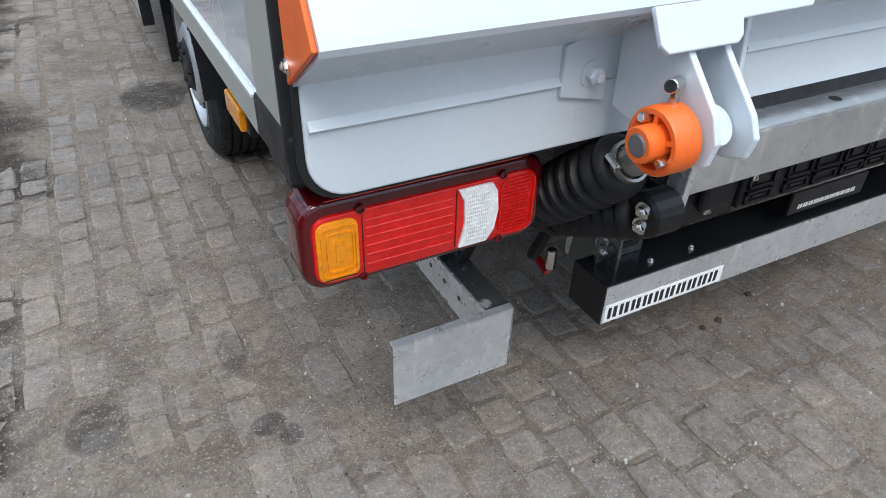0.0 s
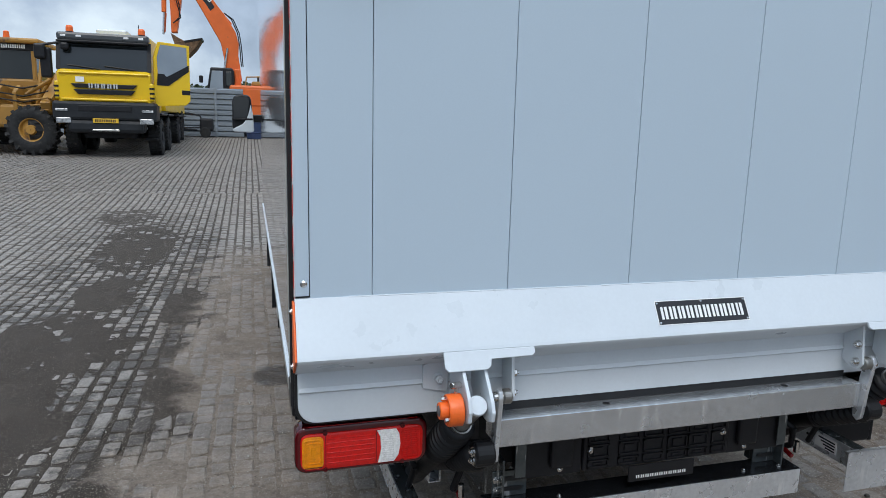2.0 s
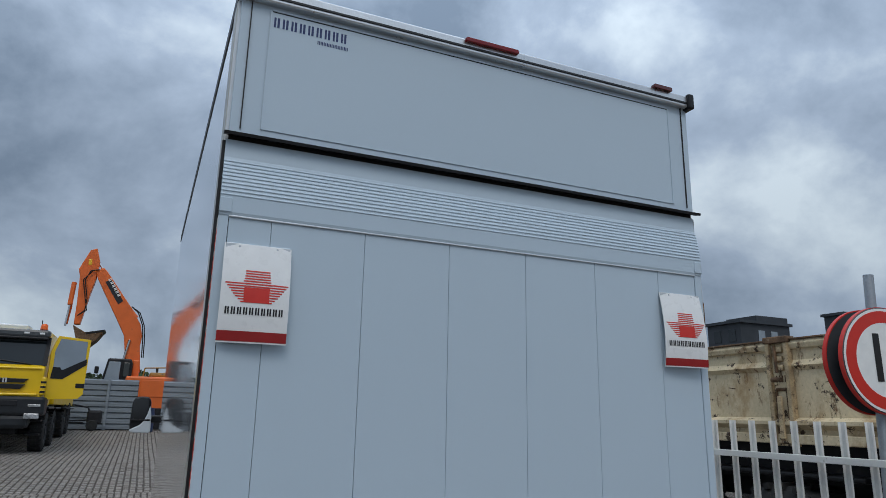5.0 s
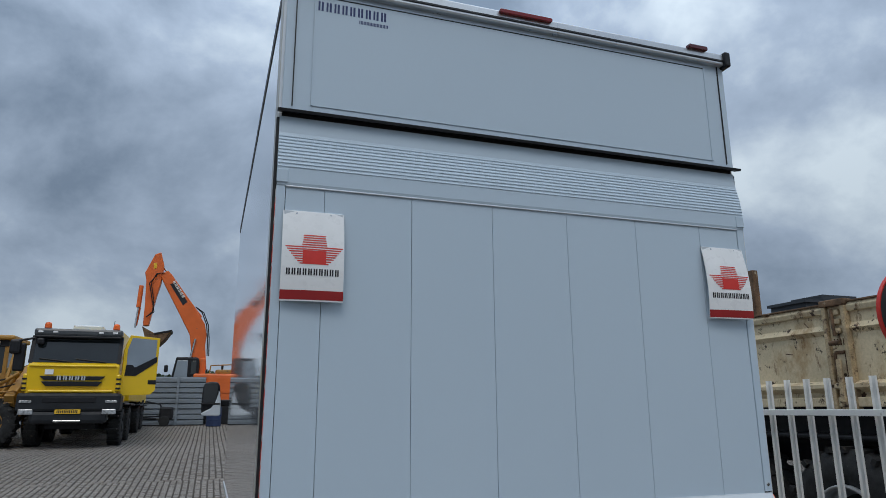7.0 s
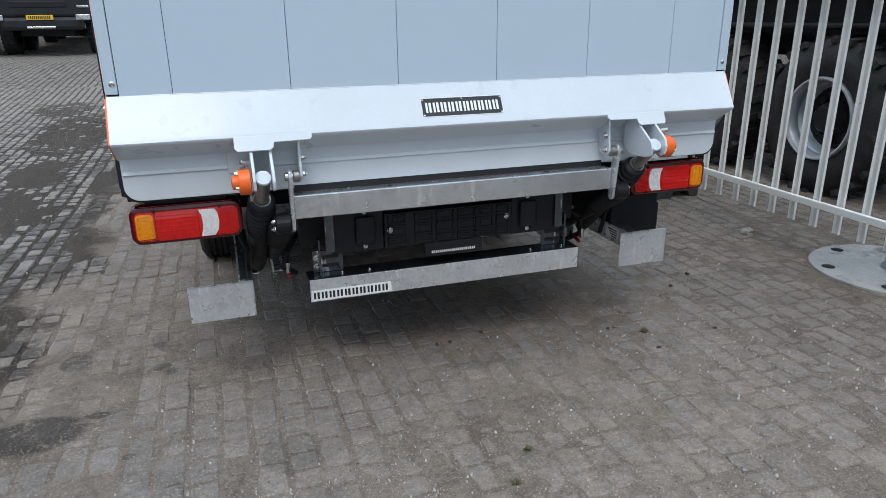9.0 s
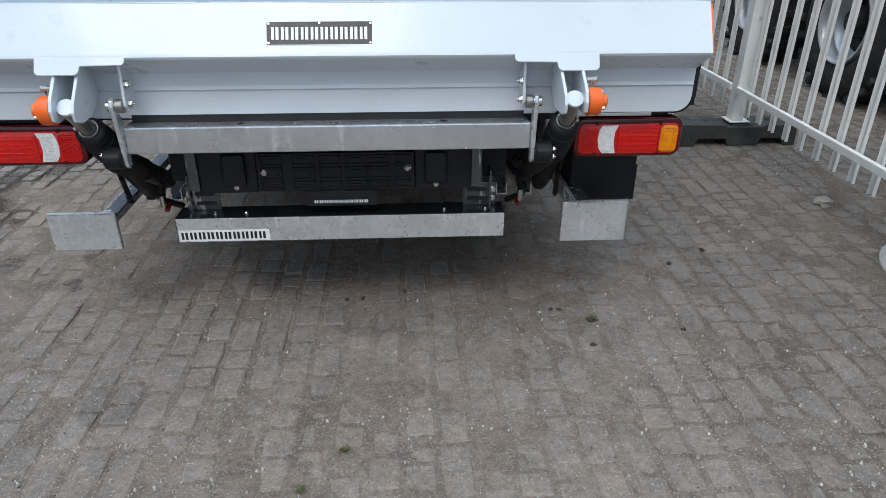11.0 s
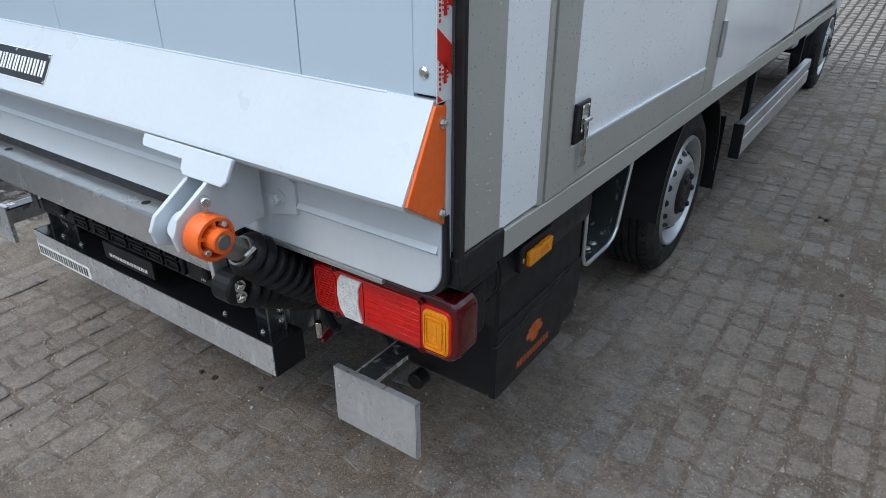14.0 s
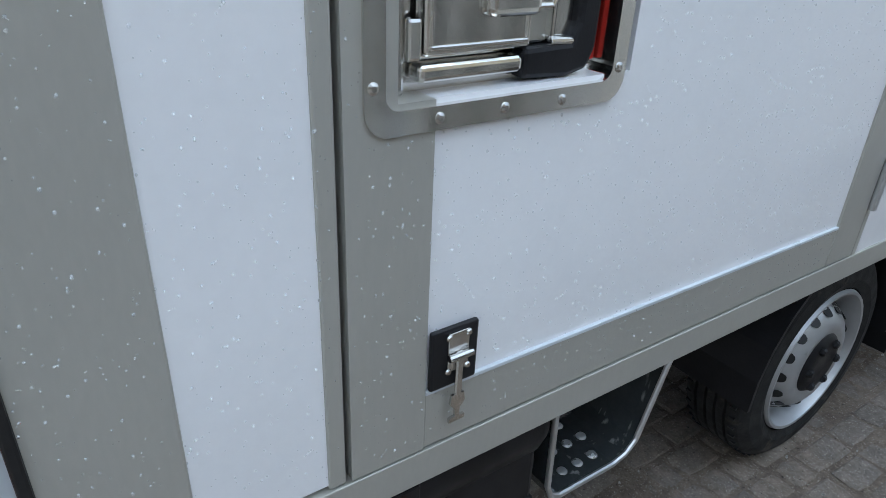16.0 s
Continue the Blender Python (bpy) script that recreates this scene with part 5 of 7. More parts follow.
def wheel(x_out, y, s):
    """A road wheel whose outer face is at x_out."""
    c = Vector((x_out, y, 0.352))
    K = 0.352 / 0.337
    into = Vector((-s, 0, 0))
    prof = [(0.010, 0.232), (0.0, 0.26), (0.006, 0.30), (0.024, 0.327), (0.040, 0.334)]
    for q in (0.062, 0.094, 0.126, 0.158):
        prof += [(q - 0.0055, 0.337), (q - 0.004, 0.326), (q + 0.004, 0.326), (q + 0.0055, 0.337)]
    prof += [(0.180, 0.334), (0.196, 0.327), (0.214, 0.30), (0.214, 0.22)]
    w = part("wheel", lathe(c, c + into, [(a, r * K) for a, r in prof], 64, None, False), TYRE, truck, "black tyre on a silver steel rim", False)
    bm = None
    for k in range(52):
        a = 2 * math.pi * k / 52
        for q in (0.040, 0.182):
            m = Matrix.Translation(c) @ Matrix.Rotation(a, 4, "X")
            bm = box(-s * q - 0.009, -s * q + 0.009, -0.004, 0.004, 0.328 * K, 0.3375 * K, 0, bm, m)
    tagged(part("tread_pattern", bm, GASKET, w), kind="stuff")
    rim = part("rim", lathe(c, c + into, [(a, r * K) for a, r in [(0.012, 0.229), (0.002, 0.224), (0.003, 0.216), (0.018, 0.210), (0.060, 0.202), (0.075, 0.196), (0.078, 0.188), (0.060, 0.180), (0.030, 0.166), (0.006, 0.142), (-0.004, 0.125), (-0.004, 0.105), (0.004, 0.09)]], 40, None, False), RIM, w, "silver steel rim", True)
    for k in range(16):
        bm = prism(rounded(-0.017, 0.017, 0.158, 0.192, 0.012, 3), "x", -0.004, 0.004)
        for v in bm.verts:
            v.co.x += -s * (0.030 + (v.co.z - 0.170) * 1.6)
        bm.transform(Matrix.Translation(c) @ Matrix.Rotation(2 * math.pi * k / 16, 4, "X"))
        part("rim_slot", bm, GASKET, rim)
    part("hub_cap", lathe(c, c + into, [(a, r * K) for a, r in [(-0.012, 0.03), (-0.016, 0.06), (-0.010, 0.085), (0.004, 0.097), (0.03, 0.098)]], 24), BLACK, w, "black hub cap", True)
    for k in range(6):
        a = 2 * math.pi * k / 6
        p = c + Vector((s * 0.006, 0.072 * math.cos(a), 0.072 * math.sin(a)))
        part("wheel_nut", lathe(p, p - into, [(0, 0.014), (0.014, 0.013), (0.02, 0.008)], 6), BLACK, w)


RIM = mat("silver_rim_paint", (0.46, 0.47, 0.48), 0.35, 0.5, 0.08, 12, dirt=(0.2, 0.18, 0.16), dirt_amount=0.15)
for y in (1.96, 5.85):
    wheel(1.03, y, 1)
    wheel(CX * 2 - 1.03, y, -1)
for s in (-1, 1):
    pts = []
    for k in range(15):
        a = radians(-8 + 192 * k / 14)
        pts.append((CX + s * 0.935, 1.96 + 0.395 * math.cos(a), 0.39 + 0.395 * math.sin(a)))
    part("mudguard", sweep(pts, 0.27, 0.012, (1, 0, 0)), BLACK, truck, "black plastic mudguard")
    part("mud_flap", box(CX + s * 0.94 - 0.12, CX + s * 0.94 + 0.12, 2.46, 2.47, 0.20, 0.56), RUBBER, truck)
    xs = CX + s * 1.115
    rail = part("side_guard", box(xs - 0.02, xs + 0.02, 2.52, 4.35, 0.455, 0.515, 0.006), ALU, truck, "aluminium side guard rail")
    part("guard_rail", box(xs - 0.02, xs + 0.02, 2.52, 4.35, 0.36, 0.442, 0.006), ALU, rail)
    part("guard_end", box(xs - 0.024, xs + 0.024, 2.50, 2.522, 0.355, 0.52, 0.004), BLACK, rail)
    for y in (2.75, 4.1):
        part("guard_post", box(xs - 0.05, xs - 0.02, y, y + 0.05, 0.42, 0.85), CHASSIS, rail)
    part("chassis_rail", box(CX + s * 0.42 - 0.04, CX + s * 0.42 + 0.04, 0.25, 6.2, 0.55, 0.76), CHASSIS, truck)
part("axle", rod((CX - 0.85, 2.0, 0.337), (CX + 0.85, 2.0, 0.337), 0.06, 12), CHASSIS, truck)
part("axle_housing", lathe((CX - 0.2, 2.0, 0.337), (CX + 0.2, 2.0, 0.337), [(0, 0.06), (0.1, 0.16), (0.3, 0.16), (0.4, 0.06)], 16), CHASSIS, truck)
part("front_axle", box(CX - 0.80, CX + 0.80, 5.80, 5.90, 0.28, 0.56), CHASSIS, truck)
part("underbody_tank", box(CX - 0.75, CX - 0.30, 2.7, 3.6, 0.40, 0.80, 0.04), CHASSIS, truck)

# cab
MIRROR_GLASS = mat("dark_mirror_glass", (0.02, 0.022, 0.025), 0.06, 0.0, 0.1, 6)
cab = part("cab", prism([(4.62, 0.50), (4.62, 2.35), (5.3, 2.42), (5.75, 2.15), (6.15, 1.45), (6.75, 1.15), (6.85, 0.5)], "x", CX - 0.98, CX + 0.98, 0.05), WHITE, truck, "white cab")
for s in (-1, 1):
    a, b = sorted((CX + s * 0.975, CX + s * 0.985))
    part("side_window", prism([(4.85, 1.45), (5.95, 1.45), (5.6, 2.1), (4.85, 2.15)], "x", a, b), GLASS, cab)
    xs, m = CX + s * 1.348, Matrix.Translation((CX, 0, 0)) @ Matrix.Diagonal((-s, 1, 1, 1)) @ Matrix.Translation((1.348, 0, 0))
    mi = part("wing_mirror", prism([(-0.10, 1.535), (0.095, 1.53), (0.105, 1.60), (0.098, 1.84), (0.075, 1.885), (0.02, 1.90), (-0.06, 1.895), (-0.088, 1.86), (-0.098, 1.75)], "y", 5.64, 5.78, 0.02, None, m), BLACK, cab, "black and white wing mirror")
    part("mirror_shell", prism([(-0.112, 1.53), (-0.085, 1.515), (0.085, 1.52), (0.105, 1.545), (0.05, 1.575), (0.0, 1.60), (-0.04, 1.655), (-0.065, 1.72), (-0.082, 1.80), (-0.105, 1.70)], "y", 5.615, 5.70, 0.01, None, m), WHITE, mi, "white lower mirror shell")
    part("mirror_glass", prism([(-0.052, 1.70), (-0.035, 1.665), (0.085, 1.66), (0.088, 1.84), (0.065, 1.872), (-0.05, 1.87), (-0.068, 1.84)], "y", 5.630, 5.640, 0, None, m), MIRROR_GLASS, mi, "dark mirror glass")
    part("mirror_band", box(-0.10, 0.105, 5.612, 5.66, 1.640, 1.660, 0.004, None, m), BLACK, mi)
    part("mirror_arm", box(*sorted((CX + s * 0.97, xs - s * 0.1)), 5.72, 5.78, 1.62, 1.70, 0.015), BLACK, mi)


def drops(y0, y1, z0, z1, n, rmax, x=R):
    """Rain drops standing on the right side of the body."""
    rng = random.Random(11)
    verts, faces = [], []
    for _ in range(n):
        r = rmax * (0.3 + 0.7 * rng.random() ** 2.2)
        cy, cz = rng.uniform(y0, y1), rng.uniform(z0, z1)
        if 0.37 < cy < 0.75 and cz > 1.325 or 0.33 < cy < 0.35:
            continue
        px = x - 0.003 if 0.162 < cy < 0.312 else x - 0.004 if 0.456 < cy < 1.428 and cz > 1.003 else x + 0.001
        b = len(verts)
        st = rng.uniform(1.0, 1.5)
        for k, (h, q) in enumerate(((0.0, 1.0), (0.6, 0.88), (0.92, 0.5))):
            for i in range(8):
                a = 2 * math.pi * i / 8
                verts.append((px + h * r, cy + q * r * math.cos(a), cz + q * r * st * math.sin(a)))
        verts.append((px + 1.02 * r, cy, cz))
        for k in range(2):
            for i in range(8):
                j = (i + 1) % 8
                faces.append((b + 8 * k + i, b + 8 * k + j, b + 8 * k + 8 + j, b + 8 * k + 8 + i))
        for i in range(8):
            faces.append((b + 16 + i, b + 16 + (i + 1) % 8, b + 24))
    me = bpy.data.meshes.new("rain_water")
    me.from_pydata(verts, [], faces)
    for poly in me.polygons:
        poly.use_smooth = True
    me.materials.append(WATER)
    ob = new("rain_water", me)
    ob.parent, ob.matrix_parent_inverse = truck, BASE[truck.name]
    ob.visible_shadow = False
    return tagged(ob, "clear raindrops on the side wall", kind="stuff")


drops(0.05, 1.42, 0.93, 1.75, 4200, 0.0017)

# the floor line of the body falls a little towards the cab
for ob in [truck, *truck.children_recursive]:
    if ob.name.split(".")[0] in ("side_door", "door_stile", "door_rail", "door_panel", "panel_bead", "right_sill", "side_trim", "hinge", "rain_water") and ob.data:
        for v in ob.data.vertices:
            if v.co.z < 1.3 and v.co.y > 0.34:
                v.co.z -= 0.017 * (v.co.y - 0.34) * min(1.0, (1.3 - v.co.z) / 0.2)


# ---- the yard ----
OFFICE_WIN = mat("office_window", (0.22, 0.26, 0.30), 0.1, 0, 0.2, 0.6, coat=0.5)


def smooth(a, b, v):
    u = min(1.0, max(0.0, (v - a) / (b - a)))
    return u * u * (3 - 2 * u)


def gz(y):
    """Height of the paving: level round the lorry, rising gently across the yard."""
    return 0.60 * smooth(4.5, 17.5, y) + 0.40 * smooth(16.5, 29.0, y)


# fence of white palisade panels on plastic feet
def fence_panel(name_base):
    """One panel with its post, at the origin, running along +y for 2.7 m."""
    f = thing("palisade_fence_panel", (0, 0, 0), "white steel palisade fence panel standing on dark plastic feet", "fence", "palisade fence panels")
    part("post", box(-0.05, 0.03, -0.042, 0.042, 0.152, 1.80, 0.005), FENCE_WHITE, f)
    part("post_foot", box(-0.07, 0.07, -0.07, 0.07, 0.145, 0.152, 0.002), FENCE_WHITE, f)
    part("top_rail", box(-0.062, -0.034, 0.043, 2.657, 1.525, 1.565, 0.003), FENCE_WHITE, f)
    part("bottom_rail", box(-0.062, -0.034, 0.043, 2.657, 0.340, 0.380, 0.003), FENCE_WHITE, f)
    first = None
    for k in range(16):
        y = 0.080 + 0.165 * k
        if first is None:
            bm = prism([(-0.014, y - 0.022), (0.004, y - 0.019), (0.012, y), (0.004, y + 0.019), (-0.014, y + 0.022), (-0.016, y + 0.020), (0.001, y + 0.016), (0.008, y), (0.001, y - 0.016), (-0.016, y - 0.020)], "z", 0.210, 1.765)
            first = part("slat", bm, FENCE_WHITE, f)
        else:
            s = new("slat", first.data)
            s.parent = f
            s.location = (0, 0.165 * k, 0)
    return f


def fence_foot():
    """A moulded plastic block with holes and openings beneath."""
    f = thing("fence_foot", (0, 0, 0), "dark recycled plastic fence foot block with holes", "fence foot", "fence feet")
    bm = prism([(-0.545, 0.02), (-0.535, 0), (-0.43, 0), (-0.41, 0.05), (-0.22, 0.05), (-0.20, 0), (0.0, 0), (0.02, 0.05), (0.16, 0.05), (0.18, 0), (0.26, 0), (0.26, 0.12), (0.22, 0.14), (0.04, 0.14), (0.02, 0.128), (-0.22, 0.128), (-0.24, 0.142), (-0.52, 0.150), (-0.54, 0.13)], "y", -0.115, 0.115, 0.004)
    part("block", bm, FOOT, f)
    for x, z in ((-0.45, 0.1485), (-0.33, 0.1453), (0.12, 0.1402)):
        part("hole", lathe((x, 0, z), (x, 0, 1), [(0, 0.040), (0.0015, 0.037)], 18), GASKET, f)
    part("lip", box(-0.17, -0.03, -0.085, 0.085, 0.127, 0.138, 0.003), FOOT, f)
    part("ear", prism([(-0.556, 0.055), (-0.535, 0.04), (-0.535, 0.165), (-0.552, 0.172)], "y", -0.105, 0.02, 0.003), FOOT, f)
    return f


panel = fence_panel("a")
foot = fence_foot()
POSTS = [(2.55, -3.18), (2.55, -0.48), (2.56, 2.22), (2.53, 4.92), (2.50, 7.62), (2.48, 10.32), (2.46, 13.02), (2.44, 15.72), (2.42, 18.42)]
for i, ((xa, ya), (xb, yb)) in enumerate(zip(POSTS, POSTS[1:])):
    m = Matrix.Translation((xa - 0.12, ya, gz(ya))) @ Matrix.Rotation(math.atan2(-(xb - xa), yb - ya), 4, "Z")
    m2 = Matrix.Translation((xa + (0.04 if i == 1 else 0.0), ya + (0.07 if i == 1 else 0.0), gz(ya)))
    if i == 0:
        panel.matrix_basis, foot.matrix_basis = m, m2
    else:
        copy_thing(panel, m)
        copy_thing(foot, m2)

# speed sign on a round base plate
SX, SY = 2.74, 0.27
sb = thing("sign_base_plate", (SX, SY, 0), "round grey steel base plate with a dark damp patch", "base plate")
part("plate", lathe((SX, SY, -0.004), (SX, SY, 1), [(0, 0.44), (0.014, 0.44), (0.018, 0.436)], 56), CONCRETE, sb)
for k in range(6):
    a = 2 * math.pi * k / 6 + 0.62
    part("bolt_hole", lathe((SX + 0.36 * math.cos(a), SY + 0.36 * math.sin(a), 0.0165), (SX + 0.36 * math.cos(a), SY + 0.36 * math.sin(a), 1), [(0, 0.036), (0.002, 0.033)], 18), GASKET, sb)
part("collar", lathe((SX, SY, 0.018), (SX, SY, 1), [(0, 0.07), (0.03, 0.06), (0.03, 0.035)], 20), POLE, sb)
sg = thing("speed_sign", (SX, SY, 0.02), "pair of round red and white speed signs on a grey pole", "road sign")
LEAN = Vector((0.16, 0.0, 2.68))


def on_pole(z):
    return Vector((SX - 0.04, SY, 0.02)) + LEAN * ((z - 0.02) / 2.68)


part("pole", lathe(on_pole(0.02), on_pole(2.7), [(0, 0.031), (2.68, 0.031), (2.684, 0.027)], 18), POLE, sg, "grey steel pole", True)
face = Vector((-0.17, -0.985, 0)).normalized()
for kdir, off in ((1, 0.072), (-1, 0.072)):
    d = face * kdir
    c = on_pole(2.14) + d * off
    dk = part("sign_disc", lathe(c, c + d, [(-0.022, 0.318), (-0.022, 0.328), (0.006, 0.328), (0.010, 0.322), (0.010, 0.01)], 56), SIGN_GREY, sg, "round traffic sign")
    part("sign_edge", lathe(c, c + d, [(-0.024, 0.324), (-0.024, 0.3315), (0.006, 0.3315), (0.006, 0.326)], 56, None, False), RED_INK, dk)
    part("sign_white", lathe(c, c + d, [(0.0105, 0.322), (0.0112, 0.322), (0.0112, 0.005)], 56), WHITE_INK, dk)
    part("sign_ring", lathe(c, c + d, [(0.0108, 0.306), (0.0122, 0.306), (0.0122, 0.232), (0.0108, 0.232)], 56), RED_INK, dk, "red ring")
    cu = bpy.data.curves.new("numerals", "FONT")
    cu.body, cu.size, cu.align_x, cu.align_y, cu.extrude, cu.offset = "10", 0.34, "CENTER", "CENTER", 0.0005, 0.012
    tmp = new("numerals", cu)
    me = bpy.data.meshes.new_from_object(tmp)
    bpy.data.objects.remove(tmp)
    right = Vector((0, 0, 1)).cross(d).normalized()
    mm = Matrix((right, Vector((0, 0, 1)), d)).transposed().to_4x4()
    me.transform(Matrix.Translation(c + d * 0.0135) @ mm @ Matrix.Diagonal((0.85, 1.15, 1, 1)))
    me.materials.clear()
    me.materials.append(BLACK_INK)
    nb = new("numerals", me)
    nb.parent, nb.matrix_parent_inverse = dk, Matrix()
    tagged(nb, "black numerals reading 10")
for z in (1.98, 2.30):
    q = on_pole(z)
    part("sign_clamp", box(q.x - 0.045, q.x + 0.045, q.y - 0.06, q.y + 0.06, z - 0.014, z + 0.014, 0.004), SIGN_GREY, sg)


# rusty tipper lorry behind the fence
TX, TG = 3.80, 0.06
tip = thing("tipper_trailer", (TX + 1.2, 2.0, gz(2)), "cream tipper body with heavy rust on big off-road tyres", "tipper")
part("body_floor", box(TX + 0.03, TX + 2.45, -5.0, 6.2, 1.62, 1.70), RUSTY, tip)
part("side_wall", box(TX, TX + 0.04, -5.0, 6.2, 1.62, 2.43, 0.006), RUSTY, tip, "rust-streaked cream side wall")
part("far_wall", box(TX + 2.41, TX + 2.45, -5.0, 6.2, 1.62, 2.43, 0.006), RUSTY, tip)
part("front_wall", box(TX, TX + 2.45, 6.16, 6.2, 1.62, 2.50), RUSTY, tip)
part("top_rail", prism([(TX - 0.045, 2.43), (TX - 0.03, 2.385), (TX + 0.05, 2.385), (TX + 0.05, 2.47), (TX - 0.02, 2.47)], "y", -5.0, 6.2, 0.008), RUSTY, tip, "rust-edged top rail")
part("mid_rail", prism([(TX - 0.035, 2.24), (TX, 2.20), (TX, 2.29)], "y", -5.0, 6.2), RUSTY, tip)
part("low_rail", prism([(TX - 0.07, 1.77), (TX - 0.07, 1.74), (TX, 1.70), (TX, 1.80)], "y", -5.0, 6.2), RUSTY, tip)
part("sill_rail", box(TX - 0.05, TX + 0.02, -5.0, 6.2, 1.58, 1.66, 0.008), RUSTY, tip)
for y in (-3.1, -0.7, 1.77, 4.2):
    pil = part("pillar", box(TX - 0.07, TX, y - 0.115, y - 0.075, 1.56, 2.47, 0.006), RUST_CREAM, tip, "rusty side pillar")
    part("pillar_flange", box(TX - 0.07, TX, y + 0.075, y + 0.115, 1.56, 2.47, 0.006), RUST_CREAM, pil)
    part("pillar_web", box(TX - 0.035, TX - 0.005, y - 0.075, y + 0.075, 1.56, 2.44, 0.004), RUSTY, pil)
    part("pillar_head", box(TX - 0.08, TX + 0.03, y - 0.125, y + 0.125, 2.44, 2.50, 0.01), RUST, pil)
    part("lock_bar", box(TX - 0.085, TX - 0.06, y - 0.022, y + 0.022, 1.62, 1.98, 0.006), RUST_CREAM, pil)
    for dy in (-0.055, 0.055):
        part("lock_slot", box(TX - 0.042, TX - 0.033, y + dy - 0.014, y + dy + 0.014, 1.66, 2.04, 0.004), RUST, pil)
    part("slot_top", rod((TX - 0.040, y - 0.05, 2.04), (TX - 0.040, y + 0.05, 2.04), 0.014, 8), RUST, pil)
    for q in range(4):
        part("stamp_bar", box(TX - 0.040, TX - 0.034, y - 0.055 + 0.030 * q, y - 0.042 + 0.030 * q, 2.10, 2.16, 0.002), RUST, pil)
    for z9 in (2.20, 2.28, 2.36):
        part("latch_plate", box(TX - 0.062, TX - 0.030, y - 0.05, y + 0.045, z9, z9 + 0.05, 0.008), RUST_CREAM, pil)
    part("latch_pin", rod((TX - 0.066, y + 0.01, 2.18), (TX - 0.066, y + 0.015, 2.42), 0.014, 8), RUST, pil)
    part("lock_hook", rod((TX - 0.09, y - 0.05, 2.12), (TX - 0.09, y + 0.05, 2.12), 0.022, 10), RUST, pil)
bm = box(TX - 0.047, TX + 0.052, -5.0, 6.2, 2.462, 2.478, 0.004)
part("rail_cap", bm, RUST, tip, "bare rusty rail cap")
for k in range(26):
    r9 = random.Random(k)
    y9, z9, a9, l9 = r9.uniform(-0.5, 4.5), r9.uniform(1.80, 2.42), r9.uniform(-0.9, 0.9), r9.uniform(0.05, 0.22)
    part("scratch", box(-0.0006, 0.0006, -l9 / 2, l9 / 2, -0.004, 0.004, 0, None, Matrix.Translation((TX - 0.0008, y9, z9)) @ Matrix.Rotation(a9 + (1.57 if k % 3 == 0 else 0), 4, "X")), RUST, tip)
part("stake", box(TX + 0.02, TX + 0.09, 2.72, 2.84, 2.43, 2.96, 0.006), RUST, tip, "rusty upright stake")
part("chassis", box(TX + 0.5, TX + 2.0, -5.0, 6.4, 1.05, 1.55), CHASSIS, tip)
part("side_beam", box(TX + 0.25, TX + 0.45, -4.5, 6.0, 1.25, 1.60), CHASSIS, tip)


def big_wheel(y):
    c = Vector((TX - 0.08, y, gz(y) + 0.61))
    K = 0.62 / 0.725
    d = Vector((1, 0, 0))
    w = part("big_wheel", lathe(c, c + d, [(a, r * K) for a, r in ((0.03, 0.375), (0.0, 0.42), (-0.01, 0.55), (0.02, 0.67), (0.07, 0.725), (0.40, 0.725), (0.45, 0.67), (0.47, 0.55), (0.45, 0.34))], 44, None, False), TYRE, tip, "large off-road tyre on a silver rim", True)
    lug = None
    for k in range(26):
        a = 2 * math.pi * k / 26
        bm = prism([(0.03, -0.05), (0.20, -0.015), (0.20, 0.035), (0.03, 0.01), (0.0, 0.0), (0.0, -0.045)], "z", 0.69 * K, 0.75 * K)
        bm.transform(Matrix.Translation(c) @ Matrix.Rotation(a, 4, "X"))
        lug = bm if lug is None else join(lug, bm)
        bm = prism([(0.44, -0.01), (0.27, 0.03), (0.27, 0.075), (0.44, 0.05)], "z", 0.69 * K, 0.75 * K)
        bm.transform(Matrix.Translation(c) @ Matrix.Rotation(a, 4, "X"))
        join(lug, bm)
    tagged(part("tread", lug, TYRE, w), kind="stuff")
    part("rim", lathe(c, c + d, [(0.02, 0.334), (-0.016, 0.329), (-0.018, 0.319), (-0.012, 0.309), (0.01, 0.305)], 40, None, False), RIM, w, "silver rim flange", True)
    part("rim_barrel", lathe(c, c + d, [(0.01, 0.305), (0.04, 0.292), (0.08, 0.286), (0.10, 0.292), (0.11, 0.280), (0.17, 0.262), (0.18, 0.252)], 40, None, False), POLE, w, "grey deep rim barrel", True)
    part("rim_disc", lathe(c, c + d, [(0.18, 0.252), (0.176, 0.235), (0.19, 0.22), (0.19, 0.15), (0.17, 0.13), (0.08, 0.115), (0.05, 0.09), (0.05, 0.005)], 30, None, False), CHASSIS, w, "dark wheel disc and hub", True)
    for k in range(8):
        a = 2 * math.pi * k / 8
        part("hand_hole", lathe(c + Vector((0.185, 0.185 * math.cos(a), 0.185 * math.sin(a))), c + Vector((-1, 0.185 * math.cos(a), 0.185 * math.sin(a))), [(-0.02, 0.028), (0.02, 0.028)], 12), GASKET, w)
    part("axle_stub", rod(c + d * 0.1, c + d * 1.2, 0.10, 14), CHASSIS, w)


for y in (1.88, 3.30, 4.9, -2.6):
    big_wheel(y)
for y0, y1 in ((1.15, 4.4),):
    part("mud_wing", box(TX + 0.02, TX + 0.5, y0, y1, 1.30, 1.345, 0.015), RUBBER, tip)


VISOR = mat("smoked_visor", (0.06, 0.065, 0.07), 0.3, 0, 0.15, 3)


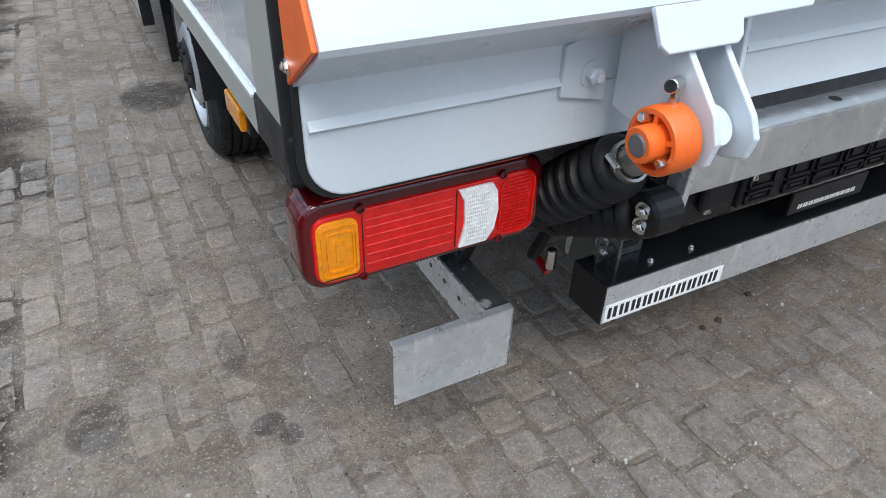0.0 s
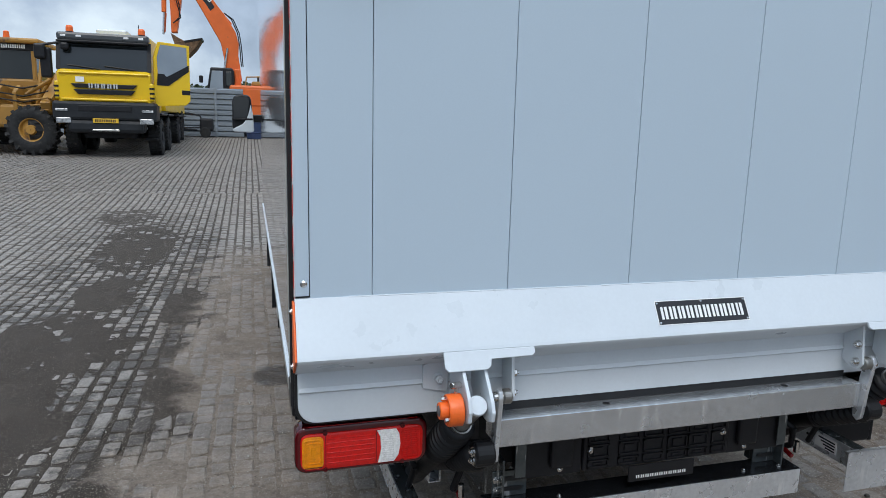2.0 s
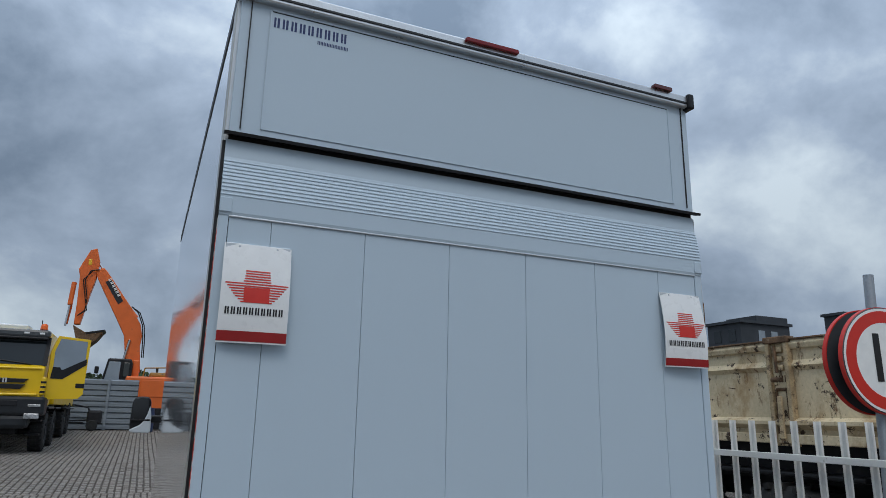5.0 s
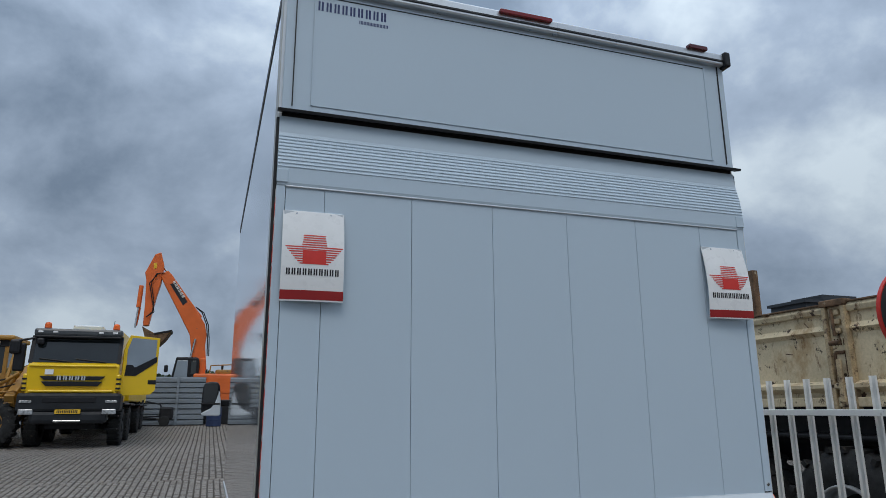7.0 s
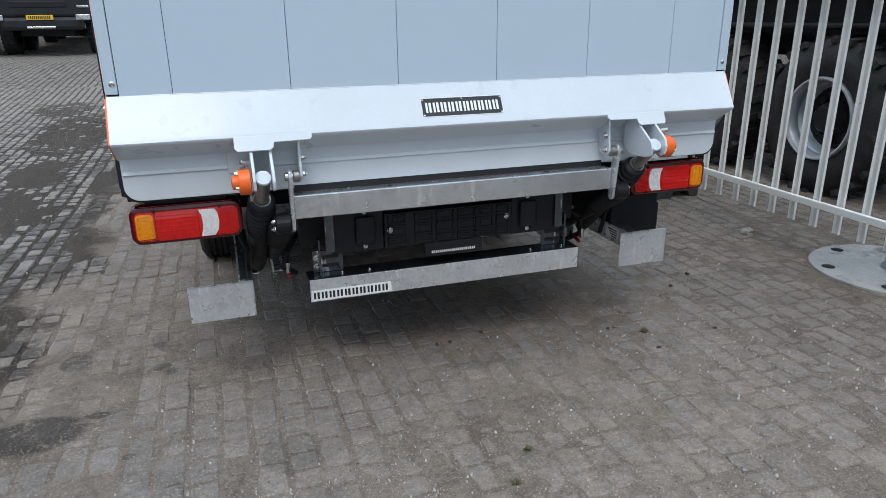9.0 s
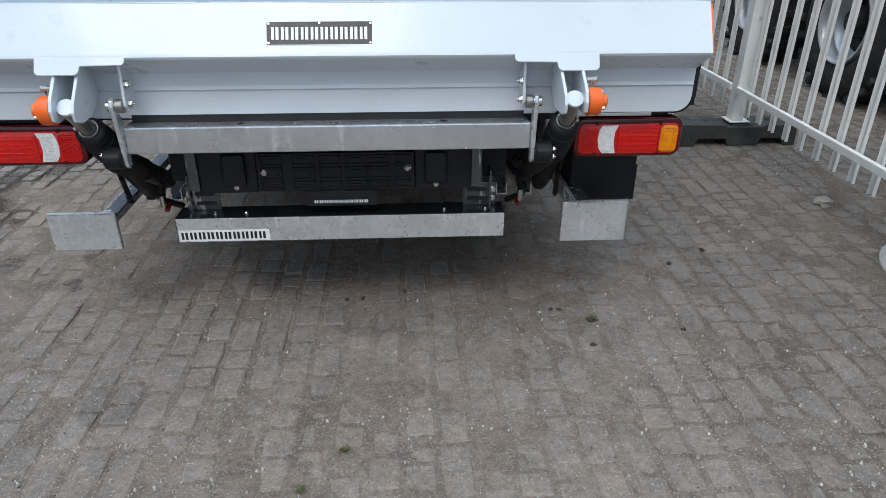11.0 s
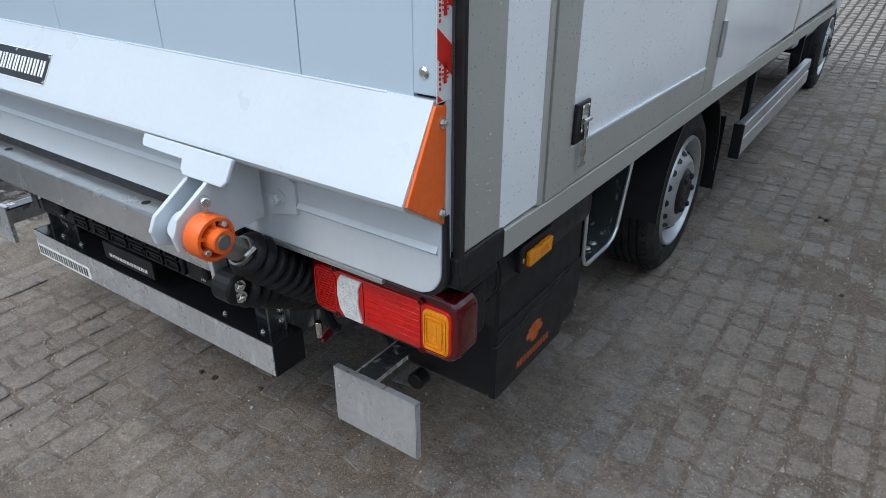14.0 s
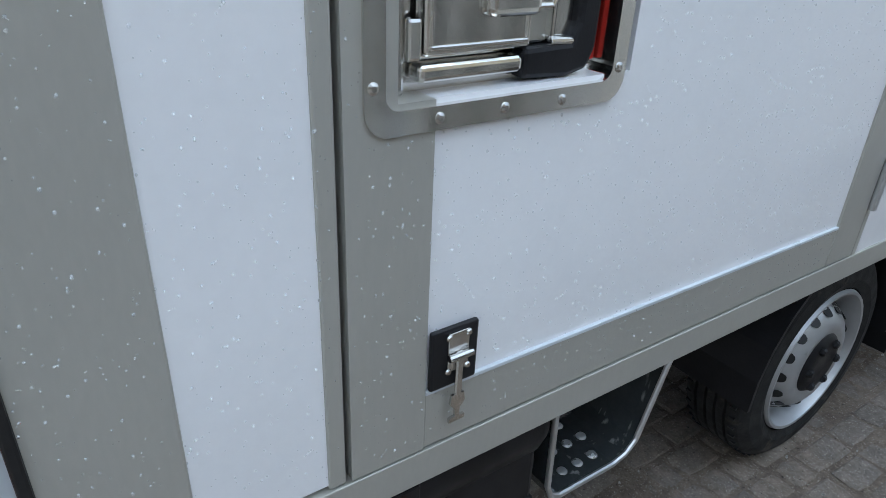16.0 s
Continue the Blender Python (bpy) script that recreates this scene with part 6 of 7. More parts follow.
# yellow dump lorry across the yard
def dump_lorry(cx, y0, g):
    t = thing("dump_lorry", (cx, y0 + 4, g), "yellow four-axle dump lorry with its cab door open", "truck")

    def B(name, x0, x1, v0, v1, z0, z1, m, bevel=0.0, parent=None, label=""):
        return part(name, box(cx + x0, cx + x1, y0 + v0, y0 + v1, g + z0, g + z1, bevel), m, parent or t, label)
    cabm = part("cab", prism([(y0 + 0.10, g + 1.42), (y0 + 0.05, g + 2.12), (y0 + 0.18, g + 2.20), (y0 + 0.36, g + 2.92), (y0 + 0.48, g + 3.10), (y0 + 2.1, g + 3.10), (y0 + 2.1, g + 1.2), (y0 + 0.12, g + 1.2)], "x", cx - 1.09, cx + 1.09, 0.04), YELLOW, t, "yellow cab")
    ws = part("windscreen", prism([(y0 + 0.165, g + 2.22), (y0 + 0.345, g + 2.90), (y0 + 0.36, g + 2.90), (y0 + 0.18, g + 2.22)], "x", cx - 1.03, cx + 1.03), GLASS, cabm, "dark windscreen")
    for x in (-0.85, 0.0):
        part("wiper", rod((cx + x, y0 + 0.165, g + 2.32), (cx + x + 0.75, y0 + 0.14, g + 2.24), 0.014, 6), BLACK, ws)
    part("screen_mirror", box(cx - 0.98, cx - 0.78, y0 + 0.12, y0 + 0.24, g + 2.68, g + 2.86, 0.05), BLACK, ws)
    for s in (-1, 1):
        part("pillar", prism([(y0 + 0.15, g + 2.20), (y0 + 0.34, g + 2.94), (y0 + 0.42, g + 2.94), (y0 + 0.24, g + 2.20)], "x", cx + s * 1.06 - 0.045, cx + s * 1.06 + 0.045), BLACK, cabm)
    B("sun_visor", -1.06, 1.08, 0.16, 0.50, 2.92, 3.12, VISOR, 0.06, cabm, "dark grey sun visor")
    for x in (-0.9, -0.55, 0.55, 0.9):
        B("visor_lamp", x - 0.06, x + 0.06, 0.145, 0.20, 3.00, 3.05, LENS_CLEAR, 0.01, cabm)
    B("visor_edge", -1.04, 1.06, 0.14, 0.20, 2.87, 2.93, BLACK, 0.02, cabm)
    B("roof_hatch", -0.26, 0.48, 0.8, 1.5, 3.10, 3.30, WHITE, 0.04, cabm, "white roof hatch")
    part("aerial", rod((cx + 0.80, y0 + 0.6, g + 3.1), (cx + 0.80, y0 + 0.6, g + 3.42), 0.010, 6), BLACK, cabm)
    for x in (-0.79, 0.89):
        bc = part("beacon", lathe((cx + x, y0 + 0.4, g + 3.15), (cx + x, y0 + 0.4, g + 4), [(0, 0.09), (0.10, 0.085), (0.14, 0.07), (0.155, 0.03)], 14), ORANGE, cabm, "orange beacon")
        part("beacon_foot", rod((cx + x, y0 + 0.4, g + 3.08), (cx + x, y0 + 0.4, g + 3.16), 0.095, 14), BLACK, bc)
    # front panel with slotted grille
    for z0, z1, x in ((1.76, 1.86, 0.72), (1.60, 1.72, 0.66)):
        part("grille_slot", prism([(cx - x - 0.06, g + z1), (cx + x + 0.06, g + z1), (cx + x - 0.05, g + z0), (cx - x + 0.05, g + z0)], "y", y0 + 0.02, y0 + 0.10, 0.01), BLACK, cabm)
    B("panel_lip", -1.04, 1.04, 0.01, 0.10, 2.10, 2.15, YELLOW, 0.02, cabm)
    B("panel_fold", -1.0, 1.0, 0.02, 0.10, 1.44, 1.50, YELLOW, 0.02, cabm)
    part("lettering", bars(cx - 0.36, cx + 0.36, g + 1.75, g + 1.87, y0 + 0.022, 5, None, 0.02, None, 0.34), STEEL, cabm, "silver lettering bars")
    B("white_sticker", -0.66, -0.46, 0.036, 0.046, 1.90, 2.03, WHITE_INK, 0, cabm)
    for s in (-1, 1):
        B("corner_vane", s * 1.10 - 0.06, s * 1.10 + 0.06, 0.06, 0.4, 1.46, 1.92, YELLOW, 0.04, cabm)
        for z in (1.52, 1.64, 1.76):
            B("vane_slot", s * 1.11 - 0.055, s * 1.11 + 0.055, 0.052, 0.2, z, z + 0.05, BLACK, 0, cabm)
    bum = B("bumper", -1.22, 1.22, -0.06, 0.6, 0.95, 1.42, DARK_GREY, 0.07, None, "dark grey steel bumper")
    B("bumper_lip", -0.90, 0.90, -0.06, 0.5, 0.63, 0.97, DARK_GREY, 0.10, bum)
    B("bumper_recess", -0.62, 0.62, -0.075, -0.05, 1.18, 1.32, BLACK, 0.01, bum)
    B("bumper_step", -0.32, 0.32, -0.10, -0.05, 0.68, 0.73, STEEL, 0.01, bum)
    plate = B("number_plate", -0.30, 0.30, -0.085, -0.07, 0.89, 1.00, PLATE_YELLOW, 0.005, bum, "yellow number plate with plain bars")
    part("plate_bars", bars(cx - 0.25, cx + 0.25, g + 0.91, g + 0.98, y0 - 0.085, 6, None, 0.003), BLACK_INK, plate)
    for s in (-1, 1):
        B("headlight", s * 0.97 - 0.17, s * 0.97 + 0.17, -0.085, -0.04, 0.87, 1.01, HEADLAMP, 0.02, bum, "clear headlight")
        B("marker_lamp", s * 1.0 - 0.14, s * 1.0 + 0.14, -0.08, -0.04, 1.17, 1.23, HEADLAMP, 0.01, bum)
    # mirrors on the far side of the cab
    mi = B("mirror", -1.46, -1.20, 0.15, 0.32, 1.98, 2.72, BLACK, 0.05, cabm, "black mirror housing")
    part("mirror_arm", rod((cx - 1.05, y0 + 0.3, g + 2.86), (cx - 1.42, y0 + 0.25, g + 2.78), 0.03, 8), BLACK, mi)
    B("kerb_mirror", -1.56, -1.30, 0.05, 0.22, 2.42, 2.80, BLACK, 0.06, mi)
    # open door
    dm = Matrix.Translation((cx + 1.13, y0 + 0.42, g)) @ Matrix.Rotation(radians(-68), 4, "Z")
    dr = part("cab_door", prism([(0.0, 1.36), (0.80, 1.40), (0.92, 1.52), (0.94, 2.98), (0.14, 3.02), (0.0, 2.60)], "x", -0.035, 0.035, 0.01, None, dm), YELLOW, t, "open yellow cab door")
    part("door_window", prism([(0.10, 1.98), (0.30, 1.98), (0.86, 2.42), (0.86, 2.92), (0.19, 2.95), (0.09, 2.62)], "x", -0.042, 0.042, 0, None, dm), OFFICE_WIN, dr)
    part("door_liner", prism([(0.06, 1.90), (0.36, 1.90), (0.90, 2.30), (0.90, 2.46), (0.34, 2.14), (0.30, 2.14), (0.26, 2.2), (0.09, 2.2)], "x", -0.048, 0.048, 0, None, dm), BLACK, dr)
    part("door_mirror", box(-0.22, -0.05, 0.30, 0.56, 2.22, 2.64, 0.05, None, dm), BLACK, dr)
    part("door_mirror", box(-0.22, -0.05, 0.30, 0.60, 2.68, 2.90, 0.06, None, dm), BLACK, dr)
    part("door_handle", box(-0.046, 0.046, 0.70, 0.92, 1.68, 1.80, 0.01, None, dm), BLACK, dr)
    part("door_letters", bars(0.0, 0.26, 1.68, 1.74, 0, 4, None, 0.004, dm @ Matrix.Translation((-0.036, 0.18, 0)) @ Matrix.Rotation(radians(-90), 4, "Z")), BLACK_INK, dr)
    for z in (0.45, 0.80, 1.12):
        B("cab_step", 0.80, 1.12, 0.62, 0.95, z, z + 0.05, BLACK, 0.01)
    # chassis, tipping body, wheels
    B("chassis", -0.45, 0.45, 0.6, 8.6, 0.75, 1.05, CHASSIS)
    B("fuel_tank", -1.15, -0.6, 2.4, 3.6, 0.55, 1.05, CHASSIS, 0.05)
    B("tipping_body", -1.15, 1.15, 2.6, 8.6, 1.25, 2.4, YELLOW, 0.03, None, "yellow tipping body")
    B("engine_block", -0.6, 0.6, 0.5, 2.3, 0.5, 1.1, CHASSIS)
    first = None
    for v in (1.35, 3.05, 6.0, 7.4):
        for s in (-1, 1):
            c = Vector((cx + s * 1.19, y0 + v, g + 0.53 + gz(y0 + v) - gz(y0 + 0.5)))
            d = Vector((-s, 0, 0))
            w = part("wheel", lathe(c, c + d, [(0.03, 0.29), (0.0, 0.33), (0.02, 0.46), (0.06, 0.515), (0.30, 0.515), (0.34, 0.46), (0.34, 0.29)], 32, None, False), TYRE, t, "black lorry tyre", True)
            part("rim", lathe(c, c + d, [(0.025, 0.295), (0.03, 0.27), (0.10, 0.25), (0.04, 0.14), (0.0, 0.11), (0.0, 0.01)], 24, None, False), CHASSIS, w, "", True)
            bm = None
            for k in range(28):
                m = Matrix.Translation(c) @ Matrix.Rotation(2 * math.pi * k / 28, 4, "X")
                for q in (0.07, 0.19, 0.28):
                    bm = box(-s * q - 0.05, -s * q + 0.05, -0.028, 0.028, 0.50, 0.53, 0, bm, m)
            tagged(part("tread", bm, TYRE, w), kind="stuff")
        part("axle", rod((cx - 1.1, y0 + v, g + 0.55), (cx + 1.1, y0 + v, g + 0.55), 0.08, 10), CHASSIS, t)
        for s in (-1, 1):
            B("wing", s * 1.08 - 0.18, s * 1.08 + 0.18, v - 0.62, v + 0.62, 1.12, 1.18, BLACK, 0.03)


dump_lorry(-4.84, 17.5, gz(18.0))


def loader():
    g = gz(19) + 0.04
    t = thing("wheel_loader", (-8.0, 20, g), "ochre wheel loader with muddy wheels and a dark cab", "wheel loader")

    def B(name, x0, x1, y0, y1, z0, z1, m, bevel=0.0, parent=None, label=""):
        return part(name, box(x0, x1, y0, y1, g + z0, g + z1, bevel), m, parent or t, label)
    B("front_frame", -8.9, -6.1, 18.3, 20.2, 0.65, 1.25, OCHRE, 0.08, None, "ochre front frame")
    B("engine_hood", -9.6, -7.2, 20.2, 23.6, 0.9, 2.1, OCHRE, 0.12)
    cabm = B("cab", -9.0, -6.85, 19.6, 21.2, 1.35, 1.95, OCHRE, 0.06, None, "ochre cab with large dark windows")
    for x in (-8.95, -7.95, -6.95):
        for y in (19.65, 21.1):
            B("pillar", x - 0.05, x + 0.05, y - 0.05, y + 0.05, 1.9, 2.9, OCHRE, 0.01, cabm)
    B("cab_window", -8.9, -8.0, 19.64, 19.66, 1.95, 2.72, GLASS, 0, cabm)
    B("cab_window", -7.9, -7.0, 19.64, 19.66, 1.95, 2.72, GLASS, 0, cabm)
    B("side_window", -6.96, -6.94, 19.7, 21.05, 1.95, 2.72, GLASS, 0, cabm)
    B("seat", -8.2, -7.7, 20.2, 20.8, 1.9, 2.4, BLACK, 0.06, cabm)
    B("header", -9.0, -6.9, 19.58, 19.68, 2.70, 2.90, CHASSIS, 0.01, cabm)
    B("cab_roof", -9.05, -6.75, 19.45, 21.3, 2.88, 3.02, OCHRE, 0.05, cabm)
    part("lettering", bars(-7.95, -7.1, g + 2.75, g + 2.85, 19.58, 8, None, 0.02), WHITE_INK, cabm, "white lettering bars")
    # open frame, rails and pipes beside the cab
    for p in (((-6.75, 18.9, 1.25), (-6.65, 19.4, 2.75)), ((-6.35, 18.8, 1.25), (-6.55, 19.3, 2.3)), ((-6.75, 18.9, 1.3), (-6.3, 18.7, 2.0)), ((-6.9, 18.5, 1.5), (-6.3, 18.5, 1.9))):
        part("frame_strut", rod(*[(x, y, g + z) for x, y, z in p], 0.05, 8), OCHRE, t)
    for x in (-7.9, -7.5, -7.1):
        part("frame_strut", prism([(18.3, g + 1.0), (18.25, g + 1.55), (18.7, g + 1.75), (19.5, g + 1.65), (19.5, g + 1.0)], "x", x - 0.05, x + 0.05, 0.02), OCHRE, t)
    for z in (1.35, 1.5, 1.7):
        part("pipe", tube([(-8.6, 18.5, g + z), (-7.6, 18.2, g + z + 0.06), (-6.9, 18.3, g + z - 0.05), (-6.4, 18.6, g + z + 0.1)], 0.022, 6), CHASSIS, t)
    part("beacon", lathe((-7.55, 19.6, g + 3.0), (-7.55, 19.6, g + 4), [(0, 0.08), (0.04, 0.08), (0.18, 0.07), (0.2, 0.03)], 12), ORANGE, cabm, "orange beacon")
    for x in (-8.6, -6.35):
        part("lift_arm", prism([(18.2, g + 1.0), (18.0, g + 1.3), (19.8, g + 2.2), (20.0, g + 1.9)], "x", x - 0.12, x + 0.12, 0.02), OCHRE, t, "ochre lift arm")
        part("ram", rod((x + 0.25, 18.4, g + 0.9), (x + 0.25, 19.8, g + 1.7), 0.06, 10), STEEL_ROD, t)
    for z in (1.0, 1.15, 1.3):
        part("hose", tube([(-6.0, 18.4, g + z), (-6.3, 18.1, g + z + 0.12), (-6.9, 18.2, g + z + 0.05), (-7.4, 18.6, g + z + 0.2)], 0.025, 6), OCHRE, t)
    part("handrail", tube([(-6.1, 19.3, g + 1.3), (-6.05, 19.3, g + 2.3), (-6.3, 19.4, g + 2.4)], 0.025, 6), OCHRE, t)
    B("ladder", -6.2, -5.95, 19.0, 19.4, 0.45, 1.35, OCHRE, 0.02)
    for y, s in ((18.75, 1), (18.75, -1), (22.4, 1), (22.4, -1)):
        c = Vector((-7.55 + s * 1.15, y, g + 0.62))
        d = Vector((-s, 0, 0))
        # wheels are turned a little towards the gate
        w = part("big_wheel", lathe(c, c + d, [(0.04, 0.30), (0.0, 0.36), (0.0, 0.50), (0.06, 0.61), (0.40, 0.61), (0.46, 0.5), (0.46, 0.3)], 30, None, False), TYRE, t, "muddy black tyre on an ochre rim", True)
        part("rim", lathe(c, c + d, [(0.035, 0.31), (0.05, 0.28), (0.12, 0.25), (0.08, 0.14), (0.02, 0.12), (0.02, 0.01)], 24, None, False), OCHRE, w, "", True)
        bm = None
        for k in range(20):
            m = Matrix.Translation(c) @ Matrix.Rotation(2 * math.pi * k / 20, 4, "X")
            bm = box(-s * 0.14 - 0.13, -s * 0.14 + 0.13, -0.045, 0.045, 0.58, 0.645, 0, bm, m)
        tagged(part("tread", bm, TYRE, w), kind="stuff")
    # the wheel whose face shows, turned towards the gate
    c, d = Vector((-6.75, 18.1, g + 0.60)), Vector((0.12, 0.99, 0))
    w = part("big_wheel", lathe(c, c + d, [(0.04, 0.30), (0.0, 0.36), (0.0, 0.50), (0.06, 0.60), (0.34, 0.60), (0.40, 0.5), (0.40, 0.3)], 32, None, False), TYRE, t, "muddy black tyre on an ochre rim", True)
    part("rim", lathe(c, c + d, [(0.035, 0.31), (0.05, 0.28), (0.12, 0.25), (0.08, 0.14), (0.0, 0.11), (0.0, 0.01)], 24, None, False), OCHRE, w, "", True)
    bm = None
    for k in range(18):
        for q, o in ((0.02, 0.0), (0.21, 0.17)):
            m = Matrix.Translation(c) @ d.to_track_quat("X", "Z").to_matrix().to_4x4() @ Matrix.Rotation(2 * math.pi * k / 18 + o, 4, "X") @ Matrix.Rotation(0.35, 4, "Z")
            bm = box(q, q + 0.17, -0.045, 0.045, 0.50 if q < 0.1 else 0.57, 0.635, 0, bm, m)
    tagged(part("tread", bm, TYRE, w), kind="stuff")


loader()


def digger():
    y, g = 30.0, gz(30)
    up = Matrix.Translation((0.0, 0.0, 0.17))
    t = thing("excavator", (-2.0, y, g), "orange tracked excavator with a raised boom", "excavator")

    def slab(name, pts, m, w=0.55, label="", parent=None, yy=y):
        return part(name, prism(pts, "y", yy - w / 2, yy + w / 2, 0.03), m, parent or t, label)
    slab("boom", [(-2.15, 3.2), (-2.42, 4.75), (-2.55, 5.0), (-3.75, 7.15), (-3.85, 7.45), (-3.55, 7.62), (-3.38, 7.45), (-2.25, 5.95), (-1.80, 5.25), (-1.68, 4.75), (-1.72, 4.3), (-1.58, 3.2)], DIGGER, 0.55, "orange boom")
    slab("stick", [(-4.17, 8.36), (-3.92, 8.47), (-3.74, 7.86), (-3.82, 7.01), (-3.94, 6.46), (-4.17, 5.10), (-4.40, 5.09), (-4.40, 6.01), (-4.44, 7.15), (-4.52, 7.48)], DIGGER, 0.42, "orange stick")
    slab("warning_label", [(-4.20, 7.95), (-4.05, 7.98), (-4.03, 7.70), (-4.18, 7.67)], PLATE_YELLOW, 0.44, "yellow warning label")
    bk = slab("bucket", [(-4.4, 5.03), (-3.89, 4.74), (-3.15, 4.90), (-3.42, 4.46), (-3.75, 4.12), (-4.15, 4.25)], RUST, 1.1, "worn dark bucket")
    part("bucket_lip", prism([(-3.89, 4.74), (-3.15, 4.90), (-3.18, 4.80), (-3.86, 4.66)], "y", y - 0.57, y + 0.57, 0.01), CHASSIS, bk)
    part("link", rod((-4.62, y, 5.9), (-4.70, y, 5.1), 0.06, 8), DIGGER, t)
    part("ram", rod((-4.62, y - 0.1, 6.9), (-4.66, y - 0.1, 5.9), 0.10, 12), DIGGER, t)
    part("ram_rod", rod((-4.66, y - 0.1, 5.9), (-4.72, y - 0.1, 5.0), 0.045, 10), STEEL, t)
    part("ram", rod((-2.15, y - 0.32, 4.55), (-2.35, y - 0.32, 3.4), 0.05, 10), STEEL, t)
    part("stick_ram", rod((-3.0, y, 6.75), (-2.0, y, 5.55), 0.09, 10), DIGGER, t)
    part("ram_rod", rod((-3.9, y, 8.0), (-3.0, y, 6.75), 0.045, 10), STEEL, t)
    for dx in (0.0, 0.07):
        part("hose", tube([(-1.60 + dx, y - 0.3, 3.8), (-1.64 + dx, y - 0.3, 4.6), (-1.72 + dx, y - 0.3, 5.2), (-1.95 + dx, y - 0.3, 5.75), (-2.25, y - 0.3, 6.0)], 0.026, 6), RUBBER, t)
        part("hose", tube([(-3.7, y - 0.3, 7.5), (-3.95 - dx, y - 0.3, 7.45), (-4.28 + dx, y - 0.3, 7.0), (-4.10 + dx, y - 0.3, 6.2), (-3.98 - dx, y - 0.3, 5.7), (-4.3, y - 0.3, 5.45)], 0.022, 6), RUBBER, t)
    lp = part("letter_plate", prism([(-3.42, 7.0), (-3.20, 7.1), (-2.62, 6.22), (-2.80, 6.05)], "y", y - 0.286, y - 0.275), BLACK_INK, t, "black name panel on the boom")
    part("lettering", bars(-0.46, 0.46, -0.07, 0.07, 0, 6, None, 0.01, Matrix.Translation((-3.01, y - 0.288, 6.59 + 0.17)) @ Matrix.Rotation(radians(56), 4, "Y"), 0.4), WHITE_INK, lp, "white lettering bars")
    cabm = part("cab", prism([(-3.08, 2.2), (-3.06, 2.7), (-2.86, 3.86), (-1.98, 3.86), (-1.90, 3.75), (-1.90, 2.2)], "y", y - 0.9, y + 0.6, 0.06), BLACK, t, "black framed cab")
    part("cab_window", prism([(-2.96, 2.7), (-2.80, 3.72), (-2.36, 3.72), (-2.36, 2.7)], "y", y - 0.93, y - 0.89, 0.02), OFFICE_WIN, cabm, "pale cab window")
    part("cab_window", prism([(-2.24, 3.1), (-2.24, 3.70), (-2.0, 3.70), (-2.0, 3.1)], "y", y - 0.93, y - 0.89, 0.02), GLASS, cabm)
    part("mirror", box(-3.32, -3.16, y - 0.95, y - 0.85, 3.2, 3.5, 0.04), BLACK, cabm)
    part("boom_foot", box(-1.90, -1.63, y - 0.6, y + 0.5, 2.2, 3.84, 0.04), DIGGER, t)
    part("upper_body", box(-2.1, 1.6, y - 1.2, y + 1.2, 1.75, 3.14, 0.08), DIGGER, t, "orange upper body")
    part("side_door", box(-1.5, -0.2, y - 1.22, y - 1.19, 2.3, 3.0, 0.02), DIGGER, t)
    part("counterweight", box(0.6, 1.9, y - 1.25, y + 1.25, 2.0, 3.2, 0.15), DIGGER, t)
    part("engine_cover", box(-1.2, 0.6, y - 0.9, y + 0.9, 3.12, 3.34, 0.08), OCHRE, t, "ochre engine cover")
    part("deck_rail", tube([(-1.45, y - 1.0, 3.12), (-1.40, y - 1.0, 3.5), (-0.5, y - 1.0, 3.55), (-0.2, y - 1.0, 3.3)], 0.03, 6), OCHRE, t)
    part("exhaust", rod((-0.9, y, 3.1), (-0.9, y, 3.6), 0.05, 8), CHASSIS, t)
    part("turntable", lathe((-0.8, y, 1.8), (-0.8, y, 2.1), [(0, 0.7), (0.3, 0.7)], 24), CHASSIS, t)
    for yy in (y - 1.1, y + 1.1):
        part("track", prism(rounded(-2.8, 1.6, g, g + 0.85, 0.4, 6), "y", yy - 0.3, yy + 0.3, 0.02), CHASSIS, t, "dark crawler track")
    part("undercarriage", box(-1.6, 0.4, y - 0.9, y + 0.9, g + 0.35, 1.9), CHASSIS, t)
    for ch in t.children_recursive:
        if ch.name.split(".")[0] in ("boom", "stick", "bucket", "link", "ram", "ram_rod", "stick_ram", "hose", "lettering", "letter_plate", "warning_label", "bucket_lip"):
            ch.data.transform(up)


digger()

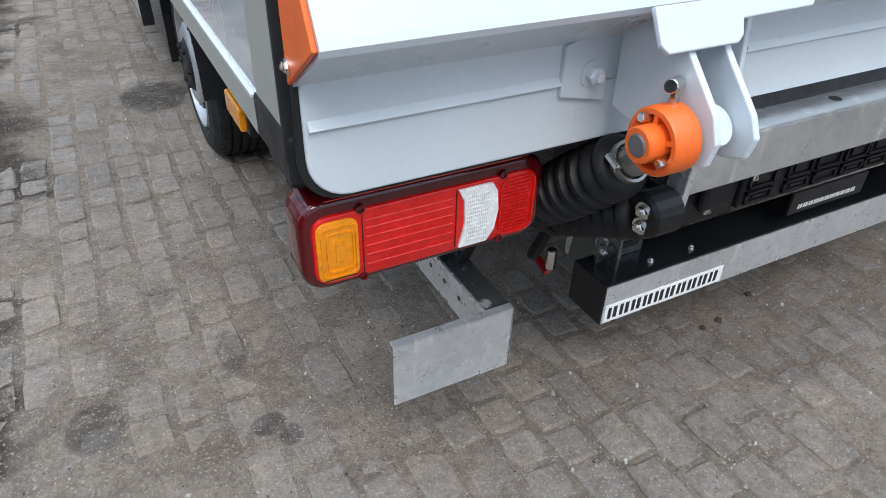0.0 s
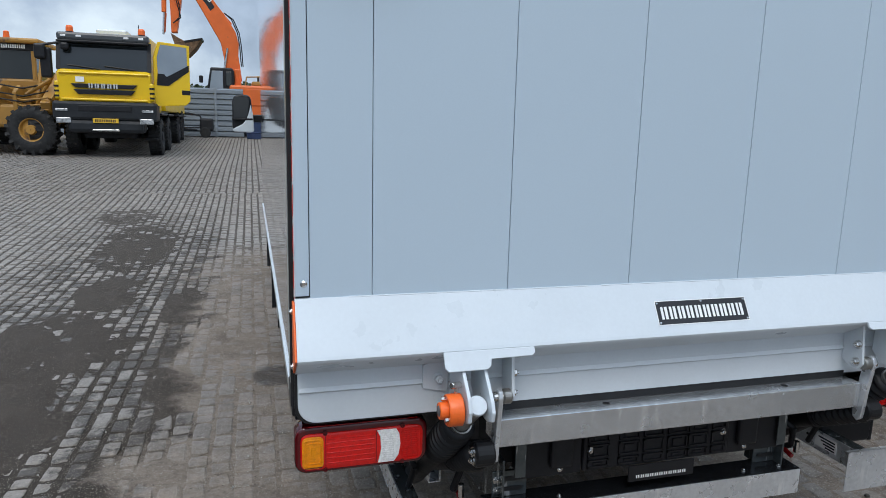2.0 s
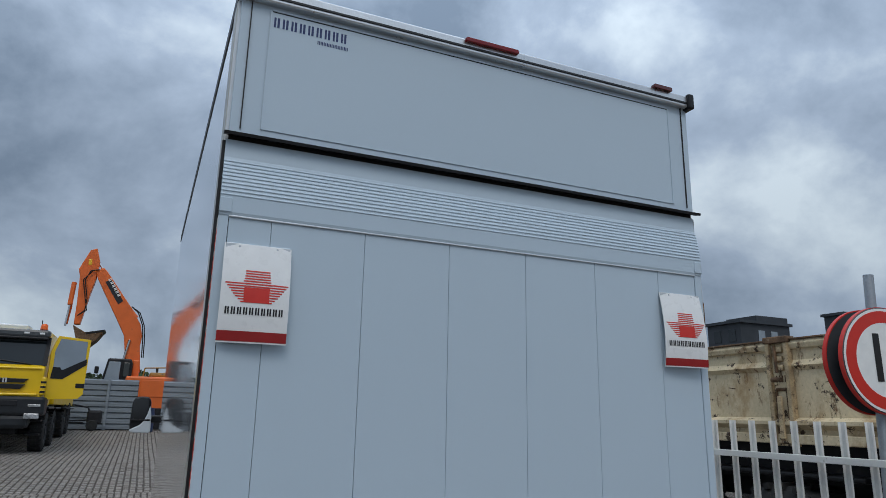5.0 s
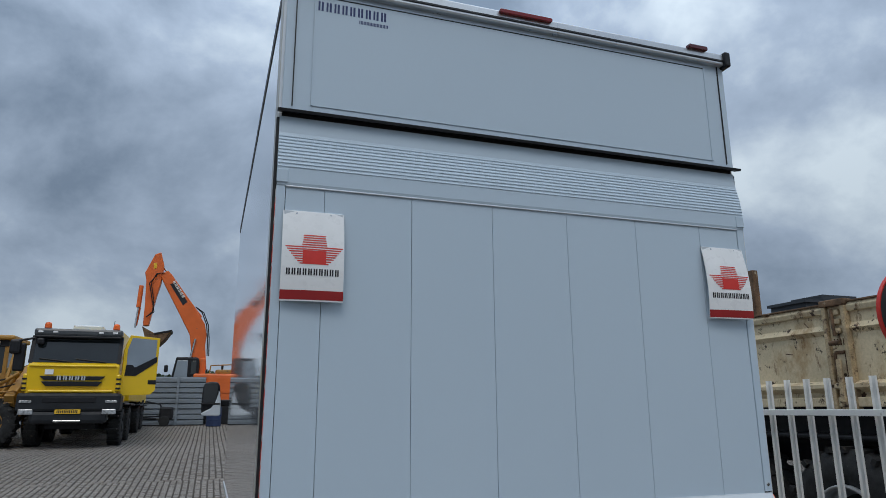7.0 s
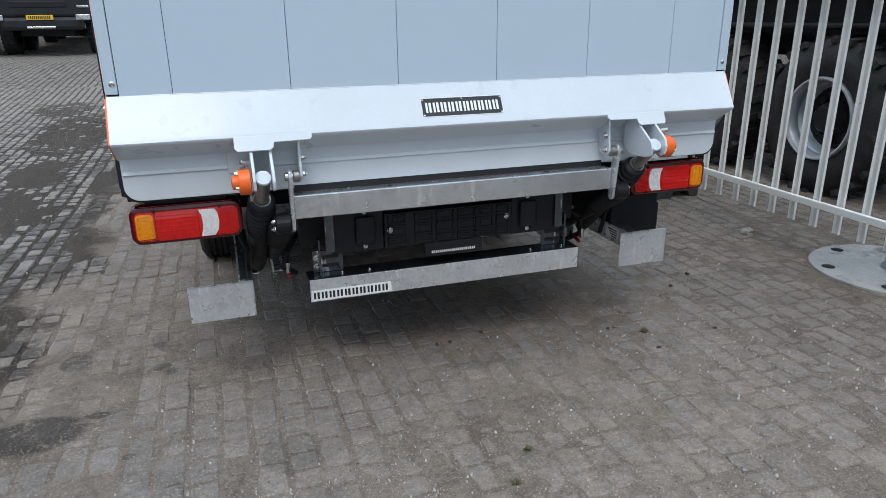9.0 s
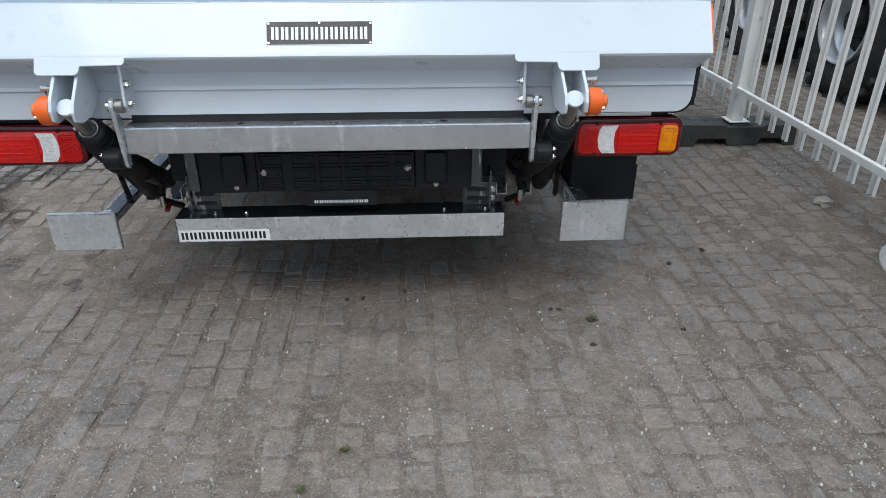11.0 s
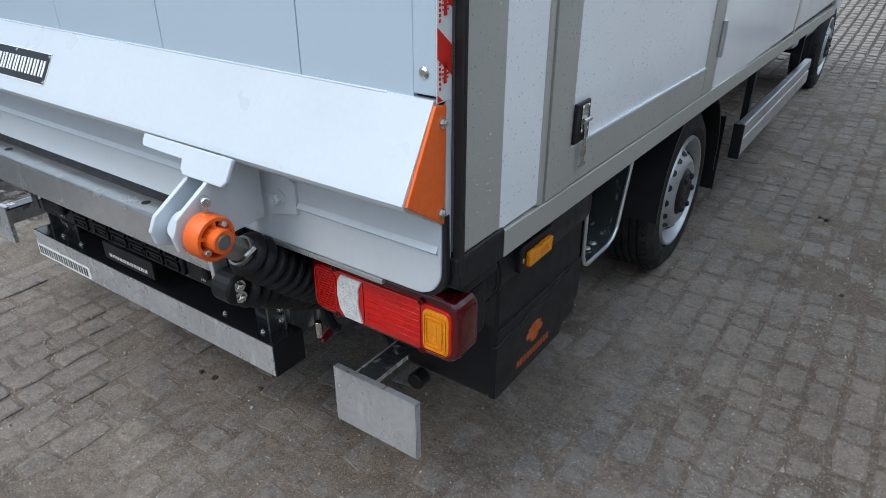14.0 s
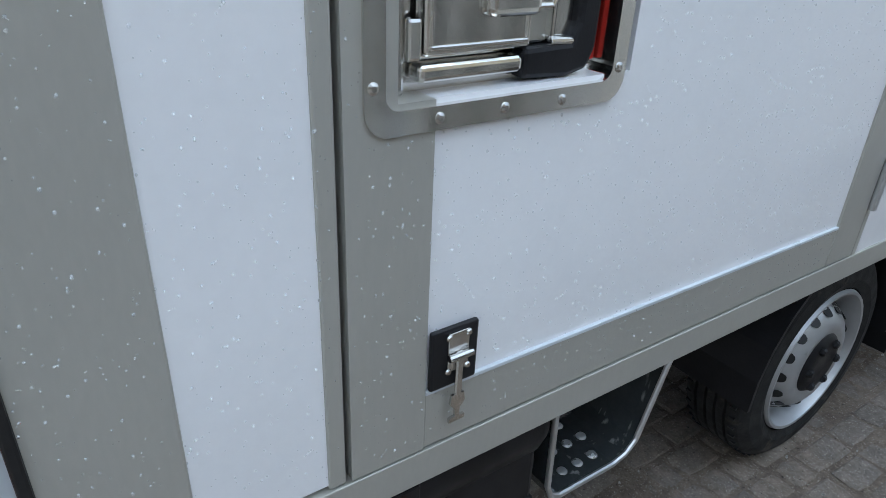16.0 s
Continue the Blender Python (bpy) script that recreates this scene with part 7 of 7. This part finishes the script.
def crawler():
    """A parked machine on a padded crawler track; its dark body overhangs the track."""
    t = thing("crawler_machine", (-2.9, -0.8, 0), "dark machine parked on a worn grey padded crawler track", "machine")
    bm = prism([(-2.2, 0.30), (-0.35, 0.27), (0.05, 0.30), (0.28, 0.42), (0.36, 0.62), (0.36, 1.30), (-2.2, 1.30)], "x", -3.9, -2.62, 0.03)
    part("body", bm, CHASSIS, t, "dark painted body")
    part("track_frame", box(-2.95, -2.66, -2.1, 0.05, 0.10, 0.30, 0.02), CHASSIS, t)
    for k in range(8):
        c = (-2.63, -2.0 + 0.28 * k, 0.14)
        part("roller", rod(c, (c[0] - 0.3, c[1], c[2]), 0.07, 14), CHASSIS, t)
    for k in range(8):
        y1 = 0.165 - 0.312 * k
        bm = prism([(-2.92, 0.030), (-2.41, 0.022), (-2.40, 0.035), (-2.455, 0.165), (-2.50, 0.178), (-2.92, 0.178)], "y", y1 - 0.300, y1, 0.006)
        for q in range(4):
            box(-2.90, -2.415, y1 - 0.285 + 0.076 * q, y1 - 0.245 + 0.076 * q, 0.0, 0.032, 0.004, bm)
        part("track_pad", bm, PAD, t)
    m = Matrix.Translation((0, 0.178, 0.025)) @ Matrix.Rotation(radians(33), 4, "X")
    for k in range(3):
        bm = prism([(-2.92, 0.0), (-2.41, 0.0), (-2.40, 0.012), (-2.455, 0.145), (-2.50, 0.155), (-2.92, 0.155)], "y", 0.0, 0.300, 0.006)
        for q in range(4):
            box(-2.90, -2.415, 0.016 + 0.076 * q, 0.056 + 0.076 * q, -0.026, 0.008, 0.004, bm)
        bm.transform(m)
        part("track_pad", bm, PAD, t)
        m = m @ Matrix.Translation((0, 0.308, 0)) @ Matrix.Rotation(radians(52), 4, "X")


PAD = mat("worn_track_pad", (0.125, 0.115, 0.10), 0.85, 0, 0.2, 6, 0.15, 90, 0.2, 120, dirt=(0.06, 0.05, 0.04), dirt_amount=0.4)
crawler()

# boarded fence at the end of the yard, one thing for each panel
for k in range(5):
    x0, g = -11.82 + 2.3 * k, gz(27.5)
    x1 = x0 + 2.3 if k < 4 else -1.53
    f = thing("boarded_fence_panel", (x0 + 1.15, 27.5, g), "weathered grey horizontal board fence panel", "fence", "boarded fence panels")
    for q in range(9):
        z = g + 0.03 + 0.214 * q
        bm = prism([(27.50, z), (27.50, z + 0.15), (27.56, z + 0.17), (27.56, z + 0.20), (27.60, z + 0.20), (27.60, z)], "x", x0 + 0.02, x1 - 0.02, 0.006)
        part("board", bm, BOARD, f)
    part("fence_post", box(x0 - 0.05, x0 + 0.05, 27.44, 27.56, g, g + 1.96, 0.01), BOARD, f)
    part("fence_back", box(x0, x1 - 0.01, 27.60, 27.62, g, g + 1.92), CHASSIS, f)
g = gz(26.4)
bar = thing("barrel", (-1.15, 26.4, g), "dark blue plastic barrel beside the board fence", "barrel")
part("barrel_body", lathe((-1.15, 26.4, g), (-1.15, 26.4, 9), [(0, 0.27), (0.02, 0.29), (0.22, 0.29), (0.23, 0.30), (0.25, 0.30), (0.26, 0.29), (0.62, 0.29), (0.63, 0.30), (0.65, 0.30), (0.66, 0.29), (0.86, 0.28)], 24), BLUE, bar)
part("barrel_lid", lathe((-1.15, 26.4, g + 0.86), (-1.15, 26.4, 9), [(0, 0.29), (0.03, 0.29), (0.035, 0.27)], 24), BLUE, bar)
g = gz(26.8)
co = thing("small_compressor", (-3.0, 26.8, g), "small dark two-wheeled machine with a bent frame", "compressor")
part("tank", box(-3.2, -2.7, 26.6, 27.1, g + 0.25, g + 0.75, 0.08), CHASSIS, co)
part("frame", tube([(-4.1, 26.8, g + 0.75), (-3.7, 26.8, g + 0.95), (-3.2, 26.8, g + 0.85), (-3.0, 26.8, g + 0.4), (-4.0, 26.8, g + 0.35)], 0.035, 6), CHASSIS, co)
part("frame_stay", tube([(-4.1, 26.7, g + 0.75), (-4.0, 26.7, g + 0.3), (-3.3, 26.7, g + 0.3)], 0.03, 6), CHASSIS, co)
for x in (-3.0, -4.0):
    part("wheel", lathe((x, 26.55, g + 0.2), (x, 26.7, g + 0.2), [(0, 0.17), (0.02, 0.2), (0.1, 0.2), (0.12, 0.17)], 18), TYRE, co)


# distance: grass bank, trees, parked cars' roofs, office blocks
solid("grass_bank", prism([(38, 0.7), (44, 2.6), (80, 2.8), (80, 0.5)], "x", -70, 25), GRASS, "long green grass bank behind the yard", "bank", kind="structure")


def tree(x, y, base, h, seed):
    rng = random.Random(seed)
    t = thing("tree", (x, y, base), "dark green leafy tree far behind the yard", "tree", "far trees")
    part("trunk", lathe((x, y, base), (x, y, base + h), [(0, 0.16 * h / 4), (h * 0.4, 0.10 * h / 4), (h * 0.85, 0.03)], 8), BARK, t)
    for k in range(4):
        a = rng.uniform(0, 6.28)
        part("limb", rod((x, y, base + h * 0.3), (x + math.cos(a) * h * 0.3, y + math.sin(a) * h * 0.3, base + h * 0.7), 0.05, 6), BARK, t)
    verts, faces = [], []
    for _ in range(420):
        u = rng.random() ** 0.5
        a, b = rng.uniform(0, 6.28), rng.uniform(-1, 1)
        p = Vector((math.cos(a) * math.sqrt(1 - b * b), math.sin(a) * math.sqrt(1 - b * b), b)) * u
        p = Vector((x + p.x * h * 0.42, y + p.y * h * 0.42, base + h * 0.62 + p.z * h * 0.40))
        p += noise.noise_vector(p * 0.7) * h * 0.10
        q = Euler((rng.uniform(0, 6), rng.uniform(0, 6), 0)).to_matrix()
        s = h * rng.uniform(0.03, 0.07)
        n0 = len(verts)
        verts += [tuple(p + q @ Vector(c) * s) for c in ((-1, -0.6, 0), (0.2, -0.8, 0.2), (1, 0, 0), (0.2, 0.8, 0.2), (-0.8, 0.6, -0.1))]
        faces.append(tuple(range(n0, n0 + 5)))
    me = bpy.data.meshes.new("crown")
    me.from_pydata(verts, [], faces)
    me.materials.append(LEAF)
    c = new("crown", me)
    c.parent, c.matrix_parent_inverse = t, BASE[t.name]


rng = random.Random(5)
for k in range(16):
    tree(-34 + 2.7 * k + rng.uniform(-1, 1), 62 + rng.uniform(-6, 10), 2.2, rng.uniform(2.7, 3.7), k)


def office(x0, x1, y0, y1, h, floors, pent):
    t = thing("office_block", ((x0 + x1) / 2, (y0 + y1) / 2, 0.8), "dark grey office block with small windows", "building")
    wl = part("wall", box(x0, x1, y0, y1, 0.8, h), BRICK_DARK, t, "dark brick wall")
    part("roof_edge", box(x0 - 0.3, x1 + 0.3, y0 - 0.3, y1 + 0.3, h, h + 0.35), BRICK_DARK, t)
    if pent:
        part("penthouse", box(x0 + (x1 - x0) * 0.4, x1 + 0.4, y0 + 0.5, y1, h + 0.35, h + 1.2), BRICK_DARK, t)
    for f in range(floors):
        z = h - 2.3 - 3.2 * f
        n = int((x1 - x0) / 2.2)
        for i in range(n):
            if (i * 7 + f * 3) % 5 == 0:
                continue
            xa = x0 + 0.8 + 2.2 * i
            win = part("window", box(xa, xa + 1.1, y0 - 0.06, y0 + 0.02, z, z + 1.5), OFFICE_WIN if (i + f) % 3 else GLASS, t)
            part("window_sill", box(xa - 0.05, xa + 1.15, y0 - 0.12, y0, z - 0.08, z), ALU, win)
        m = int((y1 - y0) / 2.4)
        for i in range(m):
            ya = y0 + 0.8 + 2.4 * i
            win = part("window", box(x0 - 0.06, x0 + 0.02, ya, ya + 1.1, z, z + 1.5), GLASS, t)
    part("facade_sign", box(x0 - 0.15, x0 - 0.05, y0 + 1.5, y0 + 3.9, h - 4.2, h - 2.8), WHITE_INK, t, "plain white facade sign")


office(66, 74.6, 59, 64.4, 13.9, 4, True)
office(82.5, 100, 57, 59.8, 15.9, 4, False)

# loose stone and grit on the paving
rng = random.Random(21)


def pebble(p, r, m, name, label, cat, seed):
    bm = bmesh.new()
    bmesh.ops.create_icosphere(bm, subdivisions=2, radius=1)
    for v in bm.verts:
        n = noise.noise(v.co * 1.7 + Vector((seed * 3.7, 0, 0)))
        v.co = Vector((v.co.x * r * 1.2, v.co.y * r, v.co.z * r * 0.75)) * (1 + 0.7 * n)
    bm.transform(Matrix.Translation((p[0], p[1], gz(p[1]) + r * 0.35)) @ Matrix.Rotation(seed, 4, "Z"))
    return solid(name, bm, m, label, cat)


STONE = mat("pale_stone", (0.25, 0.235, 0.20), 0.8, 0, 0.2, 20, 0.1, 90, 0.2, 80)
pebble((2.46, 1.12), 0.042, STONE, "loose_stone", "pale angular stone lying on the paving", "stone", 3)
DARKBIT = mat("dark_clod", (0.05, 0.043, 0.036), 0.9, 0, 0.3, 30, 0.2, 120)
for k, (x, y, r) in enumerate(((0.199, 0.32, 0.011), (0.024, 0.27, 0.012), (0.92, 0.066, 0.014), (0.89, -0.10, 0.015), (1.39, 0.505, 0.015), (1.86, 3.45, 0.03), (1.26, -0.015, 0.012), (0.78, 0.15, 0.012),
                                (-0.04, 0.266, 0.010), (1.59, 0.625, 0.014), (1.7, 2.1, 0.012), (1.5, 2.9, 0.012))):
    pebble((x, y), r * 0.75, DARKBIT, "mud_clod", "small dark clod of mud on the paving", "mud", k)
WEED = mat("green_weed", (0.085, 0.088, 0.035), 0.7, 0, 0.4, 60)


def weed(x, y, r, seed):
    """A small tuft of short blades in a joint."""
    q = random.Random(seed)
    vs, fs = [], []
    for _ in range(34):
        a, l = q.uniform(0, 6.28), r * q.uniform(0.5, 1.0)
        px, py = x + q.uniform(-0.4, 0.4) * r, y + q.uniform(-0.4, 0.4) * r
        b, w = len(vs), 0.0022
        dx, dy = math.cos(a), math.sin(a)
        vs += [(px - dy * w, py + dx * w, 0), (px + dy * w, py - dx * w, 0), (px + dx * l * 0.5 + dy * w, py + dy * l * 0.5 - dx * w, l * 0.5),
               (px + dx * l * 0.5 - dy * w, py + dy * l * 0.5 + dx * w, l * 0.5), (px + dx * l, py + dy * l, l * q.uniform(0.3, 0.7))]
        fs += [(b, b + 1, b + 2, b + 3), (b + 3, b + 2, b + 4)]
    me = bpy.data.meshes.new("weed_tuft")
    me.from_pydata(vs, [], fs)
    me.materials.append(WEED)
    tagged(new("weed_tuft", me), "small green weed tuft growing in a paving joint", "weed", "weed tufts")


for k, (x, y, r) in enumerate(((0.927, 0.067, 0.026), (0.015, -0.586, 0.022), (1.884, 3.487, 0.035), (1.532, 2.88, 0.025), (0.811, 0.147, 0.014), (-0.097, -0.734, 0.018))):
    weed(x, y, r, k)
verts, faces = [], []
for _ in range(42000):
    x, y = rng.uniform(-3.5, 2.6), rng.uniform(-2.2, 4.5)
    thick = 0.16 + 0.84 * smooth(0.35, -0.25, y) * smooth(-1.5, -0.9, x)
    thick *= 0.15 + 0.85 * smooth(-0.15, 0.35, noise.noise((x * 2.2, y * 2.2, 11)))
    if rng.random() > thick or (x < -1.5 and rng.random() < 0.7):
        continue
    # swept into the joints more than left on the stones
    if rng.random() < 0.45:
        x = -7.3 + 0.107 * round((x + 7.3) / 0.107) + rng.gauss(0, 0.009)
    r = 0.0015 + 0.0058 * rng.random() ** 4
    b = len(verts)
    a0 = rng.uniform(0, 3)
    for k in range(4):
        a = a0 + 1.57 * k
        verts.append((x + r * math.cos(a) * rng.uniform(0.7, 1.2), y + r * math.sin(a) * rng.uniform(0.7, 1.2), gz(y) - 0.002))
    for k in range(4):
        a = a0 + 0.4 + 1.57 * k
        verts.append((x + 0.6 * r * math.cos(a), y + 0.6 * r * math.sin(a), gz(y) + r * rng.uniform(0.5, 1.1) + 0.002))
    faces += [(b + 4, b + 5, b + 6, b + 7)] + [(b + k, b + (k + 1) % 4, b + 4 + (k + 1) % 4, b + 4 + k) for k in range(4)]
me = bpy.data.meshes.new("grit")
me.from_pydata(verts, [], faces)
GRIT = mat("mixed_grit", (0.36, 0.345, 0.31), 0.8, 0, 0.85, 70)
me.materials.append(GRIT)
tagged(new("grit", me), "scattered pale and dark grit on the paving", "grit", kind="stuff")

# ---- paving ----
NX, NY = (-7.3, 4.3), (-7.0, 11.3)
# muddy hollows that hide the stones: centre and radii
HOLLOWS = [(-2.68, 7.4, 0.45, 1.5), (-2.80, 3.5, 0.55, 0.8), (-2.60, 5.1, 0.28, 0.6), (-1.90, 4.5, 0.16, 0.55), (-2.75, 2.1, 0.42, 0.8), (-1.80, 2.5, 0.14, 0.35), (-1.66, 0.06, 0.20, 0.14),
           (-2.9, 0.6, 0.5, 0.6), (-2.0, 1.2, 0.12, 0.4), (-1.75, 1.45, 0.10, 0.12), (-3.1, 9.2, 0.5, 0.7)]


def cover(x, y):
    """Metres by which the mud lies above the tops of the stones."""
    n1, n2, n3 = noise.noise((x * 0.9, y * 0.9, 0)), noise.noise((x * 4.0, y * 4.0, 3)), noise.noise((x * 14.0, y * 14.0, 7))
    left = smooth(1.62, 2.0, -x + 0.25 * n1)
    far = smooth(6.0, 9.0, y)
    z = -0.0025 + 0.0036 * n1 + 0.0044 * n2 + 0.0030 * n3
    track = left * smooth(3.5, 3.1, -x) * smooth(9.0, 7.5, y)
    z += 0.0014 * smooth(1.55, 1.3, -x) * smooth(1.6, 0.9, y)
    z -= 0.0085 * max(left, far) * (1.0 - 0.5 * track) - 0.006 * track * n2
    h = 0.0
    for cx, cy, rx, ry in HOLLOWS:
        d = math.hypot((x - cx) / rx, (y - cy) / ry)
        if d < 1.6:
            h = max(h, 1.0 - smooth(0.55, 1.5, d + 0.35 * n2))
    return z + 0.0145 * h * (1.0 + 0.5 * n2)


def sheet():
    fine_x = [NX[0] + 0.075 * k for k in range(48)] + list(np.arange(-3.7, 2.7, 0.04)) + list(np.arange(2.7, NX[1], 0.075))
    fine_y = list(np.arange(NY[0], -4.0, 0.15)) + list(np.arange(-4.0, -2.0, 0.075)) + list(np.arange(-2.0, 4.6, 0.04)) + list(np.arange(4.6, NY[1], 0.06))
    xs = [-600, -300, -150, -80, -45, -28, -18, -13, -10, -8.5] + fine_x + [5, 6.5, 9, 13, 20, 35, 60, 110, 220, 400, 700]
    ys = [-600, -250, -100, -50, -25, -15, -10, -8] + fine_y + list(np.arange(11.8, 31, 0.8)) + [34, 40, 60, 100, 200, 400, 900]
    verts = []
    for y in ys:
        base = gz(y)
        for x in xs:
            z = base - 0.008
            if NX[0] <= x <= NX[1] and NY[0] <= y <= NY[1]:
                z = base + cover(float(x), float(y))
            verts.append((float(x), float(y), z))
    n = len(xs)
    faces = [(j * n + i, j * n + i + 1, (j + 1) * n + i + 1, (j + 1) * n + i) for j in range(len(ys) - 1) for i in range(n - 1)]
    me = bpy.data.meshes.new("ground")
    me.from_pydata(verts, [], faces)
    for p in me.polygons:
        p.use_smooth = True
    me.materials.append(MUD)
    return tagged(new("ground", me), "sandy mud and grey setts of a wide open yard", "ground", kind="structure")


ground = sheet()
rng = random.Random(8)


def sett_data(w, d, rng, r=0.012, rough=1.0):
    """Corners of one worn sett about its centre: top, shoulder and foot."""
    base = [(sx + rng.uniform(-0.07, 0.07) * rough, sy + rng.uniform(-0.06, 0.06) * rough)
            for sx, sy in ((-0.93, -0.93), (-0.35, -1.0), (0.4, -0.98), (0.94, -0.92), (1.0, -0.1), (0.95, 0.93), (0.3, 1.0), (-0.35, 0.97), (-0.95, 0.94), (-1.0, 0.05))]

    def ring(ins, z, jit):
        return [(sx * (w / 2 - ins) + rng.uniform(-jit, jit), sy * (d / 2 - ins) + rng.uniform(-jit, jit), z + rng.uniform(-jit, jit) * 0.4) for sx, sy in base]
    top = ring(r, 0.0, 0.003)
    sh = ring(r * 0.35, -0.004, 0.002)
    ft = ring(0.001, -0.028, 0.001)
    n = 10
    faces = [tuple(range(n))] + [(a * n + n + i, a * n + n + (i + 1) % n, a * n + (i + 1) % n, a * n + i) for a in range(2) for i in range(n)]
    return top + sh + ft, faces


PW, PD = 0.107, 0.1125
near = []
verts, faces = [], []
cols = int((NX[1] - NX[0]) / PW)
for c in range(cols):
    x = NX[0] + (c + 0.5) * PW
    y = NY[0] + rng.uniform(0, PD)
    while y < NY[1]:
        d = PD * rng.choice((0.88, 1.0, 1.12, 1.25, 0.95, 1.5, 1.85))
        cy = y + d / 2
        z = gz(cy) + rng.gauss(0, 0.0022) + 0.004 * noise.noise((x * 0.8, cy * 0.8, 5)) 
        tilt = (rng.gauss(0, 0.018), rng.gauss(0, 0.018))
        yaw = rng.gauss(0, 0.02)
        if -1.55 < x < 0.15 and -0.35 < cy < 1.5 and len(near) < 290 and d < PD * 1.05:
            near.append((x, cy, z, tilt, yaw))
        else:
            open_joint = 0.013 * max(smooth(1.6, 2.1, -x), smooth(5.0, 8.0, cy))
            vs, fs = sett_data(PW - 0.008 - open_joint, d - 0.003 - 0.7 * open_joint, rng)
            b = len(verts)
            cs, sn = math.cos(yaw), math.sin(yaw)
            verts += [(x + vx * cs - vy * sn, cy + vx * sn + vy * cs, z + vz + vx * tilt[0] + vy * tilt[1]) for vx, vy, vz in vs]
            faces += [tuple(b + i for i in f) for f in fs]
        y += d
PW2, PD2 = 0.120, 0.090
for c in range(int(17.0 / PW2)):
    x = -14.0 + (c + 0.5) * PW2
    y = NY[1] + rng.uniform(0, PD2)
    while y < 27.0:
        z = gz(y) + rng.gauss(0, 0.004)
        vs, fs = sett_data(PW2 - 0.014, PD2 * 2 - 0.010, rng, 0.009)
        b = len(verts)
        q = (vs[0], vs[3], vs[5], vs[8])
        verts += [(x + vx, y + vy, z + 0.004) for vx, vy, vz in q] + [(x + vx * 1.06, y + vy * 1.05, z - 0.02) for vx, vy, vz in q]
        faces += [(b, b + 1, b + 2, b + 3)] + [(b + 4 + i, b + 4 + (i + 1) % 4, b + (i + 1) % 4, b + i) for i in range(4)]
        y += PD2 * 2
me = bpy.data.meshes.new("paving")
me.from_pydata(verts, [], faces)
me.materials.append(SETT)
pv = new("paving", me)
pv.parent = ground
tagged(pv, "worn grey setts with sandy joints", kind="stuff")
shared = []
for k in range(12):
    vs, fs = sett_data(PW - 0.008, PD - 0.008, rng)
    me = bpy.data.meshes.new("sett")
    me.from_pydata(vs, [], fs)
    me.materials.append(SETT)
    shared.append(me)
for x, cy, z, tilt, yaw in near:
    s = new("sett", rng.choice(shared))
    s.parent = ground
    s.matrix_basis = Matrix.Translation((x, cy, z)) @ Euler((tilt[1], -tilt[0], yaw)).to_matrix().to_4x4()
